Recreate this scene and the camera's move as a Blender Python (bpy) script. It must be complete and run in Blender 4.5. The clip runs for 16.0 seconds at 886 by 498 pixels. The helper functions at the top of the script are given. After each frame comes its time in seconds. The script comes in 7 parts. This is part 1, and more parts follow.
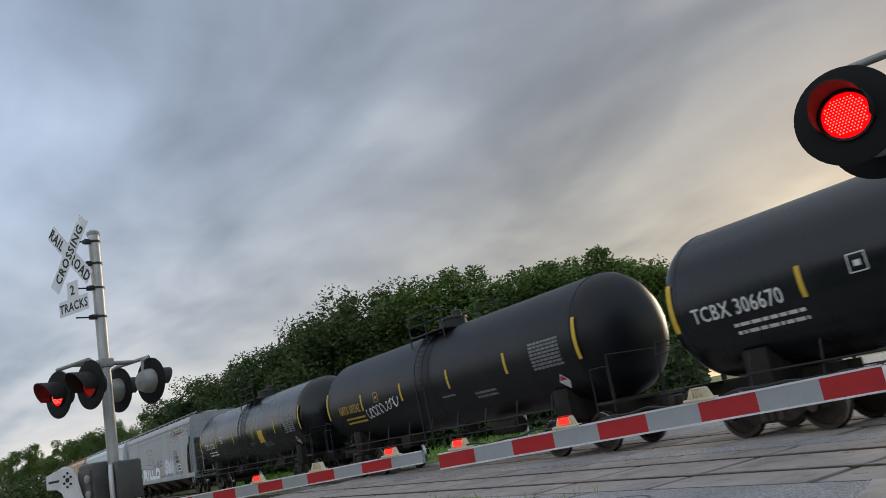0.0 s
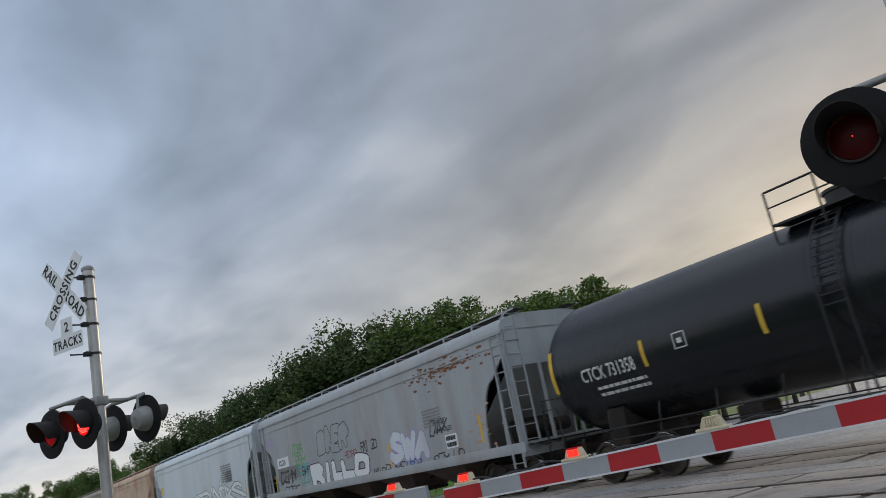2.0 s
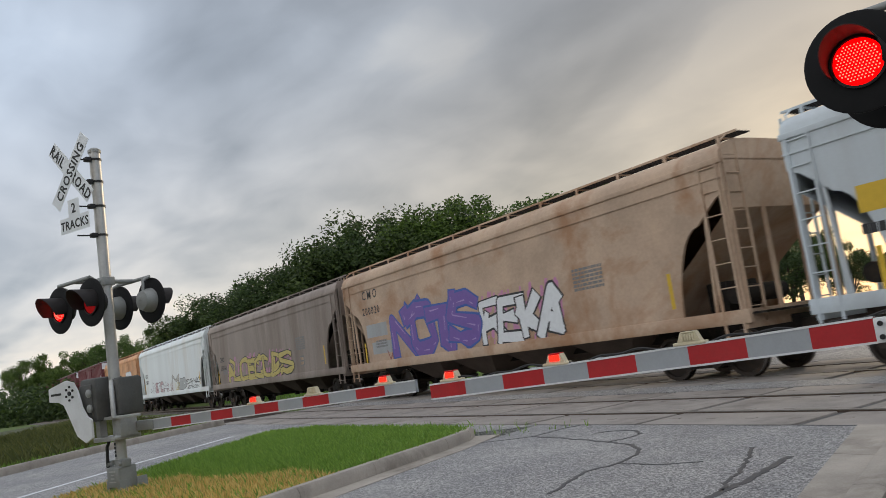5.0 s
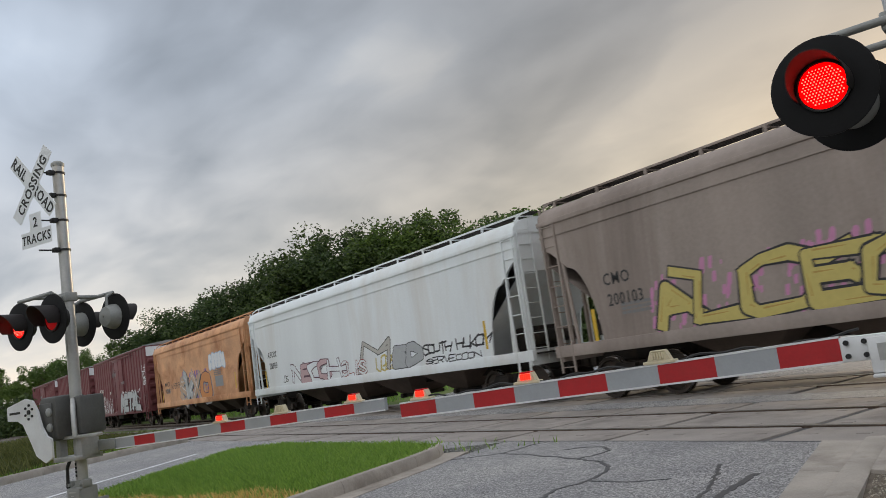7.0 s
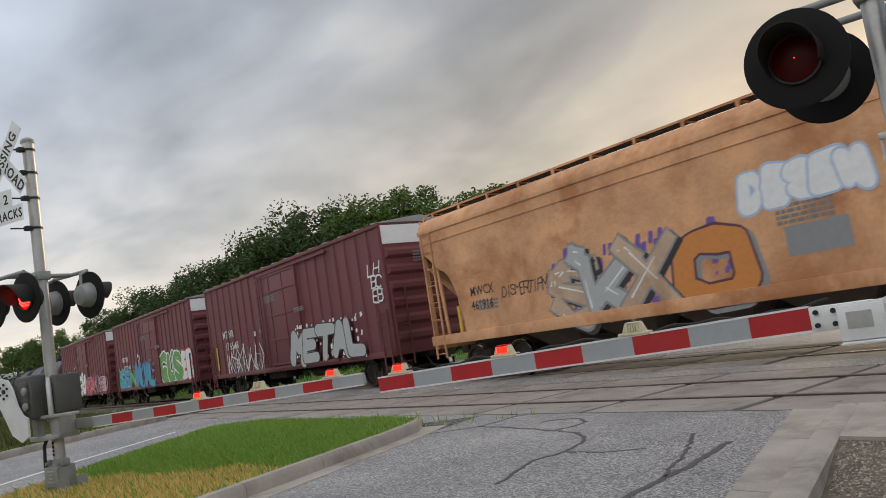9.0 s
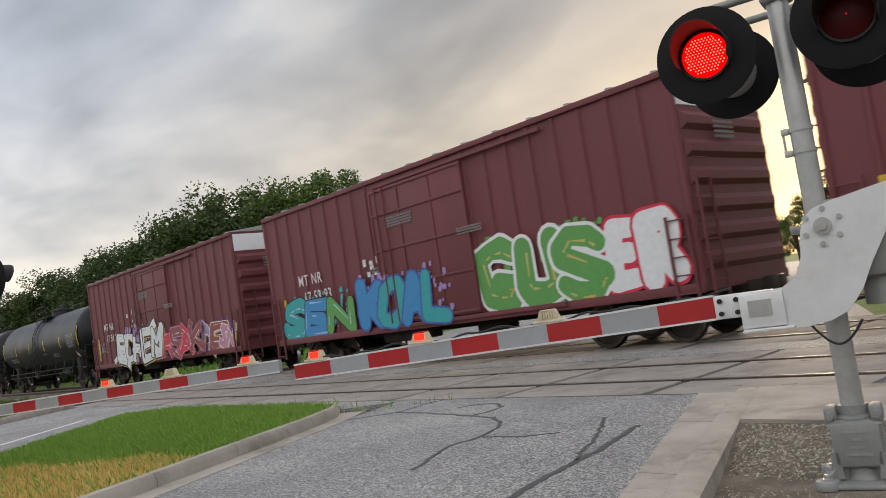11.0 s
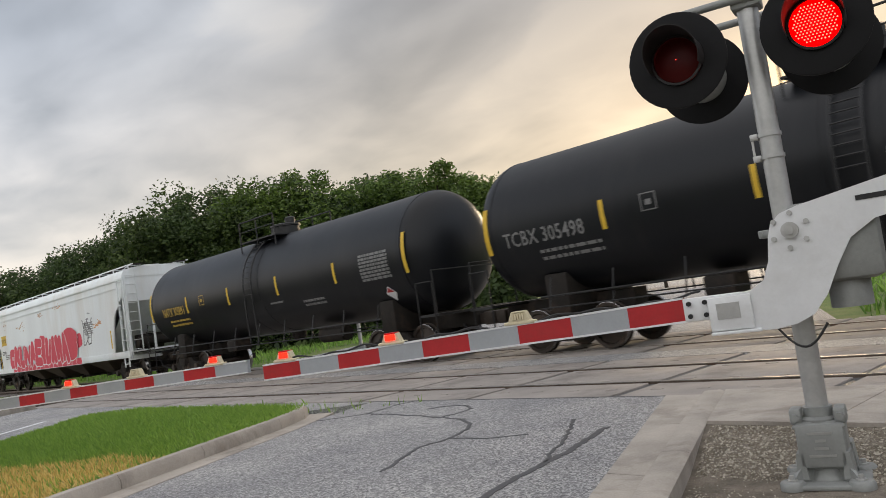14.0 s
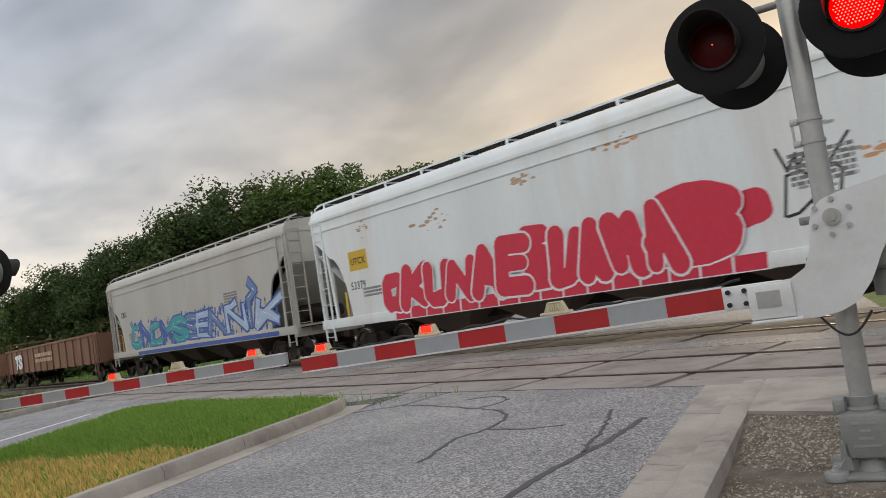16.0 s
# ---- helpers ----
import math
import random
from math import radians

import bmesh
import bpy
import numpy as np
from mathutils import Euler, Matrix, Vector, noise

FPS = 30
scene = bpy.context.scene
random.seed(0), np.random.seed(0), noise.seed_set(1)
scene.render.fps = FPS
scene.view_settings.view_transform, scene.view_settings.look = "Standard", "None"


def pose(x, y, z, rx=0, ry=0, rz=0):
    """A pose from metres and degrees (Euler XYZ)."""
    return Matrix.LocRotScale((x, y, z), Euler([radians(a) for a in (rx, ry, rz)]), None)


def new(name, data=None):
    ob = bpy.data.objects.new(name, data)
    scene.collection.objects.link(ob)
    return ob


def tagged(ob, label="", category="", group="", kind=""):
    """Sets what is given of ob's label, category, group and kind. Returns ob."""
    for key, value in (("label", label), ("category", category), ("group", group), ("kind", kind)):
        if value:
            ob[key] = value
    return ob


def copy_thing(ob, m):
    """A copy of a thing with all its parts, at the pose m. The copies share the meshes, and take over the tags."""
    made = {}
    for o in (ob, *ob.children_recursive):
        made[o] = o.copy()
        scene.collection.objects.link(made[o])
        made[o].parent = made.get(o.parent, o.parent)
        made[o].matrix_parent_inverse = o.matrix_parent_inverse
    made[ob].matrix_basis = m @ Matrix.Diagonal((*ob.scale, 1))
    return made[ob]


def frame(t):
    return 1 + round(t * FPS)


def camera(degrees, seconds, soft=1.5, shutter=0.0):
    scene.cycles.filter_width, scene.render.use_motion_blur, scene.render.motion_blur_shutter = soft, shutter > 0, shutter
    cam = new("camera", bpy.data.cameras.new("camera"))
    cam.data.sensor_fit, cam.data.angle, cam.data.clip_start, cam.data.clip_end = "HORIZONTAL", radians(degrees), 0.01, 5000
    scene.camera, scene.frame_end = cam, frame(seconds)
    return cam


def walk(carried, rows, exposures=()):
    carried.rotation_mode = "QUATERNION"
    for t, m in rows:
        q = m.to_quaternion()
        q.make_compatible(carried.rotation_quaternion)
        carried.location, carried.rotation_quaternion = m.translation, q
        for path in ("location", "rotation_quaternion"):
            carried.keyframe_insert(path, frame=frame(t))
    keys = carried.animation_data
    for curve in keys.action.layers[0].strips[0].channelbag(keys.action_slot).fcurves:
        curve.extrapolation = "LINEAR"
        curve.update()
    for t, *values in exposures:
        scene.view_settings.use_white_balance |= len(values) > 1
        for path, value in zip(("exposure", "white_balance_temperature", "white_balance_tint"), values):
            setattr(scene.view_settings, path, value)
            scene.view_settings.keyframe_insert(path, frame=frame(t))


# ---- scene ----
# Camera: hand-held, standing beside the road; x runs along the tracks, y across them.
PATH = [
    # seconds, x, y, z, tilt, lean, turn
    (0, -0.001, -0.083, 1.276, 102.50, 10.30, 58.37),
    (0.5, -0.007, -0.077, 1.284, 103.00, 10.02, 57.96),
    (1, -0.019, -0.089, 1.292, 103.92, 9.45, 57.95),
    (1.5, -0.067, -0.082, 1.291, 104.69, 9.45, 57.72),
    (2, -0.123, -0.093, 1.294, 104.72, 11.24, 58.11),
    (2.5, -0.140, -0.073, 1.271, 103.91, 11.15, 58.64),
    (3, -0.045, -0.018, 1.268, 101.45, 9.16, 59.54),
    (3.5, 0.023, 0.037, 1.253, 98.47, 8.15, 59.98),
    (6, 0.005, -0.025, 1.355, 97.50, 8.17, 57.28),
    (6.5, -0.007, -0.010, 1.356, 97.79, 8.08, 56.40),
    (7, -0.005, -0.015, 1.358, 97.99, 8.23, 56.08),
    (7.5, -0.013, -0.008, 1.358, 97.84, 8.24, 55.91),
    (8, -0.008, -0.022, 1.352, 97.62, 8.06, 56.02),
    (8.5, -0.004, -0.026, 1.351, 97.09, 8.61, 55.91),
    (9, 0.007, -0.013, 1.341, 96.07, 8.86, 54.55),
    (9.5, 0.023, -0.017, 1.347, 95.28, 7.32, 52.47),
    (12, 0.012, 0.035, 1.353, 93.98, 10.32, 46.56),
    (12.5, 0.009, 0.027, 1.351, 94.15, 10.34, 45.73),
    (13, 0.008, 0.026, 1.351, 94.47, 10.35, 45.75),
    (13.5, 0.004, 0.021, 1.350, 94.30, 9.44, 46.02),
    (14, -0.003, 0.011, 1.348, 93.94, 8.32, 46.62),
    (14.5, -0.007, 0.004, 1.348, 93.79, 8.35, 47.65),
    (15, -0.008, 0.004, 1.347, 93.65, 8.62, 48.32),
    (15.5, -0.006, 0.011, 1.345, 93.47, 8.97, 48.85),
    (16, -0.006, 0.006, 1.347, 93.72, 8.89, 49.13),
]
cam = camera(57.95, 16.0, soft=0.65, shutter=0.12)
walk(cam, [(t, pose(x, y, z, rx, ry, rz)) for t, x, y, z, rx, ry, rz in PATH],
     exposures=[(0.0, -0.18, 6100, 10), (2.0, -0.20, 6050, 10), (3.0, -0.22, 6000, 10), (3.6, -0.08, 6250, 10), (6.0, 0.0, 6600, 10), (9.0, 0.08, 6800, 11), (12.0, 0.30, 6900, 12), (13.5, 0.30, 6900, 12), (15.0, 0.26, 6900, 12), (16.0, 0.14, 6900, 12)])

TRACK_NEAR, TRACK_FAR = 9.54, 13.95   # centre lines of the two tracks
TRAIN_V, TRAIN_A = 15.632, -0.0544    # speed and its slow fall


def train_run(t):
    return TRAIN_V * t + 0.5 * TRAIN_A * t * t


# ---------------------------------------------------------------- light
SUN_AZ, SUN_EL = 20.5, 8.5            # degrees left of the y axis, above the horizon
sun_dir = Vector((-math.sin(radians(SUN_AZ)) * math.cos(radians(SUN_EL)),
                  math.cos(radians(SUN_AZ)) * math.cos(radians(SUN_EL)), math.sin(radians(SUN_EL))))
sun = new("sun", bpy.data.lights.new("sun", "SUN"))
sun.data.energy, sun.data.angle, sun.data.color = 1.3, radians(14), (1.0, 0.80, 0.55)
sun.rotation_euler = sun_dir.to_track_quat("Z", "Y").to_euler()


class Nodes:
    """Small helper for writing node trees."""

    def __init__(self, tree):
        self.t = tree
        tree.nodes.clear()

    def add(self, kind):
        return self.t.nodes.new(kind)

    def link(self, a, b):
        self.t.links.new(a, b)

    def value(self, socket, v):
        if isinstance(v, bpy.types.NodeSocket):
            self.link(v, socket)
        else:
            socket.default_value = v

    def math(self, op, a, b=0.0, c=0.0, clamp=False):
        n = self.add("ShaderNodeMath")
        n.operation, n.use_clamp = op, clamp
        for s, v in zip(n.inputs, (a, b, c)):
            self.value(s, v)
        return n.outputs[0]

    def mix(self, f, a, b, mode="MIX"):
        n = self.add("ShaderNodeMix")
        n.data_type, n.blend_type = "RGBA", mode
        self.value(n.inputs[0], f)
        for s, v in ((n.inputs[6], a), (n.inputs[7], b)):
            self.value(s, v if isinstance(v, bpy.types.NodeSocket) else (*v, 1)[:4])
        return n.outputs[2]

    def ramp(self, f, stops):
        n = self.add("ShaderNodeValToRGB")
        el = n.color_ramp.elements
        while len(el) < len(stops):
            el.new(0.5)
        for e, (p, c) in zip(el, stops):
            e.position = p
            e.color = (*c, 1) if not isinstance(c, float) else (c, c, c, 1)
        self.link(f, n.inputs[0])
        return n.outputs[0]

    def noise(self, vec, scale, detail=4.0, rough=0.55, distort=0.0):
        n = self.add("ShaderNodeTexNoise")
        if vec is not None:
            self.link(vec, n.inputs["Vector"])
        n.inputs["Scale"].default_value, n.inputs["Detail"].default_value = scale, detail
        n.inputs["Roughness"].default_value, n.inputs["Distortion"].default_value = rough, distort
        return n.outputs[0]


def make_world():
    world = bpy.data.worlds.new("sky")
    scene.world = world
    world.use_nodes = True
    n = Nodes(world.node_tree)
    out, bg = n.add("ShaderNodeOutputWorld"), n.add("ShaderNodeBackground")
    sky = n.add("ShaderNodeTexSky")
    sky.sky_type, sky.sun_disc, sky.sun_elevation, sky.sun_rotation = "NISHITA", False, radians(SUN_EL), radians(-SUN_AZ)
    co = n.add("ShaderNodeTexCoord").outputs["Generated"]
    sep = n.add("ShaderNodeSeparateXYZ")
    n.link(co, sep.inputs[0])
    x, y, z = sep.outputs
    up = n.math("MAXIMUM", z, 0.0)
    # cloud deck: a flat layer seen in perspective, its streaks running along the tracks
    inv = n.math("DIVIDE", 1.0, n.math("ADD", up, 0.26))
    flat = n.add("ShaderNodeCombineXYZ")
    n.link(n.math("MULTIPLY", n.math("MULTIPLY", n.math("ADD", n.math("MULTIPLY", x, 0.985), n.math("MULTIPLY", y, 0.174)), inv), 0.74), flat.inputs[0])
    n.link(n.math("MULTIPLY", n.math("ADD", n.math("MULTIPLY", x, -0.174), n.math("MULTIPLY", y, 0.985)), inv), flat.inputs[1])
    flat.inputs[2].default_value = 3.1
    big = n.noise(flat.outputs[0], 0.95, 3.0, 0.5, 0.7)
    lumps = n.noise(flat.outputs[0], 2.3, 3.0, 0.5, 0.5)
    fine = n.noise(flat.outputs[0], 5.5, 4.0, 0.55, 0.4)
    d = n.math("ADD", n.math("MULTIPLY", big, 0.52), n.math("ADD", n.math("MULTIPLY", lumps, 0.36), n.math("MULTIPLY", fine, 0.12)))
    d = n.math("ADD", n.math("MULTIPLY", n.math("SUBTRACT", d, 0.5), 4.3), 0.52, clamp=True)
    deck = n.ramp(d, [(0.05, (0.195, 0.200, 0.209)), (0.45, (0.285, 0.291, 0.303)), (0.72, (0.355, 0.361, 0.372)), (0.98, (0.46, 0.452, 0.442))])
    # bluer away from the sun
    toward = n.math("ADD", n.math("MULTIPLY", x, sun_dir.x), n.math("MULTIPLY", y, sun_dir.y))
    blue = n.math("MULTIPLY", n.math("SUBTRACT", 0.85, toward), 2.0, clamp=True)
    deck = n.mix(blue, deck, n.mix(1.0, deck, (1.68, 1.92, 2.26), "MULTIPLY"))
    # the deck is thicker and greyer over the sunset
    thick = n.math("MULTIPLY", n.math("SUBTRACT", toward, 0.66), 3.2, clamp=True)
    deck = n.mix(thick, deck, n.mix(1.0, deck, (0.62, 0.62, 0.635), "MULTIPLY"))
    # warm light under the deck, near the horizon and most of all round the sun
    low = n.math("POWER", n.math("SUBTRACT", 1.0, n.math("MULTIPLY", up, 2.55), clamp=True), 1.6)
    glow = n.math("POWER", n.math("MAXIMUM", toward, 0.0), 3.0)
    warm = n.mix(glow, (0.94, 0.85, 0.75), (0.94, 0.75, 0.50))
    lit = n.math("MULTIPLY", low, n.math("ADD", 0.12, n.math("MULTIPLY", d, 1.3)), clamp=True)
    col = n.mix(lit, deck, warm)
    core = n.math("POWER", n.math("MAXIMUM", n.math("ADD", toward, n.math("MULTIPLY", z, sun_dir.z)), 0.0), 420.0)
    col = n.mix(n.math("MULTIPLY", core, 0.9), col, (1.35, 0.98, 0.52))
    # the eastern sky, behind the viewer, is the paler half
    back = n.math("MULTIPLY", n.math("SUBTRACT", 0.1, toward), 0.9, clamp=True)
    col = n.mix(n.math("MULTIPLY", back, 0.75), col, (1.42, 1.42, 1.42))
    over = n.math("MULTIPLY", n.math("SUBTRACT", up, 0.62), 2.4, clamp=True)
    col = n.mix(over, col, (1.0, 1.0, 1.02))
    col = n.mix(0.02, col, sky.outputs[0])
    n.link(col, bg.inputs[0])
    bg.inputs[1].default_value = 1.0
    n.link(bg.outputs[0], out.inputs[0])


make_world()


# ---------------------------------------------------------------- materials
def base_material(name):
    m = bpy.data.materials.new(name)
    m.use_nodes = True
    n = Nodes(m.node_tree)
    out, bs = n.add("ShaderNodeOutputMaterial"), n.add("ShaderNodeBsdfPrincipled")
    n.link(bs.outputs[0], out.inputs[0])
    return m, n, bs


def bump(n, bs, height, strength, distance=0.01):
    b = n.add("ShaderNodeBump")
    b.inputs["Strength"].default_value, b.inputs["Distance"].default_value = strength, distance
    n.link(height, b.inputs["Height"])
    n.link(b.outputs[0], bs.inputs["Normal"])


def surface(name, color, dark=0.75, rough=0.6, metal=0.0, scale=3.0, fine=40.0, relief=0.15, stain=None, stain_amount=0.5, streak=False, edge=0.52):
    """Paint, metal, concrete and so on: colour varied at two scales, stains, fine relief."""
    m, n, bs = base_material(name)
    co = n.add("ShaderNodeTexCoord").outputs["Object"]
    vec = co
    if streak:
        mp = n.add("ShaderNodeMapping")
        mp.inputs["Scale"].default_value = (1.0, 1.0, 0.16)
        n.link(co, mp.inputs[0])
        vec = mp.outputs[0]
    large, small = n.noise(vec, scale, 5.0, 0.6), n.noise(co, fine, 3.0, 0.6)
    f = n.ramp(n.math("ADD", n.math("MULTIPLY", large, 0.7), n.math("MULTIPLY", small, 0.3)), [(0.36, 0.0), (0.62, 1.0)])
    col = n.mix(f, tuple(c * dark for c in color), color)
    if stain:
        spots = n.ramp(n.noise(vec, scale * 0.6, 6.0, 0.68, 0.4), [(edge, 0.0), (edge + 0.16, 1.0)])
        col = n.mix(n.math("MULTIPLY", spots, stain_amount), col, stain)
    n.link(col, bs.inputs["Base Color"])
    n.link(n.math("ADD", rough - 0.1, n.math("MULTIPLY", large, 0.2)), bs.inputs["Roughness"])
    bs.inputs["Metallic"].default_value = metal
    bump(n, bs, small, relief)
    return m


def plain(name, color, rough=0.6):
    m, n, bs = base_material(name)
    co = n.add("ShaderNodeTexCoord").outputs["Object"]
    f = n.noise(co, 9.0, 4.0)
    n.link(n.mix(f, tuple(c * 0.82 for c in color), tuple(min(1, c * 1.12) for c in color)), bs.inputs["Base Color"])
    bs.inputs["Roughness"].default_value = rough
    return m


def glow_material(name, color, strength):
    m, n, bs = base_material(name)
    bs.inputs["Base Color"].default_value = (*color, 1)
    bs.inputs["Emission Color"].default_value = (*color, 1)
    bs.inputs["Emission Strength"].default_value = strength
    bs.inputs["Specular IOR Level"].default_value = 0.12
    return m


def ground_material(name, a, b, c, scale, fine, relief):
    m, n, bs = base_material(name)
    co = n.add("ShaderNodeTexCoord").outputs["Object"]
    col = n.ramp(n.noise(co, scale, 6.0, 0.62), [(0.36, a), (0.52, b), (0.66, c)])
    grit = n.noise(co, fine, 4.0, 0.75)
    col = n.mix(n.ramp(grit, [(0.30, 0.0), (0.70, 1.0)]), n.mix(1.0, col, (0.62, 0.62, 0.62), "MULTIPLY"), col)
    n.link(col, bs.inputs["Base Color"])
    bs.inputs["Roughness"].default_value = 0.9
    bump(n, bs, grit, relief, 0.02)
    return m


def asphalt_material():
    m, n, bs = base_material("asphalt")
    co = n.add("ShaderNodeTexCoord").outputs["Object"]
    vor = n.add("ShaderNodeTexVoronoi")
    n.link(co, vor.inputs["Vector"])
    vor.inputs["Scale"].default_value = 72.0
    stone = n.ramp(vor.outputs["Color"], [(0.15, (0.125, 0.123, 0.122)), (0.5, (0.285, 0.279, 0.275)), (0.85, (0.60, 0.586, 0.565))])
    wear = n.noise(co, 0.55, 5.0, 0.6)
    col = n.mix(n.ramp(wear, [(0.38, 0.0), (0.64, 1.0)]), n.mix(1.0, stone, (0.70, 0.71, 0.74), "MULTIPLY"), stone)
    n.link(col, bs.inputs["Base Color"])
    n.link(n.math("ADD", 0.55, n.math("MULTIPLY", wear, 0.3)), bs.inputs["Roughness"])
    bump(n, bs, vor.outputs["Distance"], 0.55, 0.006)
    return m


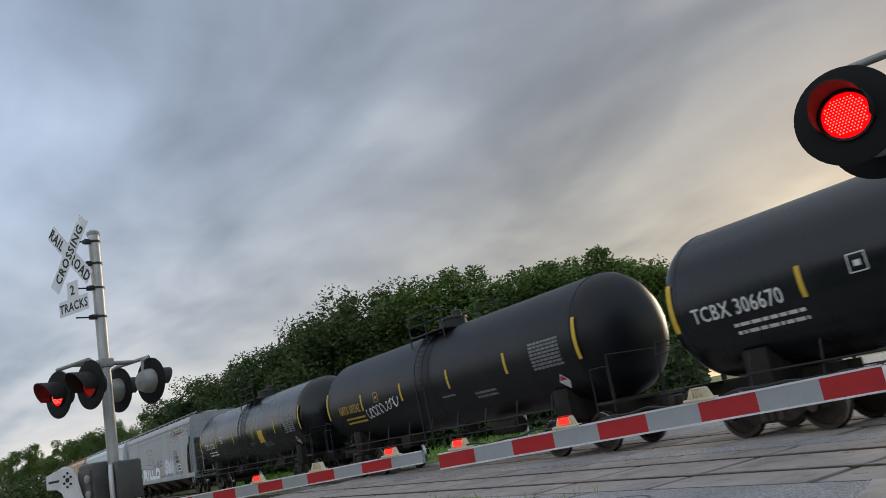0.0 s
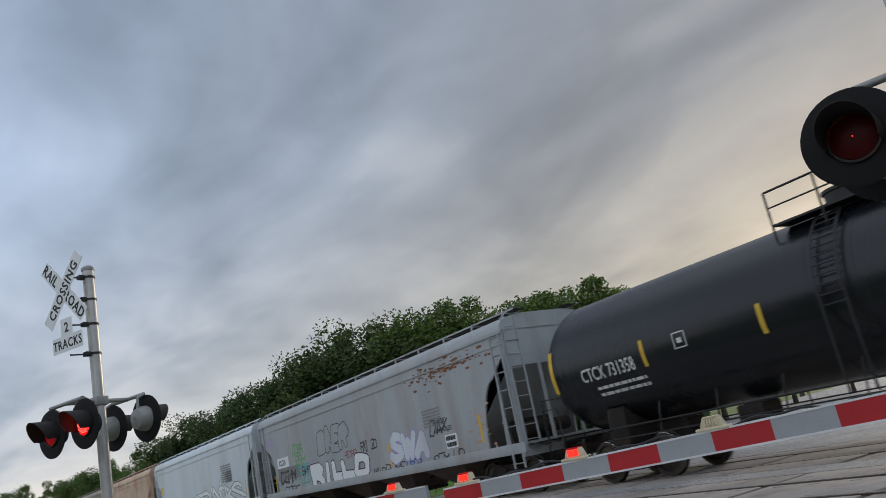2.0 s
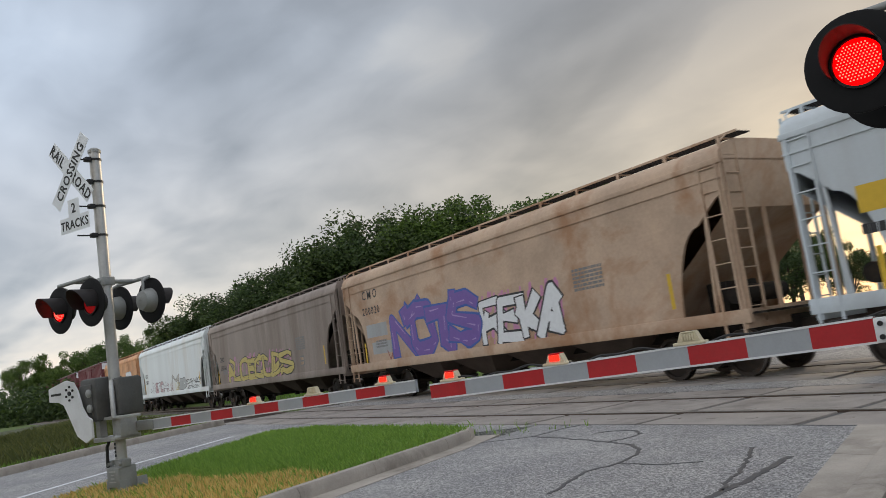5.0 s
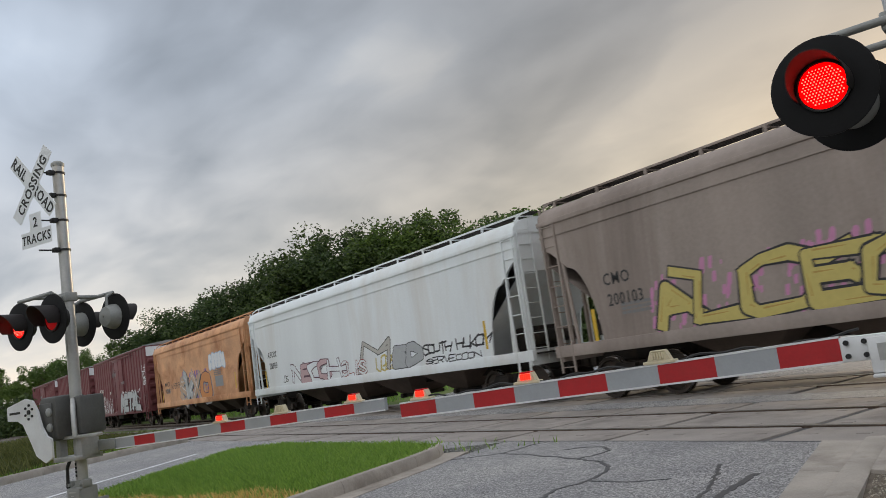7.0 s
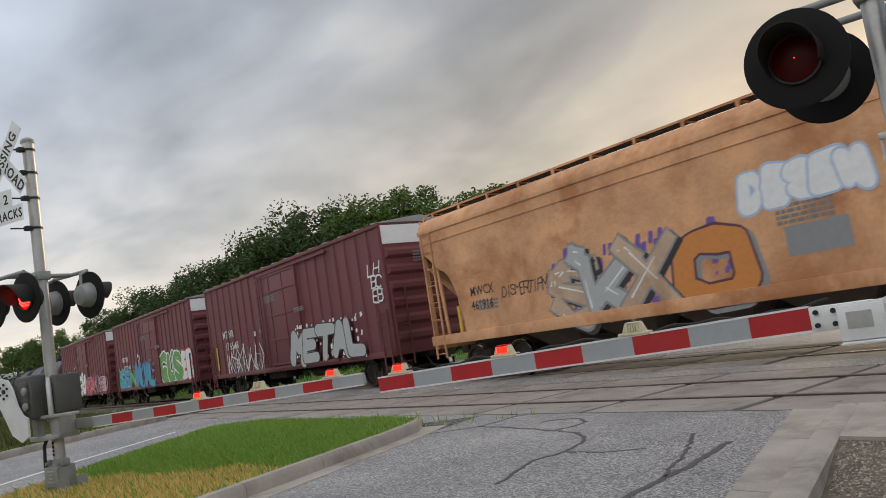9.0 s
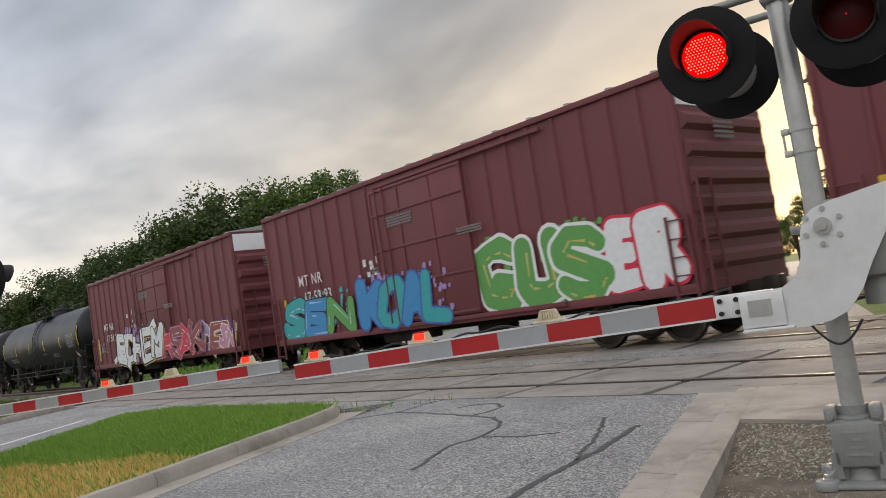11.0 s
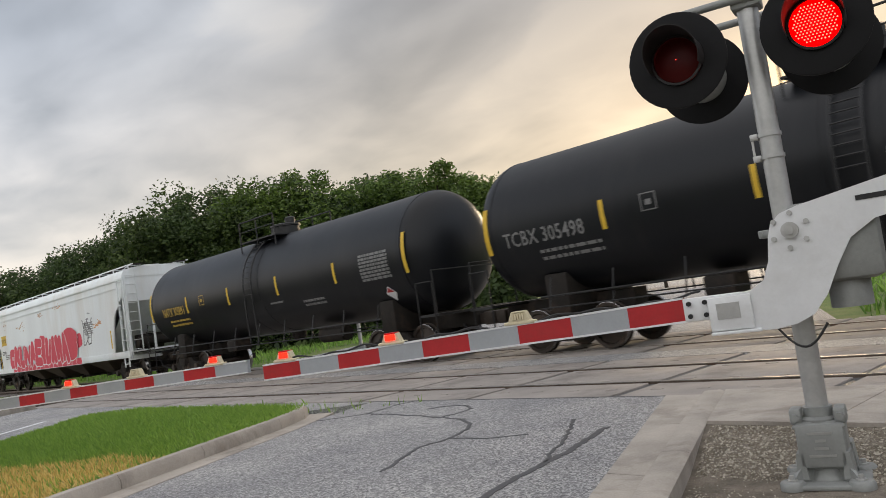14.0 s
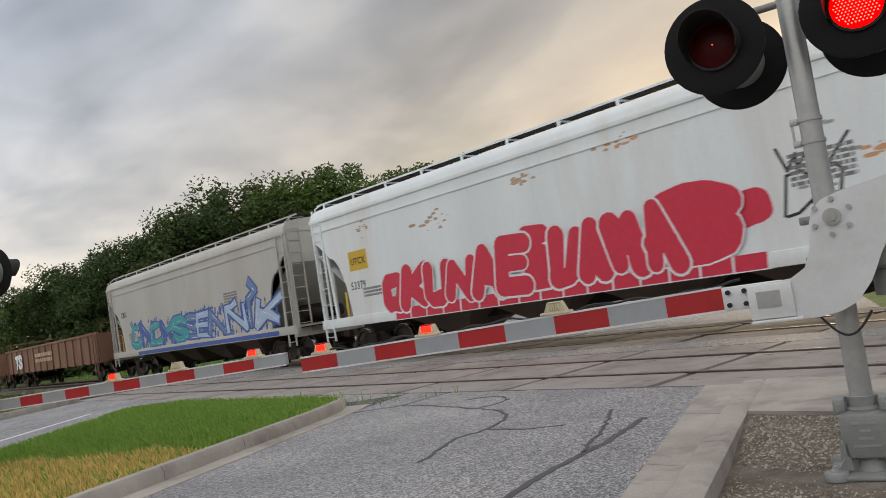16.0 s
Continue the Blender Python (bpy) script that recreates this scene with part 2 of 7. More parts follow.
MAT = {
    "asphalt": asphalt_material(),
    "concrete": surface("concrete", (0.45, 0.405, 0.355), 0.68, 0.85, 0, 1.6, 60, 0.35, (0.17, 0.145, 0.12), 0.7),
    "panel": surface("panel_concrete", (0.345, 0.312, 0.285), 0.70, 0.8, 0, 1.2, 50, 0.35, (0.13, 0.11, 0.10), 0.6),
    "tar": surface("tar", (0.085, 0.085, 0.088), 0.7, 0.55, 0, 8, 60, 0.2),
    "grass_ground": ground_material("grass_ground", (0.085, 0.13, 0.026), (0.125, 0.19, 0.036), (0.20, 0.22, 0.065), 0.35, 18, 0.6),
    "weed_ground": ground_material("weed_ground", (0.055, 0.060, 0.030), (0.080, 0.095, 0.035), (0.12, 0.11, 0.06), 0.8, 12, 0.7),
    "straw": ground_material("straw", (0.20, 0.165, 0.055), (0.38, 0.29, 0.10), (0.52, 0.41, 0.17), 1.4, 30, 0.6),
    "gravel": ground_material("gravel", (0.15, 0.125, 0.098), (0.25, 0.21, 0.165), (0.36, 0.31, 0.25), 3.0, 70, 0.9),
    "ballast": ground_material("ballast", (0.10, 0.085, 0.075), (0.17, 0.15, 0.135), (0.26, 0.235, 0.21), 2.0, 26, 1.0),
    "rail": surface("rail_steel", (0.20, 0.155, 0.125), 0.6, 0.45, 0.8, 2, 40, 0.15, (0.10, 0.055, 0.03), 0.6),
    "rail_top": surface("rail_head", (0.34, 0.32, 0.30), 0.8, 0.5, 1.0, 2, 40, 0.05),
    "tie": surface("tie_wood", (0.075, 0.055, 0.042), 0.6, 0.9, 0, 4, 30, 0.5),
    "galv": surface("galvanised_steel", (0.50, 0.50, 0.49), 0.80, 0.42, 0.55, 5, 30, 0.06, (0.36, 0.35, 0.33), 0.5),
    "alu": surface("white_aluminium", (0.72, 0.73, 0.74), 0.90, 0.45, 0.10, 3, 30, 0.05, (0.50, 0.49, 0.47), 0.35),
    "grey_case": surface("grey_casting", (0.30, 0.31, 0.30), 0.78, 0.55, 0.2, 4, 40, 0.12),
    "dark_case": surface("dark_casting", (0.105, 0.105, 0.10), 0.75, 0.6, 0.2, 4, 40, 0.12, (0.06, 0.05, 0.045), 0.4),
    "black": surface("black_paint", (0.013, 0.013, 0.014), 0.7, 0.55, 0, 6, 40, 0.05),
    "hood": surface("hood_black", (0.010, 0.010, 0.011), 0.7, 0.75, 0, 6, 60, 0.05),
    "hood_metal": surface("hood_metal", (0.030, 0.026, 0.026), 0.8, 0.6, 0, 6, 60, 0.05),
    "red_sheet": surface("red_reflective", (0.47, 0.020, 0.025), 0.80, 0.42, 0, 5, 60, 0.03, (0.30, 0.03, 0.03), 0.4),
    "grey_sheet": surface("grey_reflective", (0.36, 0.38, 0.40), 0.88, 0.40, 0, 5, 60, 0.03, (0.28, 0.29, 0.30), 0.4),
    "sign_white": surface("sign_white", (0.74, 0.76, 0.78), 0.92, 0.5, 0, 4, 40, 0.02),
    "sign_black": plain("sign_black", (0.02, 0.02, 0.02)),
    "lens_cream": surface("lamp_case", (0.66, 0.58, 0.40), 0.8, 0.5, 0, 8, 40, 0.05),
    "red_on": glow_material("red_led_on", (1.0, 0.020, 0.010), 2.2),
    "red_hot": glow_material("red_led_point", (1.0, 0.13, 0.09), 3.2),
    "red_face": glow_material("red_lens_lit", (0.90, 0.0004, 0.001), 1.7),
    "red_dim": surface("red_lens", (0.060, 0.0030, 0.003), 0.8, 0.38, 0, 6, 40, 0.02),
    # weak glow put in for daylight on the far gate's unlit lenses; also lamp tops
    "red_faint_glow": glow_material("red_weak_glow", (0.36, 0.006, 0.008), 0.30),
    "tank_black": surface("tank_black", (0.0075, 0.0086, 0.0110), 0.75, 0.40, 0, 0.9, 25, 0.04, (0.024, 0.023, 0.023), 0.35, True),
    "tank_gloss": surface("tank_black_gloss", (0.0075, 0.0090, 0.0115), 0.8, 0.26, 0, 0.9, 25, 0.02, (0.018, 0.019, 0.021), 0.3, True),
    "under": surface("underframe", (0.030, 0.026, 0.023), 0.6, 0.8, 0.1, 3, 30, 0.2, (0.075, 0.050, 0.036), 0.6),
    "wheel": surface("wheel_steel", (0.060, 0.048, 0.040), 0.7, 0.55, 0.6, 4, 30, 0.1, (0.11, 0.06, 0.035), 0.5),
    "tread": surface("wheel_tread", (0.50, 0.49, 0.48), 0.8, 0.22, 1.0, 4, 30, 0.02),
    "yellow": plain("reflector_yellow", (0.62, 0.40, 0.03)),
    "yellow_ink": plain("lettering_yellow", (0.50, 0.33, 0.06)),
    "white_ink": plain("lettering_white", (0.66, 0.66, 0.64)),
    "grey_ink": plain("lettering_grey", (0.19, 0.19, 0.19)),
    "black_ink": plain("lettering_black", (0.025, 0.025, 0.027)),
    "bark": surface("bark", (0.075, 0.058, 0.042), 0.55, 0.95, 0, 4, 22, 0.8),
    "pole_wood": surface("pole_wood", (0.11, 0.085, 0.065), 0.6, 0.9, 0, 3, 30, 0.4, None, 0.5, True),
    "wire": plain("wire", (0.02, 0.02, 0.02)),
    "hop_white": surface("hopper_white", (0.77, 0.815, 0.83), 0.88, 0.55, 0, 0.55, 18, 0.05, (0.42, 0.32, 0.21), 0.26, True),
    "hop_blue": surface("hopper_pale_grey", (0.56, 0.62, 0.66), 0.86, 0.55, 0, 0.5, 18, 0.05, (0.30, 0.28, 0.26), 0.36, True),
    "hop_grey": surface("hopper_grey", (0.36, 0.385, 0.40), 0.78, 0.6, 0, 0.7, 14, 0.06, (0.24, 0.185, 0.15), 0.5, True, 0.52),
    "hop_brown": surface("hopper_taupe", (0.35, 0.29, 0.255), 0.72, 0.7, 0, 0.6, 14, 0.06, (0.15, 0.115, 0.095), 0.65, True, 0.48),
    "hop_tan": surface("hopper_tan", (0.54, 0.39, 0.28), 0.72, 0.7, 0, 0.75, 14, 0.08, (0.32, 0.155, 0.07), 0.8, False, 0.48),
    "hop_orange": surface("hopper_orange", (0.72, 0.385, 0.20), 0.70, 0.7, 0, 0.8, 14, 0.08, (0.36, 0.14, 0.05), 0.85, False, 0.46),
    "hop_ivory": surface("hopper_ivory", (0.50, 0.49, 0.45), 0.82, 0.6, 0, 0.5, 18, 0.05, (0.32, 0.28, 0.23), 0.4, True),
    "box_red": surface("boxcar_red", (0.170, 0.039, 0.046), 0.76, 0.6, 0, 0.6, 18, 0.05, (0.10, 0.032, 0.028), 0.5, True),
    "gon_brown": surface("gondola_brown", (0.24, 0.12, 0.075), 0.72, 0.75, 0, 0.8, 18, 0.08, (0.13, 0.07, 0.045), 0.6, True),
    "rust": surface("rust", (0.20, 0.085, 0.035), 0.6, 0.85, 0, 3, 30, 0.3),
    "dust": surface("dusty_underside", (0.115, 0.085, 0.068), 0.6, 0.85, 0, 1.2, 25, 0.15, (0.05, 0.04, 0.035), 0.6),
}


for key, gloss in (("tank_black", 0.28), ("tank_gloss", 0.40), ("hood", 0.25), ("red_dim", 0.12), ("hood_metal", 0.25), ("under", 0.25)):
    MAT[key].node_tree.nodes["Principled BSDF"].inputs["Specular IOR Level"].default_value = gloss


def leaf_material(name, a, b, c):
    m, n, bs = base_material(name)
    geo = n.add("ShaderNodeNewGeometry")
    col = n.ramp(geo.outputs["Random Per Island"], [(0.0, a), (0.55, b), (1.0, c)])
    info = n.add("ShaderNodeObjectInfo").outputs["Random"]
    col = n.mix(n.math("MULTIPLY", info, 0.5), col, n.mix(1.0, col, (1.25, 1.08, 0.6), "MULTIPLY"))
    n.link(col, bs.inputs["Base Color"])
    bs.inputs["Roughness"].default_value = 0.65
    bs.inputs["Transmission Weight"].default_value = 0.0
    tr = n.add("ShaderNodeBsdfTranslucent")
    n.link(col, tr.inputs[0])
    mx = n.add("ShaderNodeMixShader")
    mx.inputs[0].default_value = 0.3
    n.link(bs.outputs[0], mx.inputs[1])
    n.link(tr.outputs[0], mx.inputs[2])
    n.link(mx.outputs[0], [q for q in n.t.nodes if q.type == "OUTPUT_MATERIAL"][0].inputs[0])
    return m


MAT["leaf_dark"] = leaf_material("leaves_dark", (0.024, 0.046, 0.014), (0.044, 0.080, 0.023), (0.082, 0.128, 0.036))
MAT["leaf_mid"] = leaf_material("leaves_green", (0.044, 0.080, 0.017), (0.076, 0.136, 0.028), (0.125, 0.200, 0.042))
MAT["leaf_olive"] = leaf_material("leaves_olive", (0.060, 0.078, 0.024), (0.095, 0.115, 0.034), (0.15, 0.165, 0.052))
MAT["stone_bits"] = leaf_material("stones", (0.14, 0.118, 0.092), (0.27, 0.235, 0.19), (0.62, 0.58, 0.51))
MAT["grass"] = leaf_material("grass_blades", (0.11, 0.23, 0.04), (0.19, 0.35, 0.062), (0.28, 0.45, 0.095))
MAT["dry_grass"] = leaf_material("dry_grass_blades", (0.44, 0.31, 0.09), (0.66, 0.48, 0.16), (0.78, 0.62, 0.26))


# ---------------------------------------------------------------- mesh tools
class Shape:
    """Collects vertices and faces of one mesh."""

    def __init__(self):
        self.v, self.f = [], []

    def add(self, verts, faces, m=None):
        k = len(self.v)
        self.v += [tuple(m @ Vector(p)) for p in verts] if m is not None else [tuple(p) for p in verts]
        self.f += [tuple(k + i for i in f) for f in faces]
        return self

    def box(self, lo, hi, m=None, bevel=0.0):
        (x0, y0, z0), (x1, y1, z1) = lo, hi
        if bevel <= 0:
            v = [(x, y, z) for z in (z0, z1) for y in (y0, y1) for x in (x0, x1)]
            return self.add(v, [(0, 2, 3, 1), (4, 5, 7, 6), (0, 1, 5, 4), (2, 6, 7, 3), (0, 4, 6, 2), (1, 3, 7, 5)], m)
        b = min(bevel, (x1 - x0) / 2.1, (y1 - y0) / 2.1, (z1 - z0) / 2.1)
        bm = bmesh.new()
        bmesh.ops.create_cube(bm, size=1.0)
        for q in bm.verts:
            q.co = Vector(((x0 + x1) / 2 + q.co.x * (x1 - x0), (y0 + y1) / 2 + q.co.y * (y1 - y0), (z0 + z1) / 2 + q.co.z * (z1 - z0)))
        bmesh.ops.bevel(bm, geom=bm.edges[:], offset=b, segments=2, affect="EDGES", profile=0.5)
        bm.verts.index_update()
        self.add([q.co[:] for q in bm.verts], [[q.index for q in f.verts] for f in bm.faces], m)
        bm.free()
        return self

    def tube(self, a, b, r, n=12, r2=None, caps=True):
        a, b = Vector(a), Vector(b)
        q = (b - a).to_track_quat("Z", "Y").to_matrix()
        r2 = r if r2 is None else r2
        v = [a + q @ Vector((r * math.cos(w), r * math.sin(w), 0)) for w in (2 * math.pi * i / n for i in range(n))]
        v += [b + q @ Vector((r2 * math.cos(w), r2 * math.sin(w), 0)) for w in (2 * math.pi * i / n for i in range(n))]
        f = [(i, (i + 1) % n, n + (i + 1) % n, n + i) for i in range(n)]
        if caps:
            f += [tuple(range(n - 1, -1, -1)), tuple(range(n, 2 * n))]
        return self.add(v, f)

    def path(self, pts, r, n=8):
        """One unbroken round bar along the points."""
        pts = [Vector(p) for p in pts]
        ways = [(b - a).normalized() for a, b in zip(pts, pts[1:])]
        side = ways[0].orthogonal().normalized()
        k = len(self.v)
        for j, p in enumerate(pts):
            way = (ways[max(j - 1, 0)] + ways[min(j, len(ways) - 1)]).normalized()
            side = (side - way * side.dot(way)).normalized()
            up = way.cross(side)
            self.v += [tuple(p + side * r * math.cos(w) + up * r * math.sin(w)) for w in (2 * math.pi * i / n for i in range(n))]
        self.f += [(k + j * n + i, k + j * n + (i + 1) % n, k + (j + 1) * n + (i + 1) % n, k + (j + 1) * n + i) for j in range(len(pts) - 1) for i in range(n)]
        self.f += [tuple(range(k + n - 1, k - 1, -1)), tuple(range(k + (len(pts) - 1) * n, k + len(pts) * n))]
        return self

    def lathe(self, profile, m, n=32, ends=True):
        """profile: (radius, height) pairs, turned round the z axis of m."""
        v = [(r * math.cos(2 * math.pi * i / n), r * math.sin(2 * math.pi * i / n), h) for r, h in profile for i in range(n)]
        f = [(j * n + i, j * n + (i + 1) % n, (j + 1) * n + (i + 1) % n, (j + 1) * n + i) for j in range(len(profile) - 1) for i in range(n)]
        if ends:
            f += [tuple(range(n - 1, -1, -1)), tuple(range((len(profile) - 1) * n, len(profile) * n))]
        return self.add(v, f, m)

    def prism(self, poly, h0, h1, m=None):
        """poly: outline in x, y, filled from height h0 to h1."""
        n = len(poly)
        v = [(x, y, h0) for x, y in poly] + [(x, y, h1) for x, y in poly]
        f = [(i, (i + 1) % n, n + (i + 1) % n, n + i) for i in range(n)] + [tuple(range(n - 1, -1, -1)), tuple(range(n, 2 * n))]
        return self.add(v, f, m)

    def mesh(self, name, material, smooth=True):
        me = bpy.data.meshes.new(name)
        me.from_pydata(self.v, [], self.f)
        if smooth:
            me.polygons.foreach_set("use_smooth", [True] * len(me.polygons))
            me.set_sharp_from_angle(angle=radians(38))
        me.materials.append(material)
        me.update()
        return me


SIDE = Matrix(((1, 0, 0, 0), (0, 0, -1, 0), (0, 1, 0, 0), (0, 0, 0, 1)))  # x, z outline -> thickness towards -y


def part(name, shape, material, parent, label="", smooth=True):
    ob = new(name, shape.mesh(name, MAT[material] if isinstance(material, str) else material, smooth) if isinstance(shape, Shape) else shape)
    if parent is not None:
        ob.parent = parent
    return tagged(ob, label)


def thing(name, label, category, group="", kind="", m=None):
    ob = tagged(new(name), label, category, group, kind)
    ob.empty_display_size = 0.2
    if m is not None:
        ob.matrix_basis = m
    return ob


def structure(name, shape, material, label, smooth=True):
    return tagged(part(name, shape, material, None, "", smooth), label, name.split("_")[0], "", "structure")


def text_shape(body, size, m, wide=1.0, thick=0.004, fat=0.0, align="LEFT", spacing=1.0):
    """Letters of the built-in font as a mesh; the letters stand in x, y of m."""
    cu = bpy.data.curves.new("letters", "FONT")
    cu.body, cu.size, cu.align_x, cu.extrude, cu.offset, cu.space_character = body, size, align, thick, fat, spacing
    cu.resolution_u = 5 if size > 0.9 else 2
    ob = new("letters", cu)
    dg = bpy.context.evaluated_depsgraph_get()
    me = bpy.data.meshes.new_from_object(ob.evaluated_get(dg))
    bpy.data.objects.remove(ob)
    bpy.data.curves.remove(cu)
    me.transform(m @ Matrix.Diagonal((wide, 1, 1, 1)))
    s = Shape()
    s.add([v.co[:] for v in me.vertices], [tuple(p.vertices) for p in me.polygons])
    bpy.data.meshes.remove(me)
    return s


# ---------------------------------------------------------------- ground and road
def line(a, b, t):
    return (a[0] + (b[0] - a[0]) * t, a[1] + (b[1] - a[1]) * t)


def strip(shape, left, right, z0, z1):
    """A slab between two lines of points."""
    n = len(left)
    for i in range(n - 1):
        shape.prism([left[i], right[i], right[i + 1], left[i + 1]], z0, z1)
    return shape


def offset_line(pts, d):
    """The line moved d to its left."""
    out = []
    for i, p in enumerate(pts):
        a, b = Vector(pts[max(i - 1, 0)]), Vector(pts[min(i + 1, len(pts) - 1)])
        q = (b - a).normalized()
        out.append((p[0] - q.y * d, p[1] + q.x * d))
    return out


def build_ground():
    g = Shape()
    R = 3000.0
    xs = [-R, -400, -120, -60, -30, -12, 0, 12, 40, 120, R]
    ys = [-R, -200, -60, -20, -8, 0, 8, 15.9, 30, 60, 140, 500, R]
    for y in ys:
        for x in xs:
            g.v.append((x, y, -0.14))
    w = len(xs)
    g.f = [(j * w + i, j * w + i + 1, (j + 1) * w + i + 1, (j + 1) * w + i) for j in range(len(ys) - 1) for i in range(w - 1)]
    structure("ground", g, "grass_ground", "rough green grass ground reaching the horizon")
    # the lane the viewer stands beside, between its kerbs
    left = [(-10.1, 7.75), (-9.66, 6.49), (-9.23, 5.8), (-8.34, 4.09), (-7.71, 2.91), (-6.1, -0.2), (-3.0, -6.0), (4.2, -20.0), (26, -60)]
    right = [(-4.87, 7.75), (-4.31, 6.49), (-4.01, 5.8), (-3.25, 4.09), (-2.73, 2.91), (-1.36, -0.2), (1.2, -6.0), (7.4, -20.0), (25, -60)]
    right[-1] = (31, -60)
    structure("road_near", strip(Shape(), left, right, -0.30, 0.0), "asphalt", "worn grey asphalt road lane with sealed cracks")
    # the other lane, beyond the grass island
    b_near = [(-10.1, 7.75), (-11.0, 6.95), (-16.6, 6.9), (-17.9, 6.0), (-14.9, 3.2), (-11.6, 0.2), (-5.0, -6.6), (8, -22)]
    b_far = [(-26.5, 7.75), (-26.4, 7.5), (-26.2, 7.0), (-25.5, 5.9), (-23.3, 3.3), (-19.8, 0.2), (-12.4, -6.6), (2, -22)]
    structure("road_far_lane", strip(Shape(), b_far, b_near, -0.30, -0.006), "asphalt", "grey asphalt lane beyond the grass island")
    line_mark = Shape()
    for (a, b), (c, d) in zip(zip(b_near[3:], b_near[4:]), zip(b_far[3:], b_far[4:])):
        p, q = line(a, c, 0.30), line(b, d, 0.30)
        e = (Vector(q) - Vector(p)).normalized()
        nrm = Vector((-e.y, e.x)) * 0.06
        line_mark.prism([(p[0] - nrm.x, p[1] - nrm.y), (q[0] - nrm.x, q[1] - nrm.y), (q[0] + nrm.x, q[1] + nrm.y), (p[0] + nrm.x, p[1] + nrm.y)], -0.004, -0.001)
    structure("trim_lane_line", line_mark, "sign_white", "worn white painted lane line")
    # between and beyond the tracks
    mid = Shape().prism([(-27, 11.32), (5, 11.32), (5, 12.18), (-27, 12.18)], -0.3, 0.0)
    structure("road_between_tracks", mid, "asphalt", "asphalt strip between the two tracks")
    fl = [(-27.0, 15.75), (-31, 24), (-47, 60), (-80, 130)]
    fr = [(-6.0, 15.75), (-10, 24), (-26, 60), (-58, 130)]
    structure("road_beyond", strip(Shape(), fl, fr, -0.30, -0.005), "asphalt", "grey road going on beyond the tracks")
    # kerbs and gutters
    kerb_l = [(-10.35, 6.72), (-10.0, 6.42), (-9.55, 5.75), (-8.78, 4.25), (-8.15, 3.05), (-6.55, -0.05), (-3.5, -5.8)]
    gut = [(-9.95, 6.9), (-9.66, 6.49), (-9.23, 5.8), (-8.34, 4.09), (-7.71, 2.91), (-6.1, -0.2), (-3.0, -6.0)]
    structure("pavement_gutter", strip(Shape(), kerb_l, gut, -0.2, 0.006), "concrete", "stained concrete gutter beside the asphalt")
    return kerb_l, b_near, b_far


def kerb_stones(name, pts, width, height, label, step=2.4, z0=-0.2):
    """A kerb along a line, cast in lengths with a rounded upper edge."""
    root = tagged(thing(name, label, "kerb"), kind="structure")
    inner = offset_line(pts, width)
    lens = [(Vector(b) - Vector(a)).length for a, b in zip(pts, pts[1:])]
    for (a, b), (c, d), L in zip(zip(pts, pts[1:]), zip(inner, inner[1:]), lens):
        k = max(1, round(L / step))
        for i in range(k):
            g = 0.004 / max(L, 0.1)
            t0, t1 = i / k + g, (i + 1) / k - g
            p, q, r, s = line(a, b, t0), line(a, b, t1), line(c, d, t1), line(c, d, t0)
            pm, qm, rm, sm = line(p, s, 0.22), line(q, r, 0.22), line(q, r, 0.9), line(p, s, 0.9)
            v = [(*p, z0), (*q, z0), (*r, z0), (*s, z0), (*p, height * 0.62), (*q, height * 0.62), (*r, height * 0.9), (*s, height * 0.9),
                 (*pm, height), (*qm, height), (*rm, height), (*sm, height)]
            f = [(0, 1, 5, 4), (4, 5, 9, 8), (8, 9, 10, 11), (11, 10, 6, 7), (7, 6, 2, 3), (0, 4, 8, 11, 7, 3), (1, 2, 6, 10, 9, 5)]
            part("kerb_stone", Shape().add(v, f), "concrete", root)
    return root


KERB_L, LANE_NEAR, LANE_FAR = build_ground()
kerb_stones("kerb_island", KERB_L[::-1], 0.17, 0.15, "weathered grey concrete kerb along the grass island")
kerb_stones("kerb_lane", [(-26.9, 7.75), (-26.4, 7.0), (-25.6, 5.75), (-23.4, 3.15), (-19.9, 0.05), (-12.5, -6.7)][::-1], 0.2, 0.16, "pale concrete kerb along the far lane")
kerb_stones("kerb_right", [(1.62, -6.0), (-2.05, 2.6), (-3.12, 5.15), (-3.68, 6.5), (-4.16, 7.72)], 0.21, 0.066, "low concrete kerb between road and gravel", 1.9)


def gutter_slabs():
    """The flat gutter at the road edge, cast in lengths with open joints."""
    root = tagged(thing("pavement_gutter_right", "stained concrete gutter strip at the road edge", "gutter"), kind="structure")
    left, right = [(1.2, -6.0), (-2.72, 2.91), (-4.87, 7.74)], [(1.72, -6.0), (-2.28, 2.91), (-4.38, 7.74)]
    for k, stops in ((0, [0.0, 0.35, 0.68, 1.0]), (1, [0.0, 0.355, 0.70, 1.0])):
        for t0, t1 in zip(stops, stops[1:]):
            p = [line(left[k], left[k + 1], t0 + 0.0015), line(right[k], right[k + 1], t0 + 0.0015), line(right[k], right[k + 1], t1 - 0.0015), line(left[k], left[k + 1], t1 - 0.0015)]
            part("gutter_slab", Shape().prism(p, -0.2, 0.012), "concrete", root)


gutter_slabs()
structure("pavement_slab", Shape().prism([(-4.15, 7.72), (-3.53, 6.16), (-2.55, 6.13), (-2.55, 7.74)], -0.2, 0.064)
          .prism([(-2.54, 6.13), (4.5, 5.95), (4.5, 7.72), (-2.54, 7.74)], -0.2, 0.064), "concrete", "cast concrete pavement slabs beside the tracks")


def gravel_height(y):
    return -0.085 + 0.122 * max(0.0, min(1.0, (y - 4.9) / 1.2))


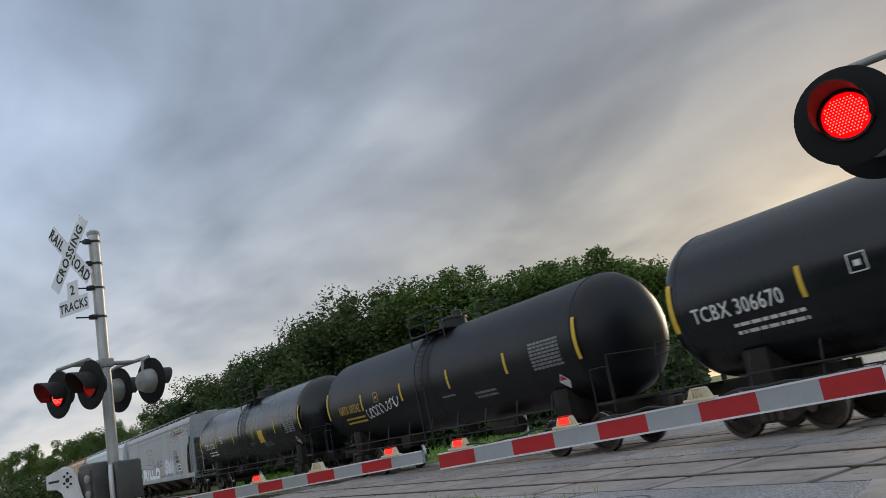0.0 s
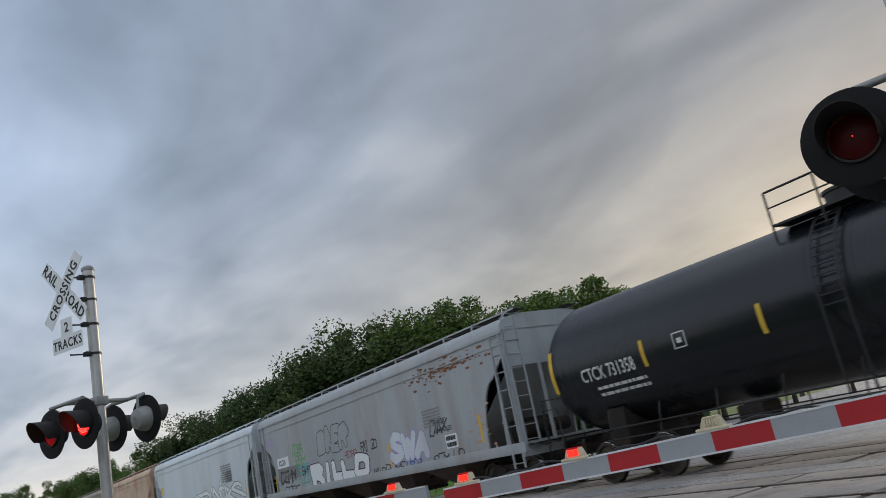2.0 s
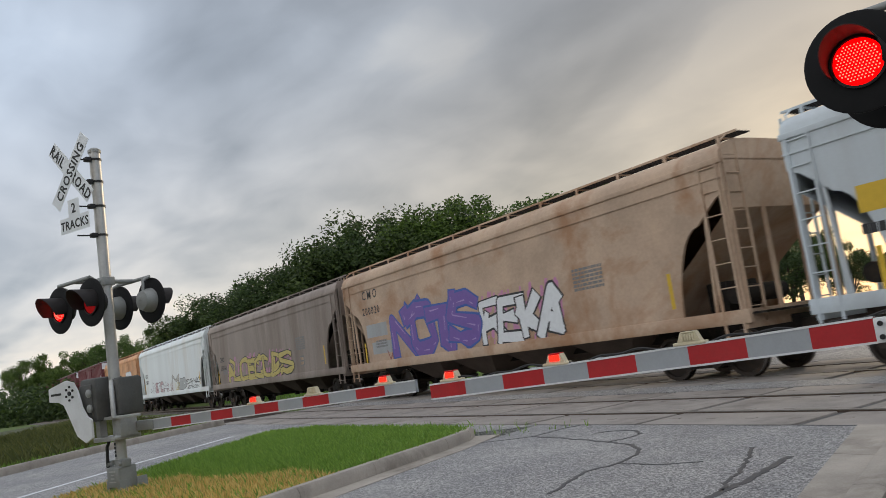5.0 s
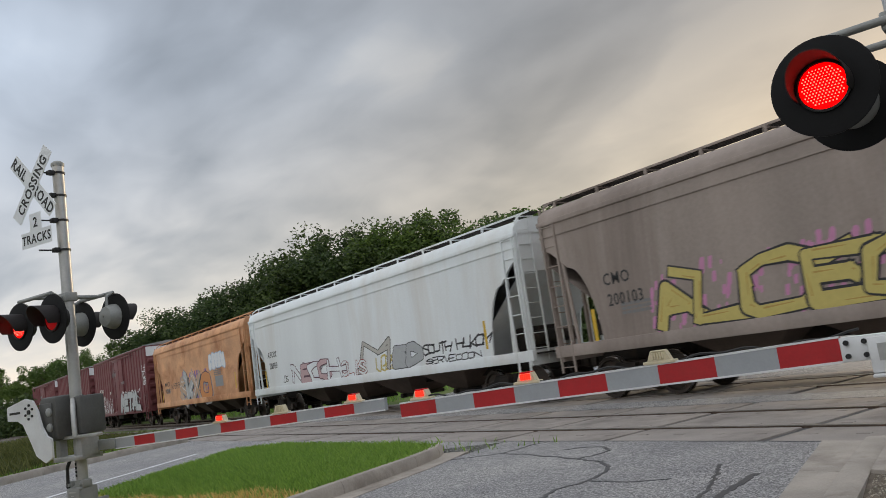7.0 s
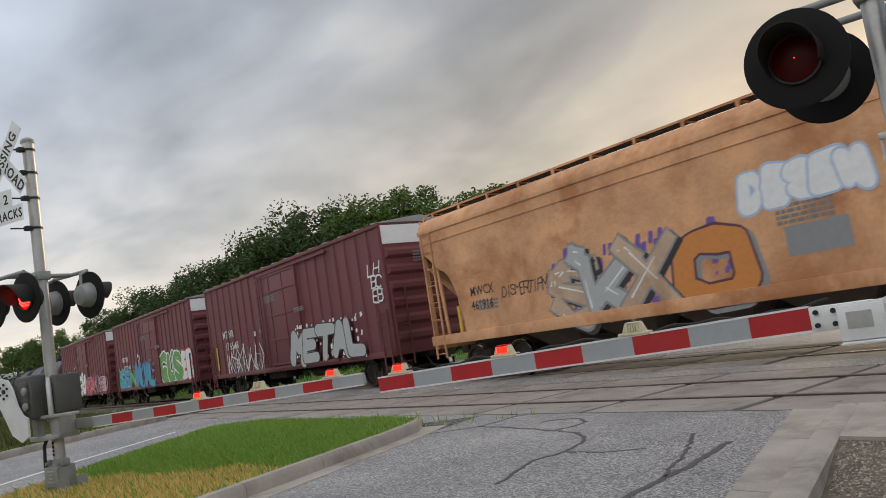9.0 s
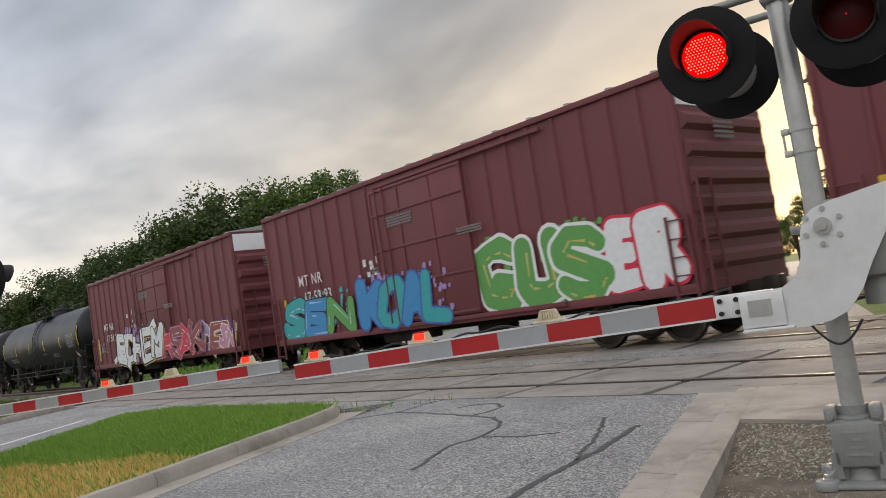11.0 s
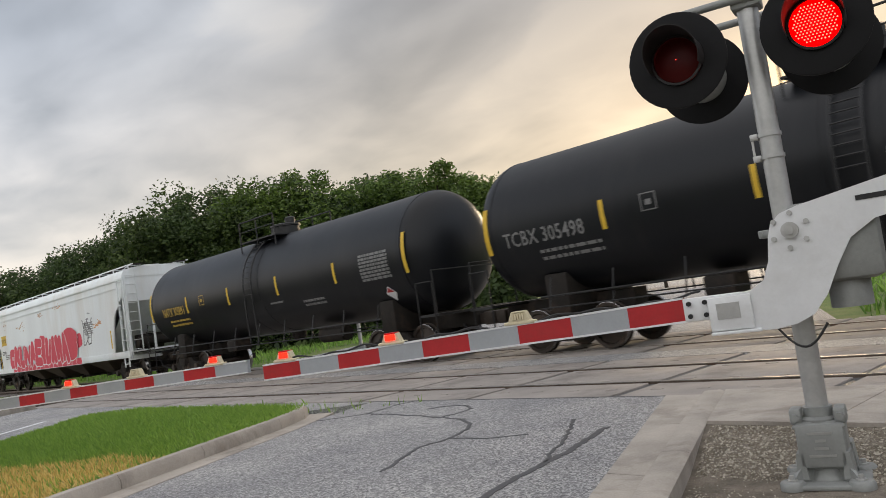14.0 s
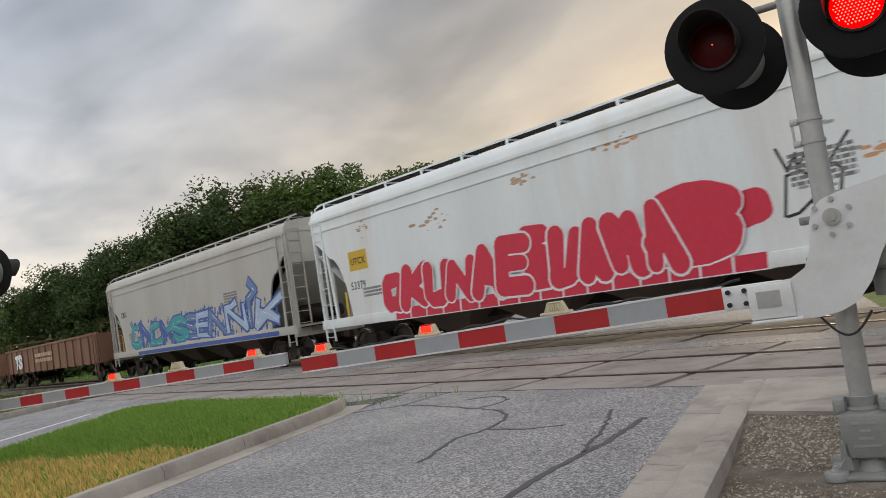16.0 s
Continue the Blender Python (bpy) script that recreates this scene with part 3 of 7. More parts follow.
def gravel_bed():
    """Bare ground that dips along the kerb and rises to the slabs."""
    g, edge = Shape(), [(1.5, -6.0), (-2.2, 2.6), (-3.0, 4.5), (-3.2, 5.0), (-3.42, 5.5), (-3.62, 6.0), (-3.68, 6.24)]
    for x, y in edge:
        g.v += [(x + (9.0 - x) * k / 6, y, gravel_height(y) + (0.006 * noise.noise((x + 2.3 * k, y, 1.0)) if 0 < k < 6 else 0.0)) for k in range(7)]
    g.f = [(j * 7 + i, j * 7 + i + 1, j * 7 + i + 8, j * 7 + i + 7) for j in range(len(edge) - 1) for i in range(6)]
    structure("ground_gravel", g, "gravel", "bare gravel and dirt around the signal base")


gravel_bed()


def pebbles():
    """Loose stones lying on the gravel."""
    rnd, s = random.Random(19), Shape()
    area = [(-3.48, 6.12), (-2.94, 4.8), (-2.4, 3.5), (-0.8, 2.9), (0.4, 6.04)]
    made = 0
    while made < 52000:
        p = (rnd.uniform(-3.5, 0.4), rnd.uniform(2.9, 6.12))
        if not inside(p, area):
            continue
        made += 1
        z = gravel_height(p[1]) - 0.002
        r, a = 0.005 + 0.017 * rnd.random() ** 3, rnd.uniform(0, 3)
        x, y = math.cos(a) * r, math.sin(a) * r
        k = len(s.v)
        s.v += [(p[0] + x, p[1] + y, z), (p[0] - y * 0.7, p[1] + x * 0.7, z), (p[0] - x, p[1] - y, z), (p[0] + y * 0.8, p[1] - x * 0.8, z), (p[0], p[1], z + 0.002 + 0.6 * r * rnd.uniform(0.5, 1.0))]
        s.f += [(k, k + 1, k + 4), (k + 1, k + 2, k + 4), (k + 2, k + 3, k + 4), (k + 3, k, k + 4)]
    tagged(part("loose_stones", s, "stone_bits", None, "", False), "loose pale stones on the gravel", "stones", "", "stuff")


def ring_smooth(pts, rounds=2):
    for _ in range(rounds):
        out = []
        for a, b in zip(pts, pts[1:] + pts[:1]):
            out += [line(a, b, 0.25), line(a, b, 0.75)]
        pts = out
    return pts


ISLAND = [(-10.45, 6.75), (-10.12, 6.45), (-9.68, 5.75), (-8.92, 4.25), (-8.3, 3.05), (-6.7, -0.05), (-3.7, -5.8), (-4.8, -6.3), (-11.4, 0.4), (-14.7, 3.35), (-17.5, 6.0), (-16.4, 6.7), (-11.5, 6.8)]
structure("ground_island", Shape().prism(ISLAND, -0.2, 0.10), "grass_ground", "grass island between the two lanes")
structure("ground_dry", Shape().prism([(-10.1, 3.55), (-9.0, 3.4), (-8.4, 3.0), (-6.9, 0.1), (-3.95, -5.5), (-4.8, -6.2), (-11.3, 0.5), (-13.1, 2.35), (-12.6, 2.9), (-11.4, 3.25)], -0.1, 0.104), "straw", "dry straw-coloured worn ground on the island")
VERGE = [(-27.2, 7.6), (-26.6, 6.9), (-25.75, 5.7), (-23.55, 3.1), (-20.05, 0.0), (-12.7, -6.8), (-60, -6.8), (-80, 7.6)]
structure("ground_verge", Shape().prism(VERGE, -0.2, 0.05), "weed_ground", "weedy verge beyond the far lane")


def inside(p, poly):
    c = False
    for (x0, y0), (x1, y1) in zip(poly, poly[1:] + poly[:1]):
        if (y0 > p[1]) != (y1 > p[1]) and p[0] < (x1 - x0) * (p[1] - y0) / (y1 - y0) + x0:
            c = not c
    return c


def blades(name, poly, count, z, tall, wide, material, label, seed, rule=None):
    rnd = random.Random(seed)
    xs, ys = [p[0] for p in poly], [p[1] for p in poly]
    s = Shape()
    made = 0
    while made < count:
        p = (rnd.uniform(min(xs), max(xs)), rnd.uniform(min(ys), max(ys)))
        if not inside(p, poly) or (rule and not rule(p, rnd)):
            continue
        made += 1
        h, w, a = tall * rnd.uniform(0.5, 1.3), wide * rnd.uniform(0.6, 1.4), rnd.uniform(0, math.pi)
        dx, dy, lx, ly = math.cos(a) * w, math.sin(a) * w, rnd.gauss(0, 0.35) * h, rnd.gauss(0, 0.35) * h
        k = len(s.v)
        s.v += [(p[0] - dx, p[1] - dy, z), (p[0] + dx, p[1] + dy, z), (p[0] + lx * 0.4 + dx * 0.6, p[1] + ly * 0.4 + dy * 0.6, z + h * 0.6), (p[0] + lx, p[1] + ly, z + h)]
        s.f += [(k, k + 1, k + 2), (k, k + 2, k + 3)]
    return tagged(part(name, s, material, None, "", False), label, "grass", "", "stuff")


def dry_zone(p):
    return p[1] - 3.3 - 0.333 * (p[0] + 10.17) + 0.6 * noise.noise((p[0] * 0.9, p[1] * 0.9, 3.0)) < 0.0


pebbles()
blades("island_grass", ISLAND, 52000, 0.095, 0.085, 0.009, "grass", "short bright green grass on the island", 5, lambda p, r: not dry_zone(p) or r.random() < 0.12)
blades("dry_grass", ISLAND, 22000, 0.095, 0.075, 0.009, "dry_grass", "dry yellow grass on the island", 6, lambda p, r: dry_zone(p) and p[1] > -2.5)
blades("verge_grass", [(-27.0, 7.4), (-25.8, 5.6), (-23.6, 3.0), (-20.1, -0.1), (-26, -1), (-42, 1.5), (-60, 7.0)], 14000, 0.045, 0.38, 0.02, "leaf_olive", "long unmown weeds on the verge", 7)
blades("verge_short_grass", [(-26.9, 7.3), (-25.8, 5.6), (-23.6, 3.0), (-20.1, -0.1), (-21.5, -0.2), (-25, 2.9), (-28, 6.2), (-34, 7.4)], 9000, 0.045, 0.14, 0.014, "grass", "mown green grass strip behind the kerb", 8)
blades("crack_weeds", [(-13.5, 7.0), (-9.3, 6.75), (-8.6, 7.7), (-13.5, 7.7)], 70, 0.0, 0.11, 0.008, "grass", "small weeds in the joint before the track", 9)
blades("far_grass", [(-60, 17), (-31, 17), (-50, 58), (-120, 58)], 15000, -0.14, 0.35, 0.03, "grass", "rough grass beyond the tracks", 10)
blades("far_grass_right", [(-5.5, 16.2), (14, 16.2), (20, 60), (-24, 60)], 15000, -0.14, 0.35, 0.03, "grass", "rough grass beyond the tracks", 11)


def crack(name, pts, w, label):
    """A sealed crack: a thin, uneven ribbon of tar."""
    s, rnd = Shape(), random.Random(len(pts) * 7 + int(w * 1000))
    fine = []
    for a, b in zip(pts, pts[1:]):
        k = 8
        for i in range(k):
            p = line(a, b, i / k)
            fine.append((p[0] + rnd.gauss(0, 0.011), p[1] + rnd.gauss(0, 0.011)))
    fine.append(pts[-1])
    l, r = offset_line(fine, w * 0.3), offset_line(fine, -w * 0.3)
    for i in range(len(fine) - 1):
        s.prism([l[i], r[i], r[i + 1], l[i + 1]], -0.01, 0.0035)
    return tagged(part(name, s, "tar", None), label, "crack", "", "structure")


CRACK = "sealed dark crack in the asphalt"
crack("trim_crack", [(-9.85, 6.25), (-9.45, 6.32), (-9.02, 6.79), (-9.13, 7.45), (-9.07, 7.72)], 0.06, CRACK)
crack("trim_crack", [(-9.02, 6.79), (-8.4, 6.75), (-7.84, 6.66), (-7.29, 6.57), (-6.82, 6.47), (-6.45, 6.25), (-6.21, 5.95), (-6.05, 5.59), (-6.06, 5.12), (-5.89, 4.82), (-5.6, 4.3)], 0.075, CRACK)
crack("trim_crack", [(-7.29, 6.57), (-7.22, 6.82), (-7.28, 7.12), (-7.62, 7.36), (-7.94, 7.3), (-8.1, 7.12)], 0.065, CRACK)
crack("trim_crack", [(-6.03, 5.55), (-5.7, 5.57), (-5.45, 5.63), (-5.22, 5.81)], 0.06, CRACK)
crack("trim_crack", [(-5.22, 6.52), (-5.0, 6.2), (-4.66, 5.67), (-4.45, 5.25), (-4.24, 4.87)], 0.06, CRACK)
crack("trim_crack", [(-4.56, 6.18), (-4.42, 5.65), (-4.28, 5.28), (-4.21, 4.85), (-4.13, 4.36), (-3.96, 3.77), (-3.8, 2.9), (-3.3, 1.6)], 0.115, CRACK)
crack("trim_road_seam", [(-10.1, 7.74), (-7.4, 7.76), (-4.9, 7.75)], 0.05, "dark seam where asphalt meets the crossing panels")


# ---------------------------------------------------------------- tracks
def build_track(yc, tag):
    bal = Shape()
    for x0, x1 in ((-260, -27.2), (5.2, 120)):
        bal.add([(x0, yc - 2.5, -0.3), (x1, yc - 2.5, -0.3), (x1, yc - 1.5, -0.08), (x0, yc - 1.5, -0.08), (x1, yc + 1.5, -0.08), (x0, yc + 1.5, -0.08), (x1, yc + 2.5, -0.3), (x0, yc + 2.5, -0.3)],
                [(0, 1, 2, 3), (3, 2, 4, 5), (5, 4, 6, 7)])
    structure("ground_ballast_" + tag, bal, "ballast", "crushed stone ballast under the track")
    bed = Shape().prism([(-27.2, yc - 1.75), (5.2, yc - 1.75), (5.2, yc + 1.78), (-27.2, yc + 1.78)], -0.3, -0.024)
    structure("road_bed_" + tag, bed, "tar", "dark bed below the crossing panels")
    for side, name in ((-0.75, "near"), (0.75, "far")):
        root = tagged(thing("rail_" + tag + "_" + name, "rusty steel running rail with a polished head", "rail"), kind="structure")
        y = yc + side
        web, head = Shape(), Shape()
        for x0, x1 in ((-260, -90), (-90, -27), (-27, 5), (5, 120)):
            web.box((x0, y - 0.07, -0.16), (x1, y + 0.07, -0.14))
            web.box((x0, y - 0.012, -0.14), (x1, y + 0.012, -0.04))
            web.box((x0, y - 0.036, -0.04), (x1, y + 0.036, 0.004))
            head.box((x0, y - 0.026, 0.004), (x1, y + 0.026, 0.012))
        part("rail_web", web, "rail", root)
        part("rail_head", head, "rail_top", root)
    # concrete crossing panels, each its own piece
    root = tagged(thing("pavement_panels_" + tag, "worn concrete level crossing panels between the rails", "crossing panels"), kind="structure")
    rnd = random.Random(int(yc * 10))
    for y0, y1 in ((yc - 1.72, yc - 0.83), (yc - 0.665, yc + 0.665), (yc + 0.83, yc + 1.74)):
        sh = Shape().box((-1.155, y0, -0.12), (1.155, y1, 0.0), None, 0.012)
        for hx in (-0.9, -0.3, 0.3, 0.9):
            for hy in ((y0 + 0.16, y1 - 0.16) if y1 - y0 > 1 else ((y0 + y1) / 2,)):
                sh.box((hx - 0.07, hy - 0.035, -0.02), (hx + 0.07, hy + 0.035, 0.004))
        me = sh.mesh("crossing_panel", MAT["panel"])
        for i in range(13):
            p = part("crossing_panel", me, None, root)
            p.location = (-26.37 + 2.44 * i, 0, rnd.uniform(-0.006, 0.003))
            p.rotation_euler = (rnd.uniform(-0.0005, 0.0005), 0, 0)
    ties = tagged(thing("ties_" + tag, "dark timber ties under the rails", "tie"), kind="structure")
    me = Shape().box((-0.11, yc - 1.3, -0.2), (0.11, yc + 1.3, -0.055), None, 0.012).mesh("tie", MAT["tie"])
    for i in range(60):
        t = part("tie", me, None, ties)
        t.location.x = -27.6 - 0.55 * i + rnd.uniform(-0.03, 0.03)
    for i in range(20):
        t = part("tie", me, None, ties)
        t.location.x = 5.6 + 0.55 * i


build_track(TRACK_NEAR, "near")
build_track(TRACK_FAR, "far")


# ---------------------------------------------------------------- crossing signals
def flasher(parent, m, lit=None, aim=0.0, back=False, dull="red_dim"):
    """One round flashing lamp: backboard, hood, lens; it looks along -y of m."""
    m = m @ pose(0, 0, 0, 90, 0, aim)            # z of m now looks along -y
    root = new("flashing_lamp")
    root.parent = parent
    root.matrix_basis = m
    r = 0.315
    board = Shape().lathe([(0.16, -0.004), (r - 0.012, -0.004), (r, 0.0), (r, 0.012), (r - 0.015, 0.018), (0.16, 0.006)], Matrix.Identity(4), 40, False)
    part("backboard", board, "hood", root, "round black backboard")
    part("lamp_case", Shape().lathe([(0.05, -0.17), (0.13, -0.15), (0.165, -0.06), (0.17, 0.004)], Matrix.Identity(4), 28, False).lathe([(0.05, -0.17), (0.01, -0.172)], Matrix.Identity(4), 28, False), "grey_case" if back else "black", root, "round lamp housing")
    hood = Shape()
    n = 28
    for j in range(n + 1):
        w = radians(-25) + radians(230) * j / n
        deep = 0.30 * (0.55 + 0.45 * math.sin(max(0, min(math.pi, (w + radians(25)) / radians(230) * math.pi))))
        for rr in (0.172, 0.166):
            hood.v += [(rr * math.cos(w), rr * math.sin(w), 0.006), (rr * math.cos(w), rr * math.sin(w), deep)]
    for j in range(n):
        a, b = j * 4, j * 4 + 4
        hood.f += [(a, b, b + 1, a + 1), (a + 2, a + 3, b + 3, b + 2), (a + 1, b + 1, b + 3, a + 3)]
    part("hood", hood, "hood_metal", root, "black hood over the lens")
    part("lens_ring", Shape().lathe([(0.150, 0.0), (0.163, 0.02), (0.163, 0.03), (0.148, 0.032), (0.146, 0.02)], Matrix.Identity(4), 36, False), "black", root)
    if lit is None:
        part("lens", Shape().lathe([(0.149, 0.012), (0.147, 0.020), (0.10, 0.034), (0.04, 0.040), (0.005, 0.041)], Matrix.Identity(4), 36), "red_dim", root, "round red lens")
    else:
        FLASHERS.append((part("led_lens", led_lens(dull), None, root, "red lens turned to imitate flashing, one face bright, one dull"), lit))
    return root


FLASHERS = []   # turning lens, lit first or second in each beat


def led_lens(dull):
    """A lens turned on its upright axis to imitate flashing: lit points on one face, dull red glass on the other."""
    face = Shape().lathe([(0.146, 0.0), (0.143, 0.006), (0.10, 0.018), (0.04, 0.024), (0.004, 0.025)], Matrix.Identity(4), 36, False)
    glass = Shape().lathe([(0.146, 0.0), (0.143, 0.006), (0.10, 0.018), (0.04, 0.024), (0.004, 0.025)], pose(0, 0, 0, 0, 180, 0), 36, False)
    dots = Shape()
    for q in range(-11, 12):
        for p in range(-11, 12):
            x, y = (p + 0.5 * (q % 2)) * 0.0205, q * 0.0178
            if math.hypot(x, y) < 0.125:
                dots.lathe([(0.0047, 0.0), (0.0047, 0.006)], Matrix.Translation((x, y, 0.021 - 0.62 * (x * x + y * y))), 6)
    whole = Shape()
    counts = []
    for sh in (face, glass, dots):
        whole.add(sh.v, sh.f)
        counts.append(len(sh.f))
    me = whole.mesh("led_lens", MAT["red_face"])
    me.materials.append(MAT[dull])
    me.materials.append(MAT["red_hot"])
    me.polygons.foreach_set("material_index", [0] * counts[0] + [1] * counts[1] + [2] * counts[2])
    return me


def bolt_ring(shape, centre, r, k, size, y):
    for i in range(k):
        w = 2 * math.pi * i / k + 0.4
        p = (centre[0] + r * math.cos(w), y, centre[1] + r * math.sin(w))
        shape.tube(p, (p[0], y - 0.018, p[2]), size, 8)


def gate_lamp(parent, x, y, z, lit):
    root = new("arm_lamp")
    root.parent = parent
    root.location = (x, y, z)
    part("lamp_base", Shape().box((-0.12, -0.035, 0.0), (0.12, 0.035, 0.022), None, 0.008).prism([(-0.085, 0.022), (0.085, 0.022), (0.055, 0.088), (-0.055, 0.088)], -0.03, 0.03, SIDE), "lens_cream", root, "cream plastic lamp case")
    glass = Shape()
    for i in range(5):
        glass.box((-0.045 + 0.019 * i, -0.042, 0.032), (-0.031 + 0.019 * i, 0.042, 0.078), None, 0.004)
    part("lamp_glass", glass, "red_on" if lit else "lens_cream", root, "red lit lamp glass" if lit else "unlit lamp glass")
    part("lamp_top", Shape().box((-0.05, -0.038, 0.082), (0.05, 0.038, 0.094), None, 0.005), "red_faint_glow" if lit else "lens_cream", root)


def gate_arm(parent, x_of, first_red, count, z_of, y, h0, h1, last=None):
    """The striped arm: one piece a stripe. x_of(k), z_of(k): place of the k-th joint counted from the tip."""
    root = new("gate_arm")
    root.parent = parent
    for k in range(count):
        a, b = x_of(k), x_of(k + 1)
        if last is not None and k == count - 1:
            b = last
        za, zb = z_of(k), z_of(k + 1)
        ha, hb = h0 + (h1 - h0) * k / count, h0 + (h1 - h0) * (k + 1) / count
        s = Shape()
        for yy in (y - 0.022, y + 0.022):
            s.v += [(a, yy, za - ha / 2), (b, yy, zb - hb / 2), (b, yy, zb + hb / 2), (a, yy, za + ha / 2)]
        s.f = [(0, 1, 2, 3), (7, 6, 5, 4), (0, 4, 5, 1), (3, 2, 6, 7), (0, 3, 7, 4), (1, 5, 6, 2)]
        red = (k % 2 == 0) == first_red
        part("stripe", s, "red_sheet" if red else "grey_sheet", root, "red reflective stripe" if red else "grey white reflective stripe", False)
    # thin white edging along the arm
    e = Shape()
    a, b = x_of(0), x_of(count) if last is None else last
    za, zb = z_of(0), z_of(count)
    for sg, hh in ((1, 0), (-1, 0)):
        e.add([(a, y - 0.026, za + sg * h0 / 2 - 0.006), (b, y - 0.026, zb + sg * h1 / 2 - 0.006), (b, y - 0.026, zb + sg * h1 / 2 + 0.007), (a, y - 0.026, za + sg * h0 / 2 + 0.007),
               (a, y + 0.026, za + sg * h0 / 2 - 0.006), (b, y + 0.026, zb + sg * h1 / 2 - 0.006), (b, y + 0.026, zb + sg * h1 / 2 + 0.007), (a, y + 0.026, za + sg * h0 / 2 + 0.007)],
              [(0, 1, 2, 3), (7, 6, 5, 4), (0, 4, 5, 1), (3, 2, 6, 7)])
    part("arm_edge", e, "alu", root, "pale metal edge of the arm", False)
    return root


def mast_with_base(root, height, r=0.062, sink=0.0):
    part("mast", Shape().tube((0, 0, 0.05), (0, 0, height), r, 24), "galv", root, "round galvanised steel mast")
    part("mast_cap", Shape().lathe([(r + 0.012, -0.02), (r + 0.012, 0.02), (r * 0.7, 0.05), (0.01, 0.06)], Matrix.Translation((0, 0, height)), 20), "grey_case", root, "metal cap")
    above = set(root.children)
    foot = Shape().box((-0.24, -0.24, 0.055), (0.24, 0.24, 0.085), None, 0.01)
    foot.lathe([(0.13, 0.085), (0.105, 0.16), (0.10, 0.40), (0.115, 0.42), (0.115, 0.45), (0.07, 0.47)], Matrix.Identity(4), 20)
    for sx in (-1, 1):
        for sy in (-1, 1):
            foot.prism([(0.0, 0.0), (0.16, 0.0), (0.16, 0.03), (0.02, 0.16), (0.0, 0.16)], -0.012, 0.012, Matrix.Translation((sx * 0.07, sy * 0.07, 0.085)) @ pose(0, 0, 0, 90, 0, math.degrees(math.atan2(sy, sx))))
    for sx in (-1, 1):
        for sy in (-1, 1):
            foot.lathe([(0.075, 0.055), (0.075, 0.09), (0.065, 0.105), (0.03, 0.108)], Matrix.Translation((sx * 0.19, sy * 0.19, 0)), 16)
            foot.prism([(-0.035, 0.0), (0.035, 0.0), (0.02, 0.16), (-0.02, 0.16)], -0.13, 0.02, Matrix.Translation((sx * 0.13, sy * 0.13, 0.10)) @ pose(0, 0, 0, 90, 0, 0))
    foot.box((-0.14, -0.125, 0.15), (0.14, 0.125, 0.44), None, 0.025)
    part("base_casting", foot, "grey_case", root, "grey cast junction box base")
    for sx in (-0.125, 0.125):
        part("clamp_ear", Shape().box((sx - 0.035, -0.10, 0.42), (sx + 0.035, 0.04, 0.52), None, 0.016).tube((sx, -0.10, 0.47), (sx, -0.135, 0.47), 0.024, 6), "grey_case", root, "bolted clamp ear")
    door = Shape().box((-0.135, -0.150, 0.17), (0.135, -0.105, 0.43), None, 0.012).box((-0.15, -0.145, 0.405), (0.15, -0.10, 0.425), None, 0.008)
    part("base_door", door, "grey_case", root, "plain grey cover plate")
    marks = Shape()
    for i, w in enumerate((0.14, 0.06, 0.08, 0.15)):
        marks.box((-w / 2, -0.154, 0.37 - 0.045 * i), (w / 2, -0.151, 0.385 - 0.045 * i))
    part("cast_marks", marks, "galv", root)
    for sx in (-0.19, 0.19):
        for sy in (-0.19, 0.19):
            nuts = Shape()
            nuts.tube((sx, sy, 0.0), (sx, sy, 0.14), 0.016, 10)
            nuts.tube((sx, sy, 0.085), (sx, sy, 0.115), 0.032, 6)
            nuts.tube((sx, sy, 0.025), (sx, sy, 0.055), 0.032, 6)
            part("anchor_bolt", nuts, "galv", root)
    part("footing", Shape().box((-0.30, -0.30, -0.25), (0.30, 0.30, 0.028), None, 0.02), "concrete", root, "concrete footing block")
    part("collar", Shape().tube((0, 0, 0.44), (0, 0, 0.52), r + 0.02, 20).box((-0.11, -0.03, 0.45), (0.11, 0.03, 0.50), None, 0.008), "grey_case", root)
    for ob in root.children:
        if ob not in above:
            ob.location.z -= sink


def lamp_bar(root, z, fore, aft, half=0.40):
    bar = Shape()
    bar.path([(-half, -fore, z + 0.33), (half, -fore, z + 0.33)], 0.026, 12)
    bar.path([(-half, aft, z + 0.33), (half, aft, z + 0.33)], 0.026, 12)
    bar.path([(0, -fore, z + 0.33), (0, aft, z + 0.33)], 0.03, 12)
    for sx in (-half, half):
        bar.path([(sx, -fore, z + 0.33), (sx, -fore + 0.1, z + 0.28), (sx, -fore + 0.12, z + 0.0)], 0.022, 8)
        bar.path([(sx, aft, z + 0.33), (sx, aft - 0.1, z + 0.28), (sx, aft - 0.12, z + 0.0)], 0.022, 8)
    bar.box((-0.09, -0.09, z + 0.27), (0.09, 0.09, z + 0.39), None, 0.015)
    part("lamp_crossarm", bar, "grey_case", root, "grey pipe crossarm carrying the lamps")


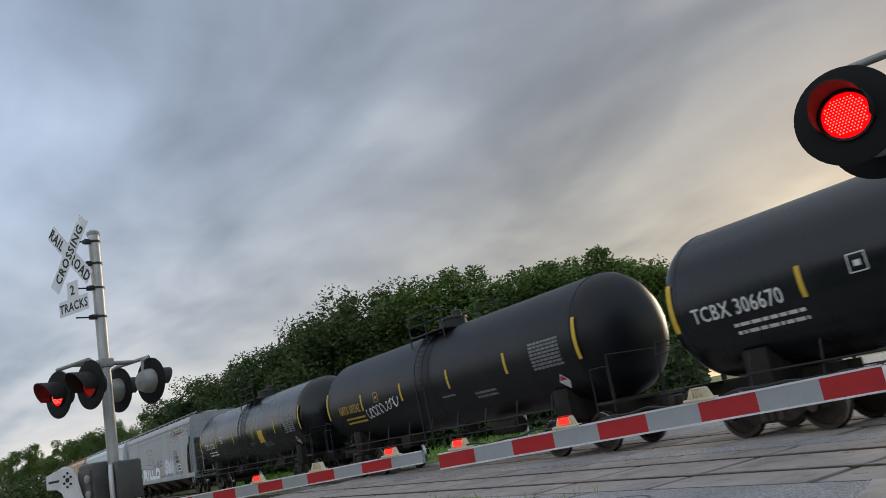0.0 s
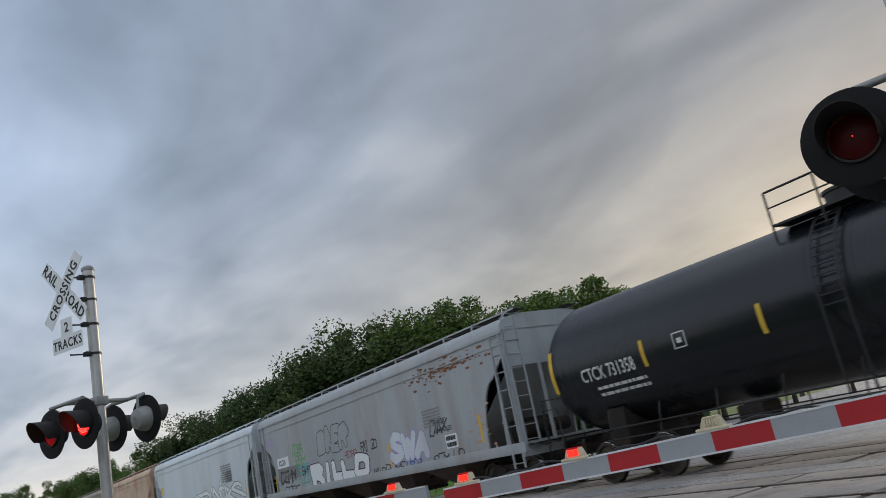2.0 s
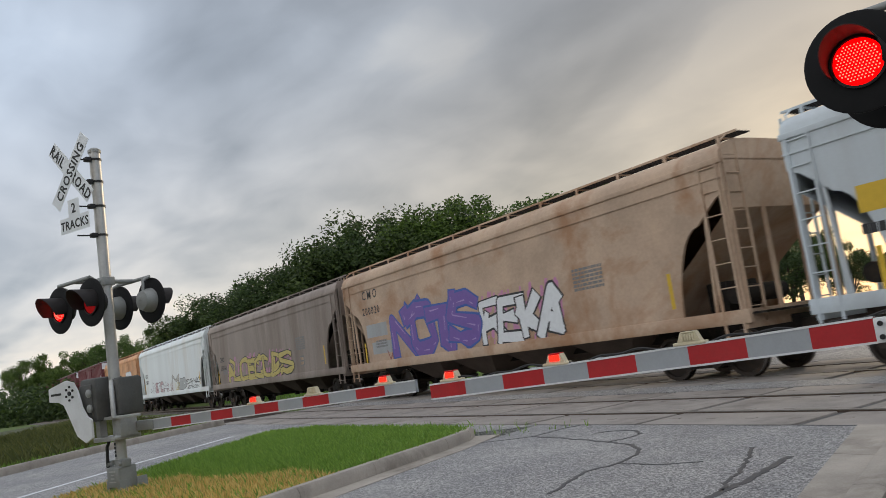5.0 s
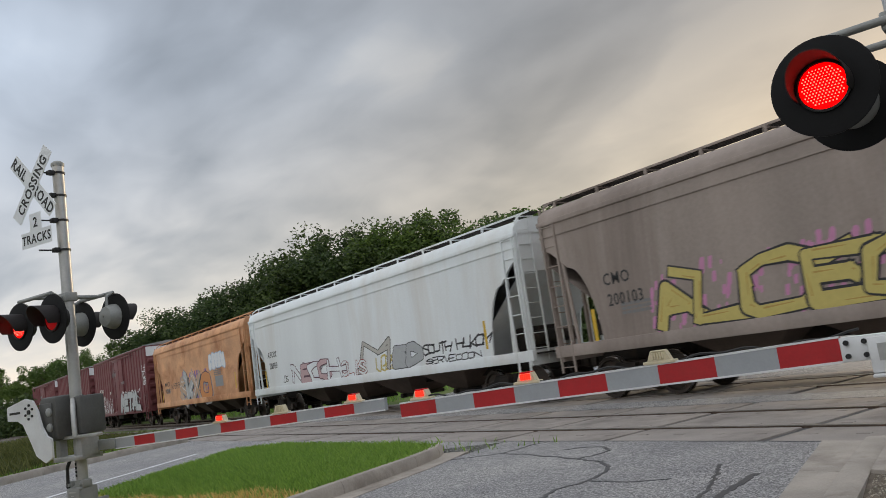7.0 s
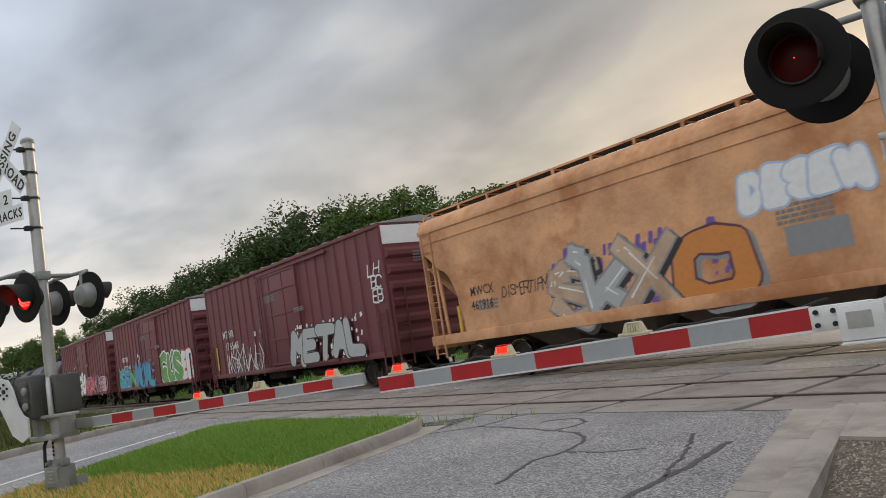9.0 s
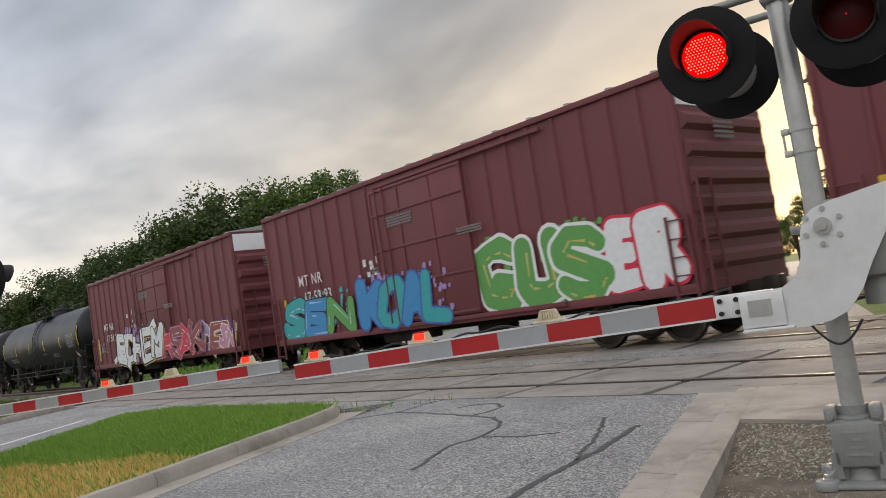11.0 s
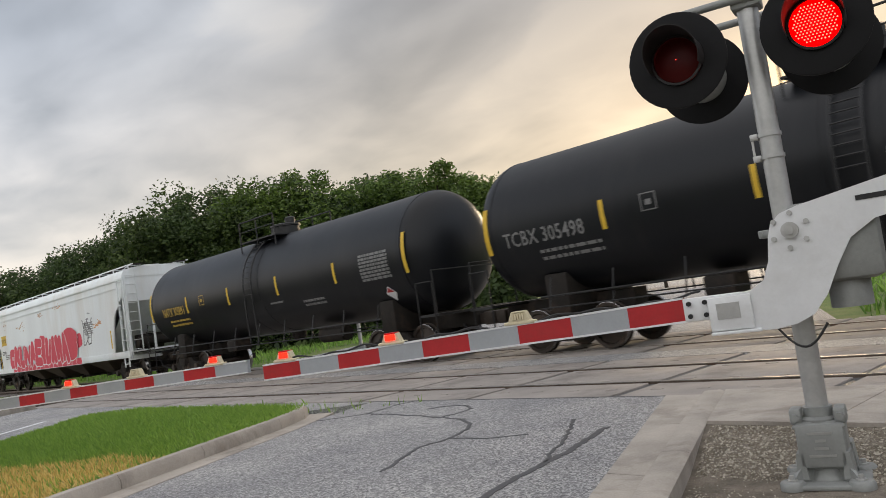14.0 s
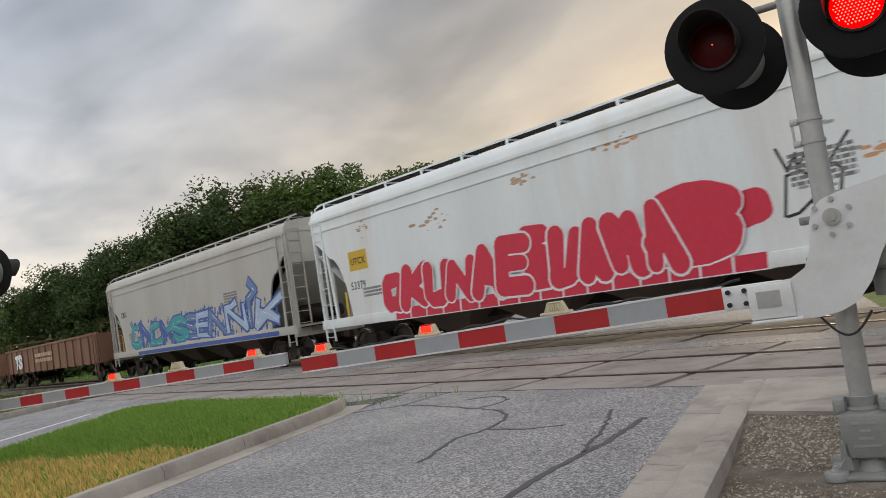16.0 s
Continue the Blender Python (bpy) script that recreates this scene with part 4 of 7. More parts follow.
def near_gate():
    m = pose(-2.14, 5.07, -0.06, 0, 0, 17)
    root = thing("crossing_gate", "lowered level crossing gate with red flashing lamps on a steel mast", "crossing gate", m=m)
    mast_with_base(root, 4.6, 0.066, 0.07)
    bands = Shape()
    for z in (2.03, 2.17):
        bands.lathe([(0.069, -0.012), (0.074, -0.012), (0.074, 0.012), (0.069, 0.012)], Matrix.Translation((0, 0, z)), 24, False)
        bands.box((-0.115, -0.03, z - 0.02), (-0.068, 0.01, z + 0.02), None, 0.004)
    bands.box((-0.112, -0.02, 2.03), (-0.098, 0.0, 2.17))
    part("mast_band", bands, "galv", root, "steel strap bands")
    lamp_bar(root, 2.72, 0.10, 0.42, 0.415)
    for sx, lit in ((-0.455, 0), (0.375, 1)):
        flasher(root, Matrix.Translation((sx, -0.14, 2.755)), lit, 0)
    for sx in (-0.415, 0.415):
        flasher(root, Matrix.Translation((sx, 0.42, 2.72)) @ pose(0, 0, 0, 0, 0, 180), None, 0, True)
    zt = lambda k: 1.045 + 0.011 * k
    xt = lambda k: -4.28 + 0.4064 * k
    arm = gate_arm(root, xt, True, 9, zt, -0.19, 0.125, 0.150, -0.655)
    for k, lit in ((0.62, 1), (3.32, 1), (6.05, 0)):
        gate_lamp(arm, xt(k), -0.19, zt(k) + 0.066 + 0.0014 * k, lit)
    wire = Shape()
    pts = []
    for i in range(60):
        k = 0.8 + 8.4 * i / 59
        pts.append((xt(k), -0.20, zt(k) + 0.085 + 0.012 * math.sin(k * 2.9) + 0.01 * math.sin(k * 7.7)))
    part("arm_cable", wire.path(pts, 0.008, 6), "wire", arm, "thin black cable along the arm")
    neck = Shape().box((-0.66, -0.225, 1.065), (-0.30, -0.155, 1.215), None, 0.01)
    part("arm_neck", neck, "alu", root, "pale metal arm root")
    for x in (-0.62, -0.52):
        for z in (1.10, 1.18):
            part("neck_bolt", Shape().tube((x, -0.225, z), (x, -0.243, z), 0.016, 8), "black", root)
    # counterweight plate: an S from the arm root up to the pivot and back
    outline = [(-0.50, 0.985), (-0.50, 1.20), (-0.24, 1.215), (-0.15, 1.27), (-0.105, 1.38), (-0.085, 1.52), (-0.06, 1.60), (0.0, 1.655), (0.10, 1.685), (0.60, 1.775), (0.62, 1.93), (0.72, 1.94), (1.35, 1.90), (1.35, 1.60),
               (0.75, 1.585), (0.50, 1.54), (0.36, 1.45), (0.27, 1.30), (0.19, 1.14), (0.10, 1.03), (0.0, 0.985), (-0.12, 0.965), (-0.30, 0.965)]
    part("counterweight_arm", Shape().prism(outline, 0.205, 0.235, SIDE), "alu", root, "white curved counterweight arm plate")
    pl = Shape().box((-0.50, -0.262, 0.99), (-0.24, -0.236, 1.20), None, 0.006).box((-0.50, -0.29, 0.965), (-0.20, -0.15, 0.985), None, 0.006)
    part("arm_bracket", pl, "alu", root, "pale mounting bracket")
    part("maker_plate", Shape().box((-0.45, -0.266, 1.06), (-0.31, -0.262, 1.16)), "galv", root, "small square cast plate")
    hub = Shape().tube((0.045, -0.235, 1.545), (0.045, -0.262, 1.545), 0.050, 24).tube((0.045, -0.262, 1.545), (0.045, -0.282, 1.545), 0.028, 6)
    part("pivot_hub", hub, "galv", root, "bolted pivot hub")
    for i in range(6):
        w = 2 * math.pi * i / 6 + 0.4
        part("pivot_bolt", Shape().tube((0.045 + 0.105 * math.cos(w), -0.235, 1.545 + 0.105 * math.sin(w)), (0.045 + 0.105 * math.cos(w), -0.253, 1.545 + 0.105 * math.sin(w)), 0.016, 8), "galv", root)
    part("slot", Shape().box((0.42, -0.239, 1.655), (0.95, -0.236, 1.685)), "black", root, "dark adjusting slot")
    case = Shape().box((0.02, -0.19, 1.20), (0.52, 0.22, 1.70), None, 0.06).lathe([(0.12, -0.18), (0.12, 0.0), (0.10, 0.03)], pose(0.30, 0.0, 1.22, 0, 0, 0), 20)
    part("gate_mechanism", case, "grey_case", root, "grey gate motor housing")
    for z in (1.30, 1.55):
        clamp = Shape().tube((0, 0, z - 0.035), (0, 0, z + 0.035), 0.088, 20).box((-0.16, -0.06, z - 0.025), (0.10, 0.06, z + 0.025), None, 0.008)
        clamp.tube((-0.14, -0.08, z), (-0.14, 0.08, z), 0.012, 8)
        part("mast_clamp", clamp, "grey_case", root, "cast mast clamp")
    loop = [(-0.12 + 0.28 * i / 12, -0.21, 0.97 - 0.13 * math.sin(math.pi * i / 12)) for i in range(13)]
    part("cable", Shape().path(loop, 0.008, 6), "wire", root, "black cable loop")
    return root


def crossbuck(root, m, tracks=True):
    """Two crossed white blades with their words; they look along -y of m."""
    for name, word, roll, depth in (("sign_blade", "CROSSING", 48, 0.008), ("sign_blade", "RAIL    ROAD", -48, 0.0)):
        w = m @ pose(0, -depth, 0, 0, -roll, 0)
        blade = part(name, Shape().box((-0.61, -0.003, -0.115), (0.61, 0.003, 0.115)), "sign_white", root, "white crossbuck blade")
        blade.matrix_basis = w
        part("lettering", text_shape(word, 0.215, pose(0, -0.005, -0.078, 90, 0, 0), 0.86, 0.0015, 0.005, "CENTER", 1.12), "sign_black", blade, "black letters")
    if tracks:
        plate = part("tracks_plate", Shape().box((-0.13, -0.003, 0.0), (0.13, 0.003, 0.25)).box((-0.34, -0.003, -0.23), (0.34, 0.003, 0.0)), "sign_white", root, "white track count plate")
        plate.matrix_basis = m @ pose(0, 0, -0.66)
        part("lettering", text_shape("2", 0.20, pose(0, -0.005, 0.05, 90, 0, 0), 1.0, 0.0015, 0.004, "CENTER"), "sign_black", plate, "black numeral")
        part("lettering", text_shape("TRACKS", 0.185, pose(0, -0.005, -0.18, 90, 0, 0), 0.9, 0.0015, 0.003, "CENTER", 1.1), "sign_black", plate, "black letters")


def far_gate():
    m = pose(-11.70, 1.95, 0.0, 0, 0, 22.5)
    root = thing("crossing_gate", "lowered level crossing gate with crossbuck sign on the grass island", "crossing gate", m=m)
    mast_with_base(root, 4.78, 0.075)
    lamp_bar(root, 2.60, 0.46, 0.42, 0.38)
    # the unlit faces here glow faintly in place of daylight on the glass
    for sx, lit in ((-0.38, 0), (0.38, 1)):
        flasher(root, Matrix.Translation((sx, -0.46, 2.60)), lit, dull="red_faint_glow")
    for sx in (-0.38, 0.38):
        flasher(root, Matrix.Translation((sx, 0.42, 2.60)) @ pose(0, 0, 0, 0, 0, 180), None, 0, True)
    crossbuck(root, pose(-0.06, -0.34, 4.47, 0, 0, 4) @ Matrix.Diagonal((0.93, 0.93, 0.93, 1)))
    for z in (4.66, 4.34, 3.99, 3.58):
        br = Shape().path([(0, 0, z), (-0.03, -0.18, z), (-0.06, -0.32, z)], 0.012, 6)
        br.lathe([(0.078, -0.015), (0.086, -0.015), (0.086, 0.015), (0.078, 0.015)], Matrix.Translation((0, 0, z)), 18, False)
        br.box((-0.05, -0.15, z - 0.03), (0.04, -0.07, z + 0.03), None, 0.008)
        part("sign_bracket", br, "black", root, "thin dark sign bracket")
    zt = lambda k: 1.02 - 0.009 * k
    xt = lambda k: 5.01 - 0.4064 * k
    arm = gate_arm(root, xt, False, 11, zt, 0.175, 0.115, 0.13)
    for k, lit in ((1.0, 1), (3.6, 0), (6.0, 1)):
        gate_lamp(arm, xt(k), 0.175, zt(k) + 0.06, lit)
    part("arm_neck", Shape().box((0.10, 0.13, 0.86), (0.56, 0.22, 0.99), None, 0.01), "grey_case", root, "grey arm root")
    part("support_bar", Shape().box((-0.55, -0.16, 1.06), (0.62, -0.06, 1.10), None, 0.008).box((-0.30, -0.2, 0.78), (0.2, 0.2, 0.84), None, 0.01).box((-0.28, -0.16, 0.80), (-0.18, -0.06, 1.08)).box((0.1, -0.1, 0.8), (0.2, 0.15, 1.08)), "galv", root, "steel support bracket")
    part("gate_mechanism", Shape().box((-0.44, -0.26, 1.06), (-0.06, 0.18, 1.64), None, 0.05).box((-0.40, -0.285, 1.12), (-0.12, -0.255, 1.56), None, 0.02), "dark_case", root, "dark grey gate motor housing")
    for z in (1.24, 1.44):
        part("housing_knob", Shape().lathe([(0.055, 0.0), (0.055, 0.02), (0.035, 0.035), (0.01, 0.04)], pose(-0.16, -0.285, z, 90, 0, 0), 16), "grey_case", root, "round housing knob")
    part("gate_mechanism_cover", Shape().box((0.09, -0.12, 1.1), (0.26, 0.25, 1.60), None, 0.04), "dark_case", root, "dark housing cover")
    part("conduit", Shape().path([(0.17, -0.16, 1.08), (0.17, -0.16, 1.48), (0.12, -0.12, 1.56)], 0.035, 10), "galv", root, "upright conduit pipe")
    outline = [(-1.04, 1.40), (-1.04, 1.58), (-0.60, 1.66), (-0.42, 1.62), (-0.33, 1.5), (-0.24, 1.26), (-0.14, 1.14), (-0.04, 1.10), (-0.04, 0.86), (-0.20, 0.80), (-0.40, 0.90), (-0.55, 1.14), (-0.68, 1.33), (-0.80, 1.38)]
    part("counterweight_arm", Shape().prism(outline, 0.33, 0.36, SIDE), "alu", root, "white curved counterweight arm plate")
    hub = Shape().tube((-0.50, -0.36, 1.48), (-0.50, -0.38, 1.48), 0.03, 12)
    bolt_ring(hub, (-0.50, 1.48), 0.09, 6, 0.016, -0.36)
    part("pivot_hub", hub, "black", root, "pivot bolts")
    part("slot", Shape().box((-0.98, -0.364, 1.475), (-0.72, -0.361, 1.505)), "black", root)
    part("cable", Shape().path([(-0.05, -0.1, 0.82), (-0.12, -0.12, 0.7), (-0.14, -0.12, 0.45), (-0.09, -0.1, 0.2)], 0.022, 8), "wire", root, "black cable down the mast")
    tagstrip = Shape()
    for i in range(4):
        tagstrip.box((-0.015, -0.082, 0.56 + 0.05 * i), (0.015, -0.076, 0.595 + 0.05 * i))
    part("mast_marks", tagstrip, "black", root)
    return root


near_gate()
far_gate()


def far_sign():
    """The signal across the tracks, seen only between the wagons."""
    root = thing("crossing_signal", "white crossbuck sign on a steel mast beyond the tracks", "crossing signal", m=pose(-25.0, 19.0, -0.14, 0, 0, 20))
    part("mast", Shape().tube((0, 0, 0), (0, 0, 4.9), 0.075, 16), "galv", root, "galvanised steel mast")
    crossbuck(root, pose(0, -0.12, 4.5), False)
    part("foot", Shape().box((-0.25, -0.25, 0), (0.25, 0.25, 0.35), None, 0.03), "grey_case", root)


far_sign()

# ---------------------------------------------------------------- the train
NEAR = -1.56   # y of a wagon's near side in its own space


def on_side(x, z, y=NEAR, turn=0.0):
    """A pose whose x, y plane lies on the wagon's near side, at x, z."""
    return pose(x, y, z, 90, 0, 0) @ pose(0, 0, 0, 0, 0, turn)


def bogie(parent, x, rear=False):
    root = new("bogie")
    root.parent = parent
    root.location = (x, 0, 0)
    for sy in (-1.0, 1.0):
        o = [(-1.15, 0.40), (-1.15, 0.58), (-0.62, 0.62), (-0.45, 0.78), (0.45, 0.78), (0.62, 0.62), (1.15, 0.58), (1.15, 0.40), (0.70, 0.40), (0.40, 0.24), (-0.40, 0.24), (-0.70, 0.40)]
        part("side_frame", Shape().prism(o, -0.06, 0.06, Matrix.Translation((0, sy, 0)) @ SIDE), "under", root, "cast steel bogie side frame")
        if sy > 0:
            continue
        for dx in (-0.18, 0.0, 0.18):
            part("spring", Shape().tube((dx, sy * 1.04, 0.28), (dx, sy * 1.04, 0.56), 0.075, 10), "wheel", root, "bogie spring")
        for dx in (-0.89, 0.89):
            part("axle_cap", Shape().tube((dx, sy * 1.04, 0.46), (dx, sy * 1.16, 0.46), 0.11, 12), "wheel", root)
    for dx in (-0.89, 0.89):
        part("axle", Shape().tube((dx, -1.0, 0.46), (dx, 1.0, 0.46), 0.08, 10), "wheel", root)
        for sy in (-1, 1):
            ax = Matrix.Translation((dx, sy * 0.75, 0.46)) @ pose(0, 0, 0, 90 * sy, 0, 0)
            part("wheel", Shape().lathe([(0.08, -0.09), (0.14, -0.06), (0.36, -0.03), (0.38, -0.07), (0.455, -0.07), (0.448, 0.05), (0.475, 0.055), (0.475, 0.085), (0.38, 0.085), (0.35, 0.02), (0.14, 0.04), (0.08, 0.08)], ax, 28), "wheel", root, "steel wheel")
            part("wheel_tread", Shape().lathe([(0.452, -0.072), (0.4585, -0.07), (0.4515, 0.049)], ax, 28, False), "tread", root, "polished wheel tread")
    part("bolster", Shape().box((-0.2, -1.2, 0.5), (0.2, 1.2, 0.76), None, 0.03), "under", root)


def couplers(parent, half, reach):
    for sg in (-1, 1):
        s = Shape().box((min(sg * (half - 1.2), sg * (half + reach - 0.15)), -0.12, 0.74), (max(sg * (half - 1.2), sg * (half + reach - 0.15)), 0.12, 0.98), None, 0.02)
        s.box((min(sg * (half + reach - 0.32), sg * (half + reach)), -0.2, 0.70), (max(sg * (half + reach - 0.32), sg * (half + reach)), 0.16, 1.02), None, 0.06)
        part("coupler", s, "wheel", parent, "rusty knuckle coupler")
        part("air_hose", Shape().path([(sg * (half - 0.1), -0.35, 0.8), (sg * (half + 0.15), -0.36, 0.5), (sg * (half + reach - 0.1), -0.3, 0.42)], 0.03, 8), "black", parent)


def ladder(parent, x, y, z0, z1, rungs, w=0.42, material="under", lean=(0, 0)):
    s = Shape()
    for dx in (-w / 2, w / 2):
        s.box((x + dx - 0.022, y - 0.02, z0), (x + dx + 0.022, y + 0.02, z1))
    for i in range(rungs):
        z = z0 + 0.12 + (z1 - z0 - 0.2) * i / max(1, rungs - 1)
        s.tube((x - w / 2, y, z), (x + w / 2, y, z), 0.013, 6)
    return part("ladder", s, material, parent, "steel ladder")


def bars(rows, w, h, gap, rnd):
    """Small print that cannot be read: rows of short bars, from the origin down and right."""
    s = Shape()
    for r in range(rows):
        x = 0.0
        while x < w:
            k = rnd.uniform(0.05, 0.16) * w
            s.box((x, -r * (h + gap) - h, 0.0), (min(w, x + k), -r * (h + gap), 0.002))
            x += k + 0.025 * w
    return s


def moved(shape, m):
    return Shape().add(shape.v, shape.f, m)


def blob(rnd, w, h, n=26, lean=0.0, fat=0.30):
    """The rounded outline of one painted letter."""
    a = rnd.uniform(0, 6.28)
    k = [rnd.uniform(-0.16, 0.16) for _ in range(4)]
    pts = []
    for i in range(n):
        t = 2 * math.pi * i / n
        e = 0.55
        c, s = math.cos(t), math.sin(t)
        r = 1 + k[0] * math.cos(2 * t + a) + k[1] * math.cos(3 * t + 2 * a) + k[2] * math.cos(5 * t) * 0.7
        x, y = math.copysign(abs(c) ** e, c) * w / 2 * r, math.copysign(abs(s) ** e, s) * h / 2 * (1 + k[3] * math.cos(2 * t))
        pts.append((x + y * lean, y))
    return pts


# letter skeletons on a grid of 4 by 6; strokes parted by a slash
SKELETON = {"A": "00 26 40/12 32", "B": "00 06 36 45 33 03/33 42 41 30 00", "C": "45 36 16 05 01 10 30 41", "D": "00 06 26 44 42 20 00", "E": "40 00 06 46/03 33", "F": "00 06 46/03 33",
            "G": "45 36 16 05 01 10 30 42 22", "H": "00 06/40 46/03 43", "I": "20 26", "J": "46 41 30 10 01", "K": "00 06/46 02/13 40", "L": "06 00 40", "M": "00 06 23 46 40", "N": "00 06 40 46",
            "O": "10 01 05 16 36 45 41 30 10", "P": "00 06 36 45 44 33 03", "R": "00 06 36 45 44 33 03/23 40", "S": "45 36 16 05 04 42 41 30 10 01", "T": "06 46/26 20", "U": "06 01 10 30 41 46",
            "V": "06 20 46", "W": "06 10 24 30 46", "X": "00 46/06 40", "Y": "06 23 46/23 20", "Z": "06 46 00 40", "2": "05 16 36 45 44 00 40", "0": "10 01 05 16 36 45 41 30 10"}


def strokes_of(letter, w, h, rnd, loose):
    return [[Vector(((int(p[0]) / 4 - 0.5) * w + rnd.gauss(0, loose * w), (int(p[1]) / 6 - 0.5) * h + rnd.gauss(0, loose * h * 0.6))) for p in run.split()] for run in SKELETON[letter].split("/")]


def piece(parent, x, z, w, h, word, fill, line_mat, seed, bold=0.2, edge=0.04, halo=None, y=NEAR, shade=None, shine=None, rise=0.0, sharp=False, drop=0.07, label="sprayed swollen letter"):
    """A painted word: fat overlapping strokes with an outline, letter laid over letter as thin coats of paint."""
    rnd = random.Random(seed)
    base, fills = on_side(x, z, y), (fill,) if isinstance(fill, str) else fill
    if halo:
        back = Shape()
        for i in range(len(word) * 26):
            px, py, q = w * rnd.random(), h * rnd.uniform(0.02, 1.10), h * rnd.uniform(0.04, 0.15)
            back.prism([(px + p, max(0.0, py + v)) for p, v in blob(rnd, q * 0.8, q * 1.9 if sharp else q, 14, 0.2)], 0.0005, 0.0012 + 0.00001 * i, base)
        tagged(part("graffiti_cloud", back, MAT[halo], parent, "sprayed colour patches behind the letters", False), kind="stuff")
    lw, low = w / len(word), 0.0035
    for i, letter in enumerate(word):
        hh = h * rnd.uniform(0.90, 1.06) * (1 + rise * i / len(word))
        px, py = lw * (i + 0.5), hh * 0.5 + h * rnd.uniform(0.0, 0.05)
        lean, bw = rnd.uniform(-0.16, 0.30), bold * h * rnd.uniform(0.9, 1.12)
        runs = strokes_of(letter, max(0.2, lw * (1.36 if sharp else 1.22) - bw), hh - bw, rnd, 0.085 if sharp else 0.06)
        if sharp:
            # spurs that run into the neighbouring letters
            for _ in range(2):
                p = rnd.choice(rnd.choice(runs))
                runs.append([p.copy(), p + Vector((rnd.uniform(-0.55, 0.55) * lw, rnd.uniform(-0.22, 0.30) * h))])
        runs = [[Vector((px + p.x + p.y * lean, py + p.y)) for p in run] for run in runs]
        coats = [(Shape(), bw / 2, low + 0.0012, 0.0), (Shape(), bw / 2 + edge * h, low + 0.0005, 0.0)]
        if shade:
            coats.append((Shape(), bw / 2 + edge * h, low, drop * h))
        for sh, r, depth, slip in coats:
            k = 0
            for run in runs:
                pts = [p + Vector((slip, -slip * 0.8)) for p in run]
                wide = [r * (1 + (0.28 if sharp else 0.14) * math.sin(9.1 * p.x + 5.3 * p.y)) for p in run]
                for j in range(len(pts) - 1):
                    a, b = pts[j], pts[j + 1]
                    e = (b - a).normalized()
                    nr = Vector((-e.y, e.x))
                    a2 = a - e * r * (0.7 if sharp and j == 0 else 0.0)
                    b2 = b + e * r * (0.7 if sharp and j == len(pts) - 2 else 0.0)
                    sh.prism([tuple(a2 - nr * wide[j]), tuple(b2 - nr * wide[j + 1]), tuple(b2 + nr * wide[j + 1]), tuple(a2 + nr * wide[j])], depth, depth + 0.0003 + 0.00002 * k, base)
                    k += 1
                for j, p in enumerate(pts):
                    if sharp and j in (0, len(pts) - 1):
                        continue
                    sh.prism([(p.x + wide[j] * math.cos(t * 0.5236), p.y + wide[j] * math.sin(t * 0.5236)) for t in range(12)], depth, depth + 0.0003 + 0.00002 * k, base)
                    k += 1
        body = part("graffiti_letter", coats[0][0], MAT[fills[i % len(fills)]], parent, label, False)
        part("letter_outline", coats[1][0], MAT[line_mat], body, "sprayed outline", False)
        if shade:
            part("letter_shadow", coats[2][0], MAT[shade], body, "sprayed drop shadow", False)
        if shine:
            dab = Shape()
            for run in runs:
                for a, b in zip(run, run[1:]):
                    e = (b - a).normalized()
                    o = Vector((-e.y, e.x)) * bw * 0.22
                    p, q, t = a.lerp(b, 0.12) + o, a.lerp(b, rnd.uniform(0.5, 0.8)) + o, Vector((-e.y, e.x)) * bw * 0.07
                    dab.prism([tuple(p - t), tuple(q - t * 0.4), tuple(q + t * 0.4), tuple(p + t)], low + 0.0018, low + 0.0021, base)
            tagged(part("letter_trim", dab, MAT[shine], body, "sprayed accents", False), kind="stuff")
        low += 0.0022


def tag(parent, x, z, w, h, word, mat, seed, tk=0.04, y=NEAR, loose=0.09):
    """A hand-sprayed tag: thin loose letters in one stroke width."""
    rnd, s = random.Random(seed), Shape()
    base, lw, k = on_side(x, z, y), w / len(word), 0
    for i, letter in enumerate(word):
        if letter == " ":
            continue
        for run in strokes_of(letter, lw * 1.05, h * rnd.uniform(0.85, 1.2), rnd, loose):
            pts = [(lw * (i + 0.5) + p.x + p.y * 0.18, h * 0.5 + p.y) for p in run]
            for a, b in zip(pts, pts[1:]):
                e = (Vector(b) - Vector(a)).normalized()
                nx, ny = -e.y * tk / 2, e.x * tk / 2
                ex, ey = e.x * tk * 0.4, e.y * tk * 0.4
                s.prism([(a[0] - ex - nx, a[1] - ey - ny), (b[0] + ex - nx, b[1] + ey - ny), (b[0] + ex + nx, b[1] + ey + ny), (a[0] - ex + nx, a[1] - ey + ny)], 0.0015, 0.0022 + 0.00002 * k, base)
                k += 1
    tagged(part("graffiti_tag", s, MAT[mat], parent, "thin sprayed tag", False), kind="stuff")


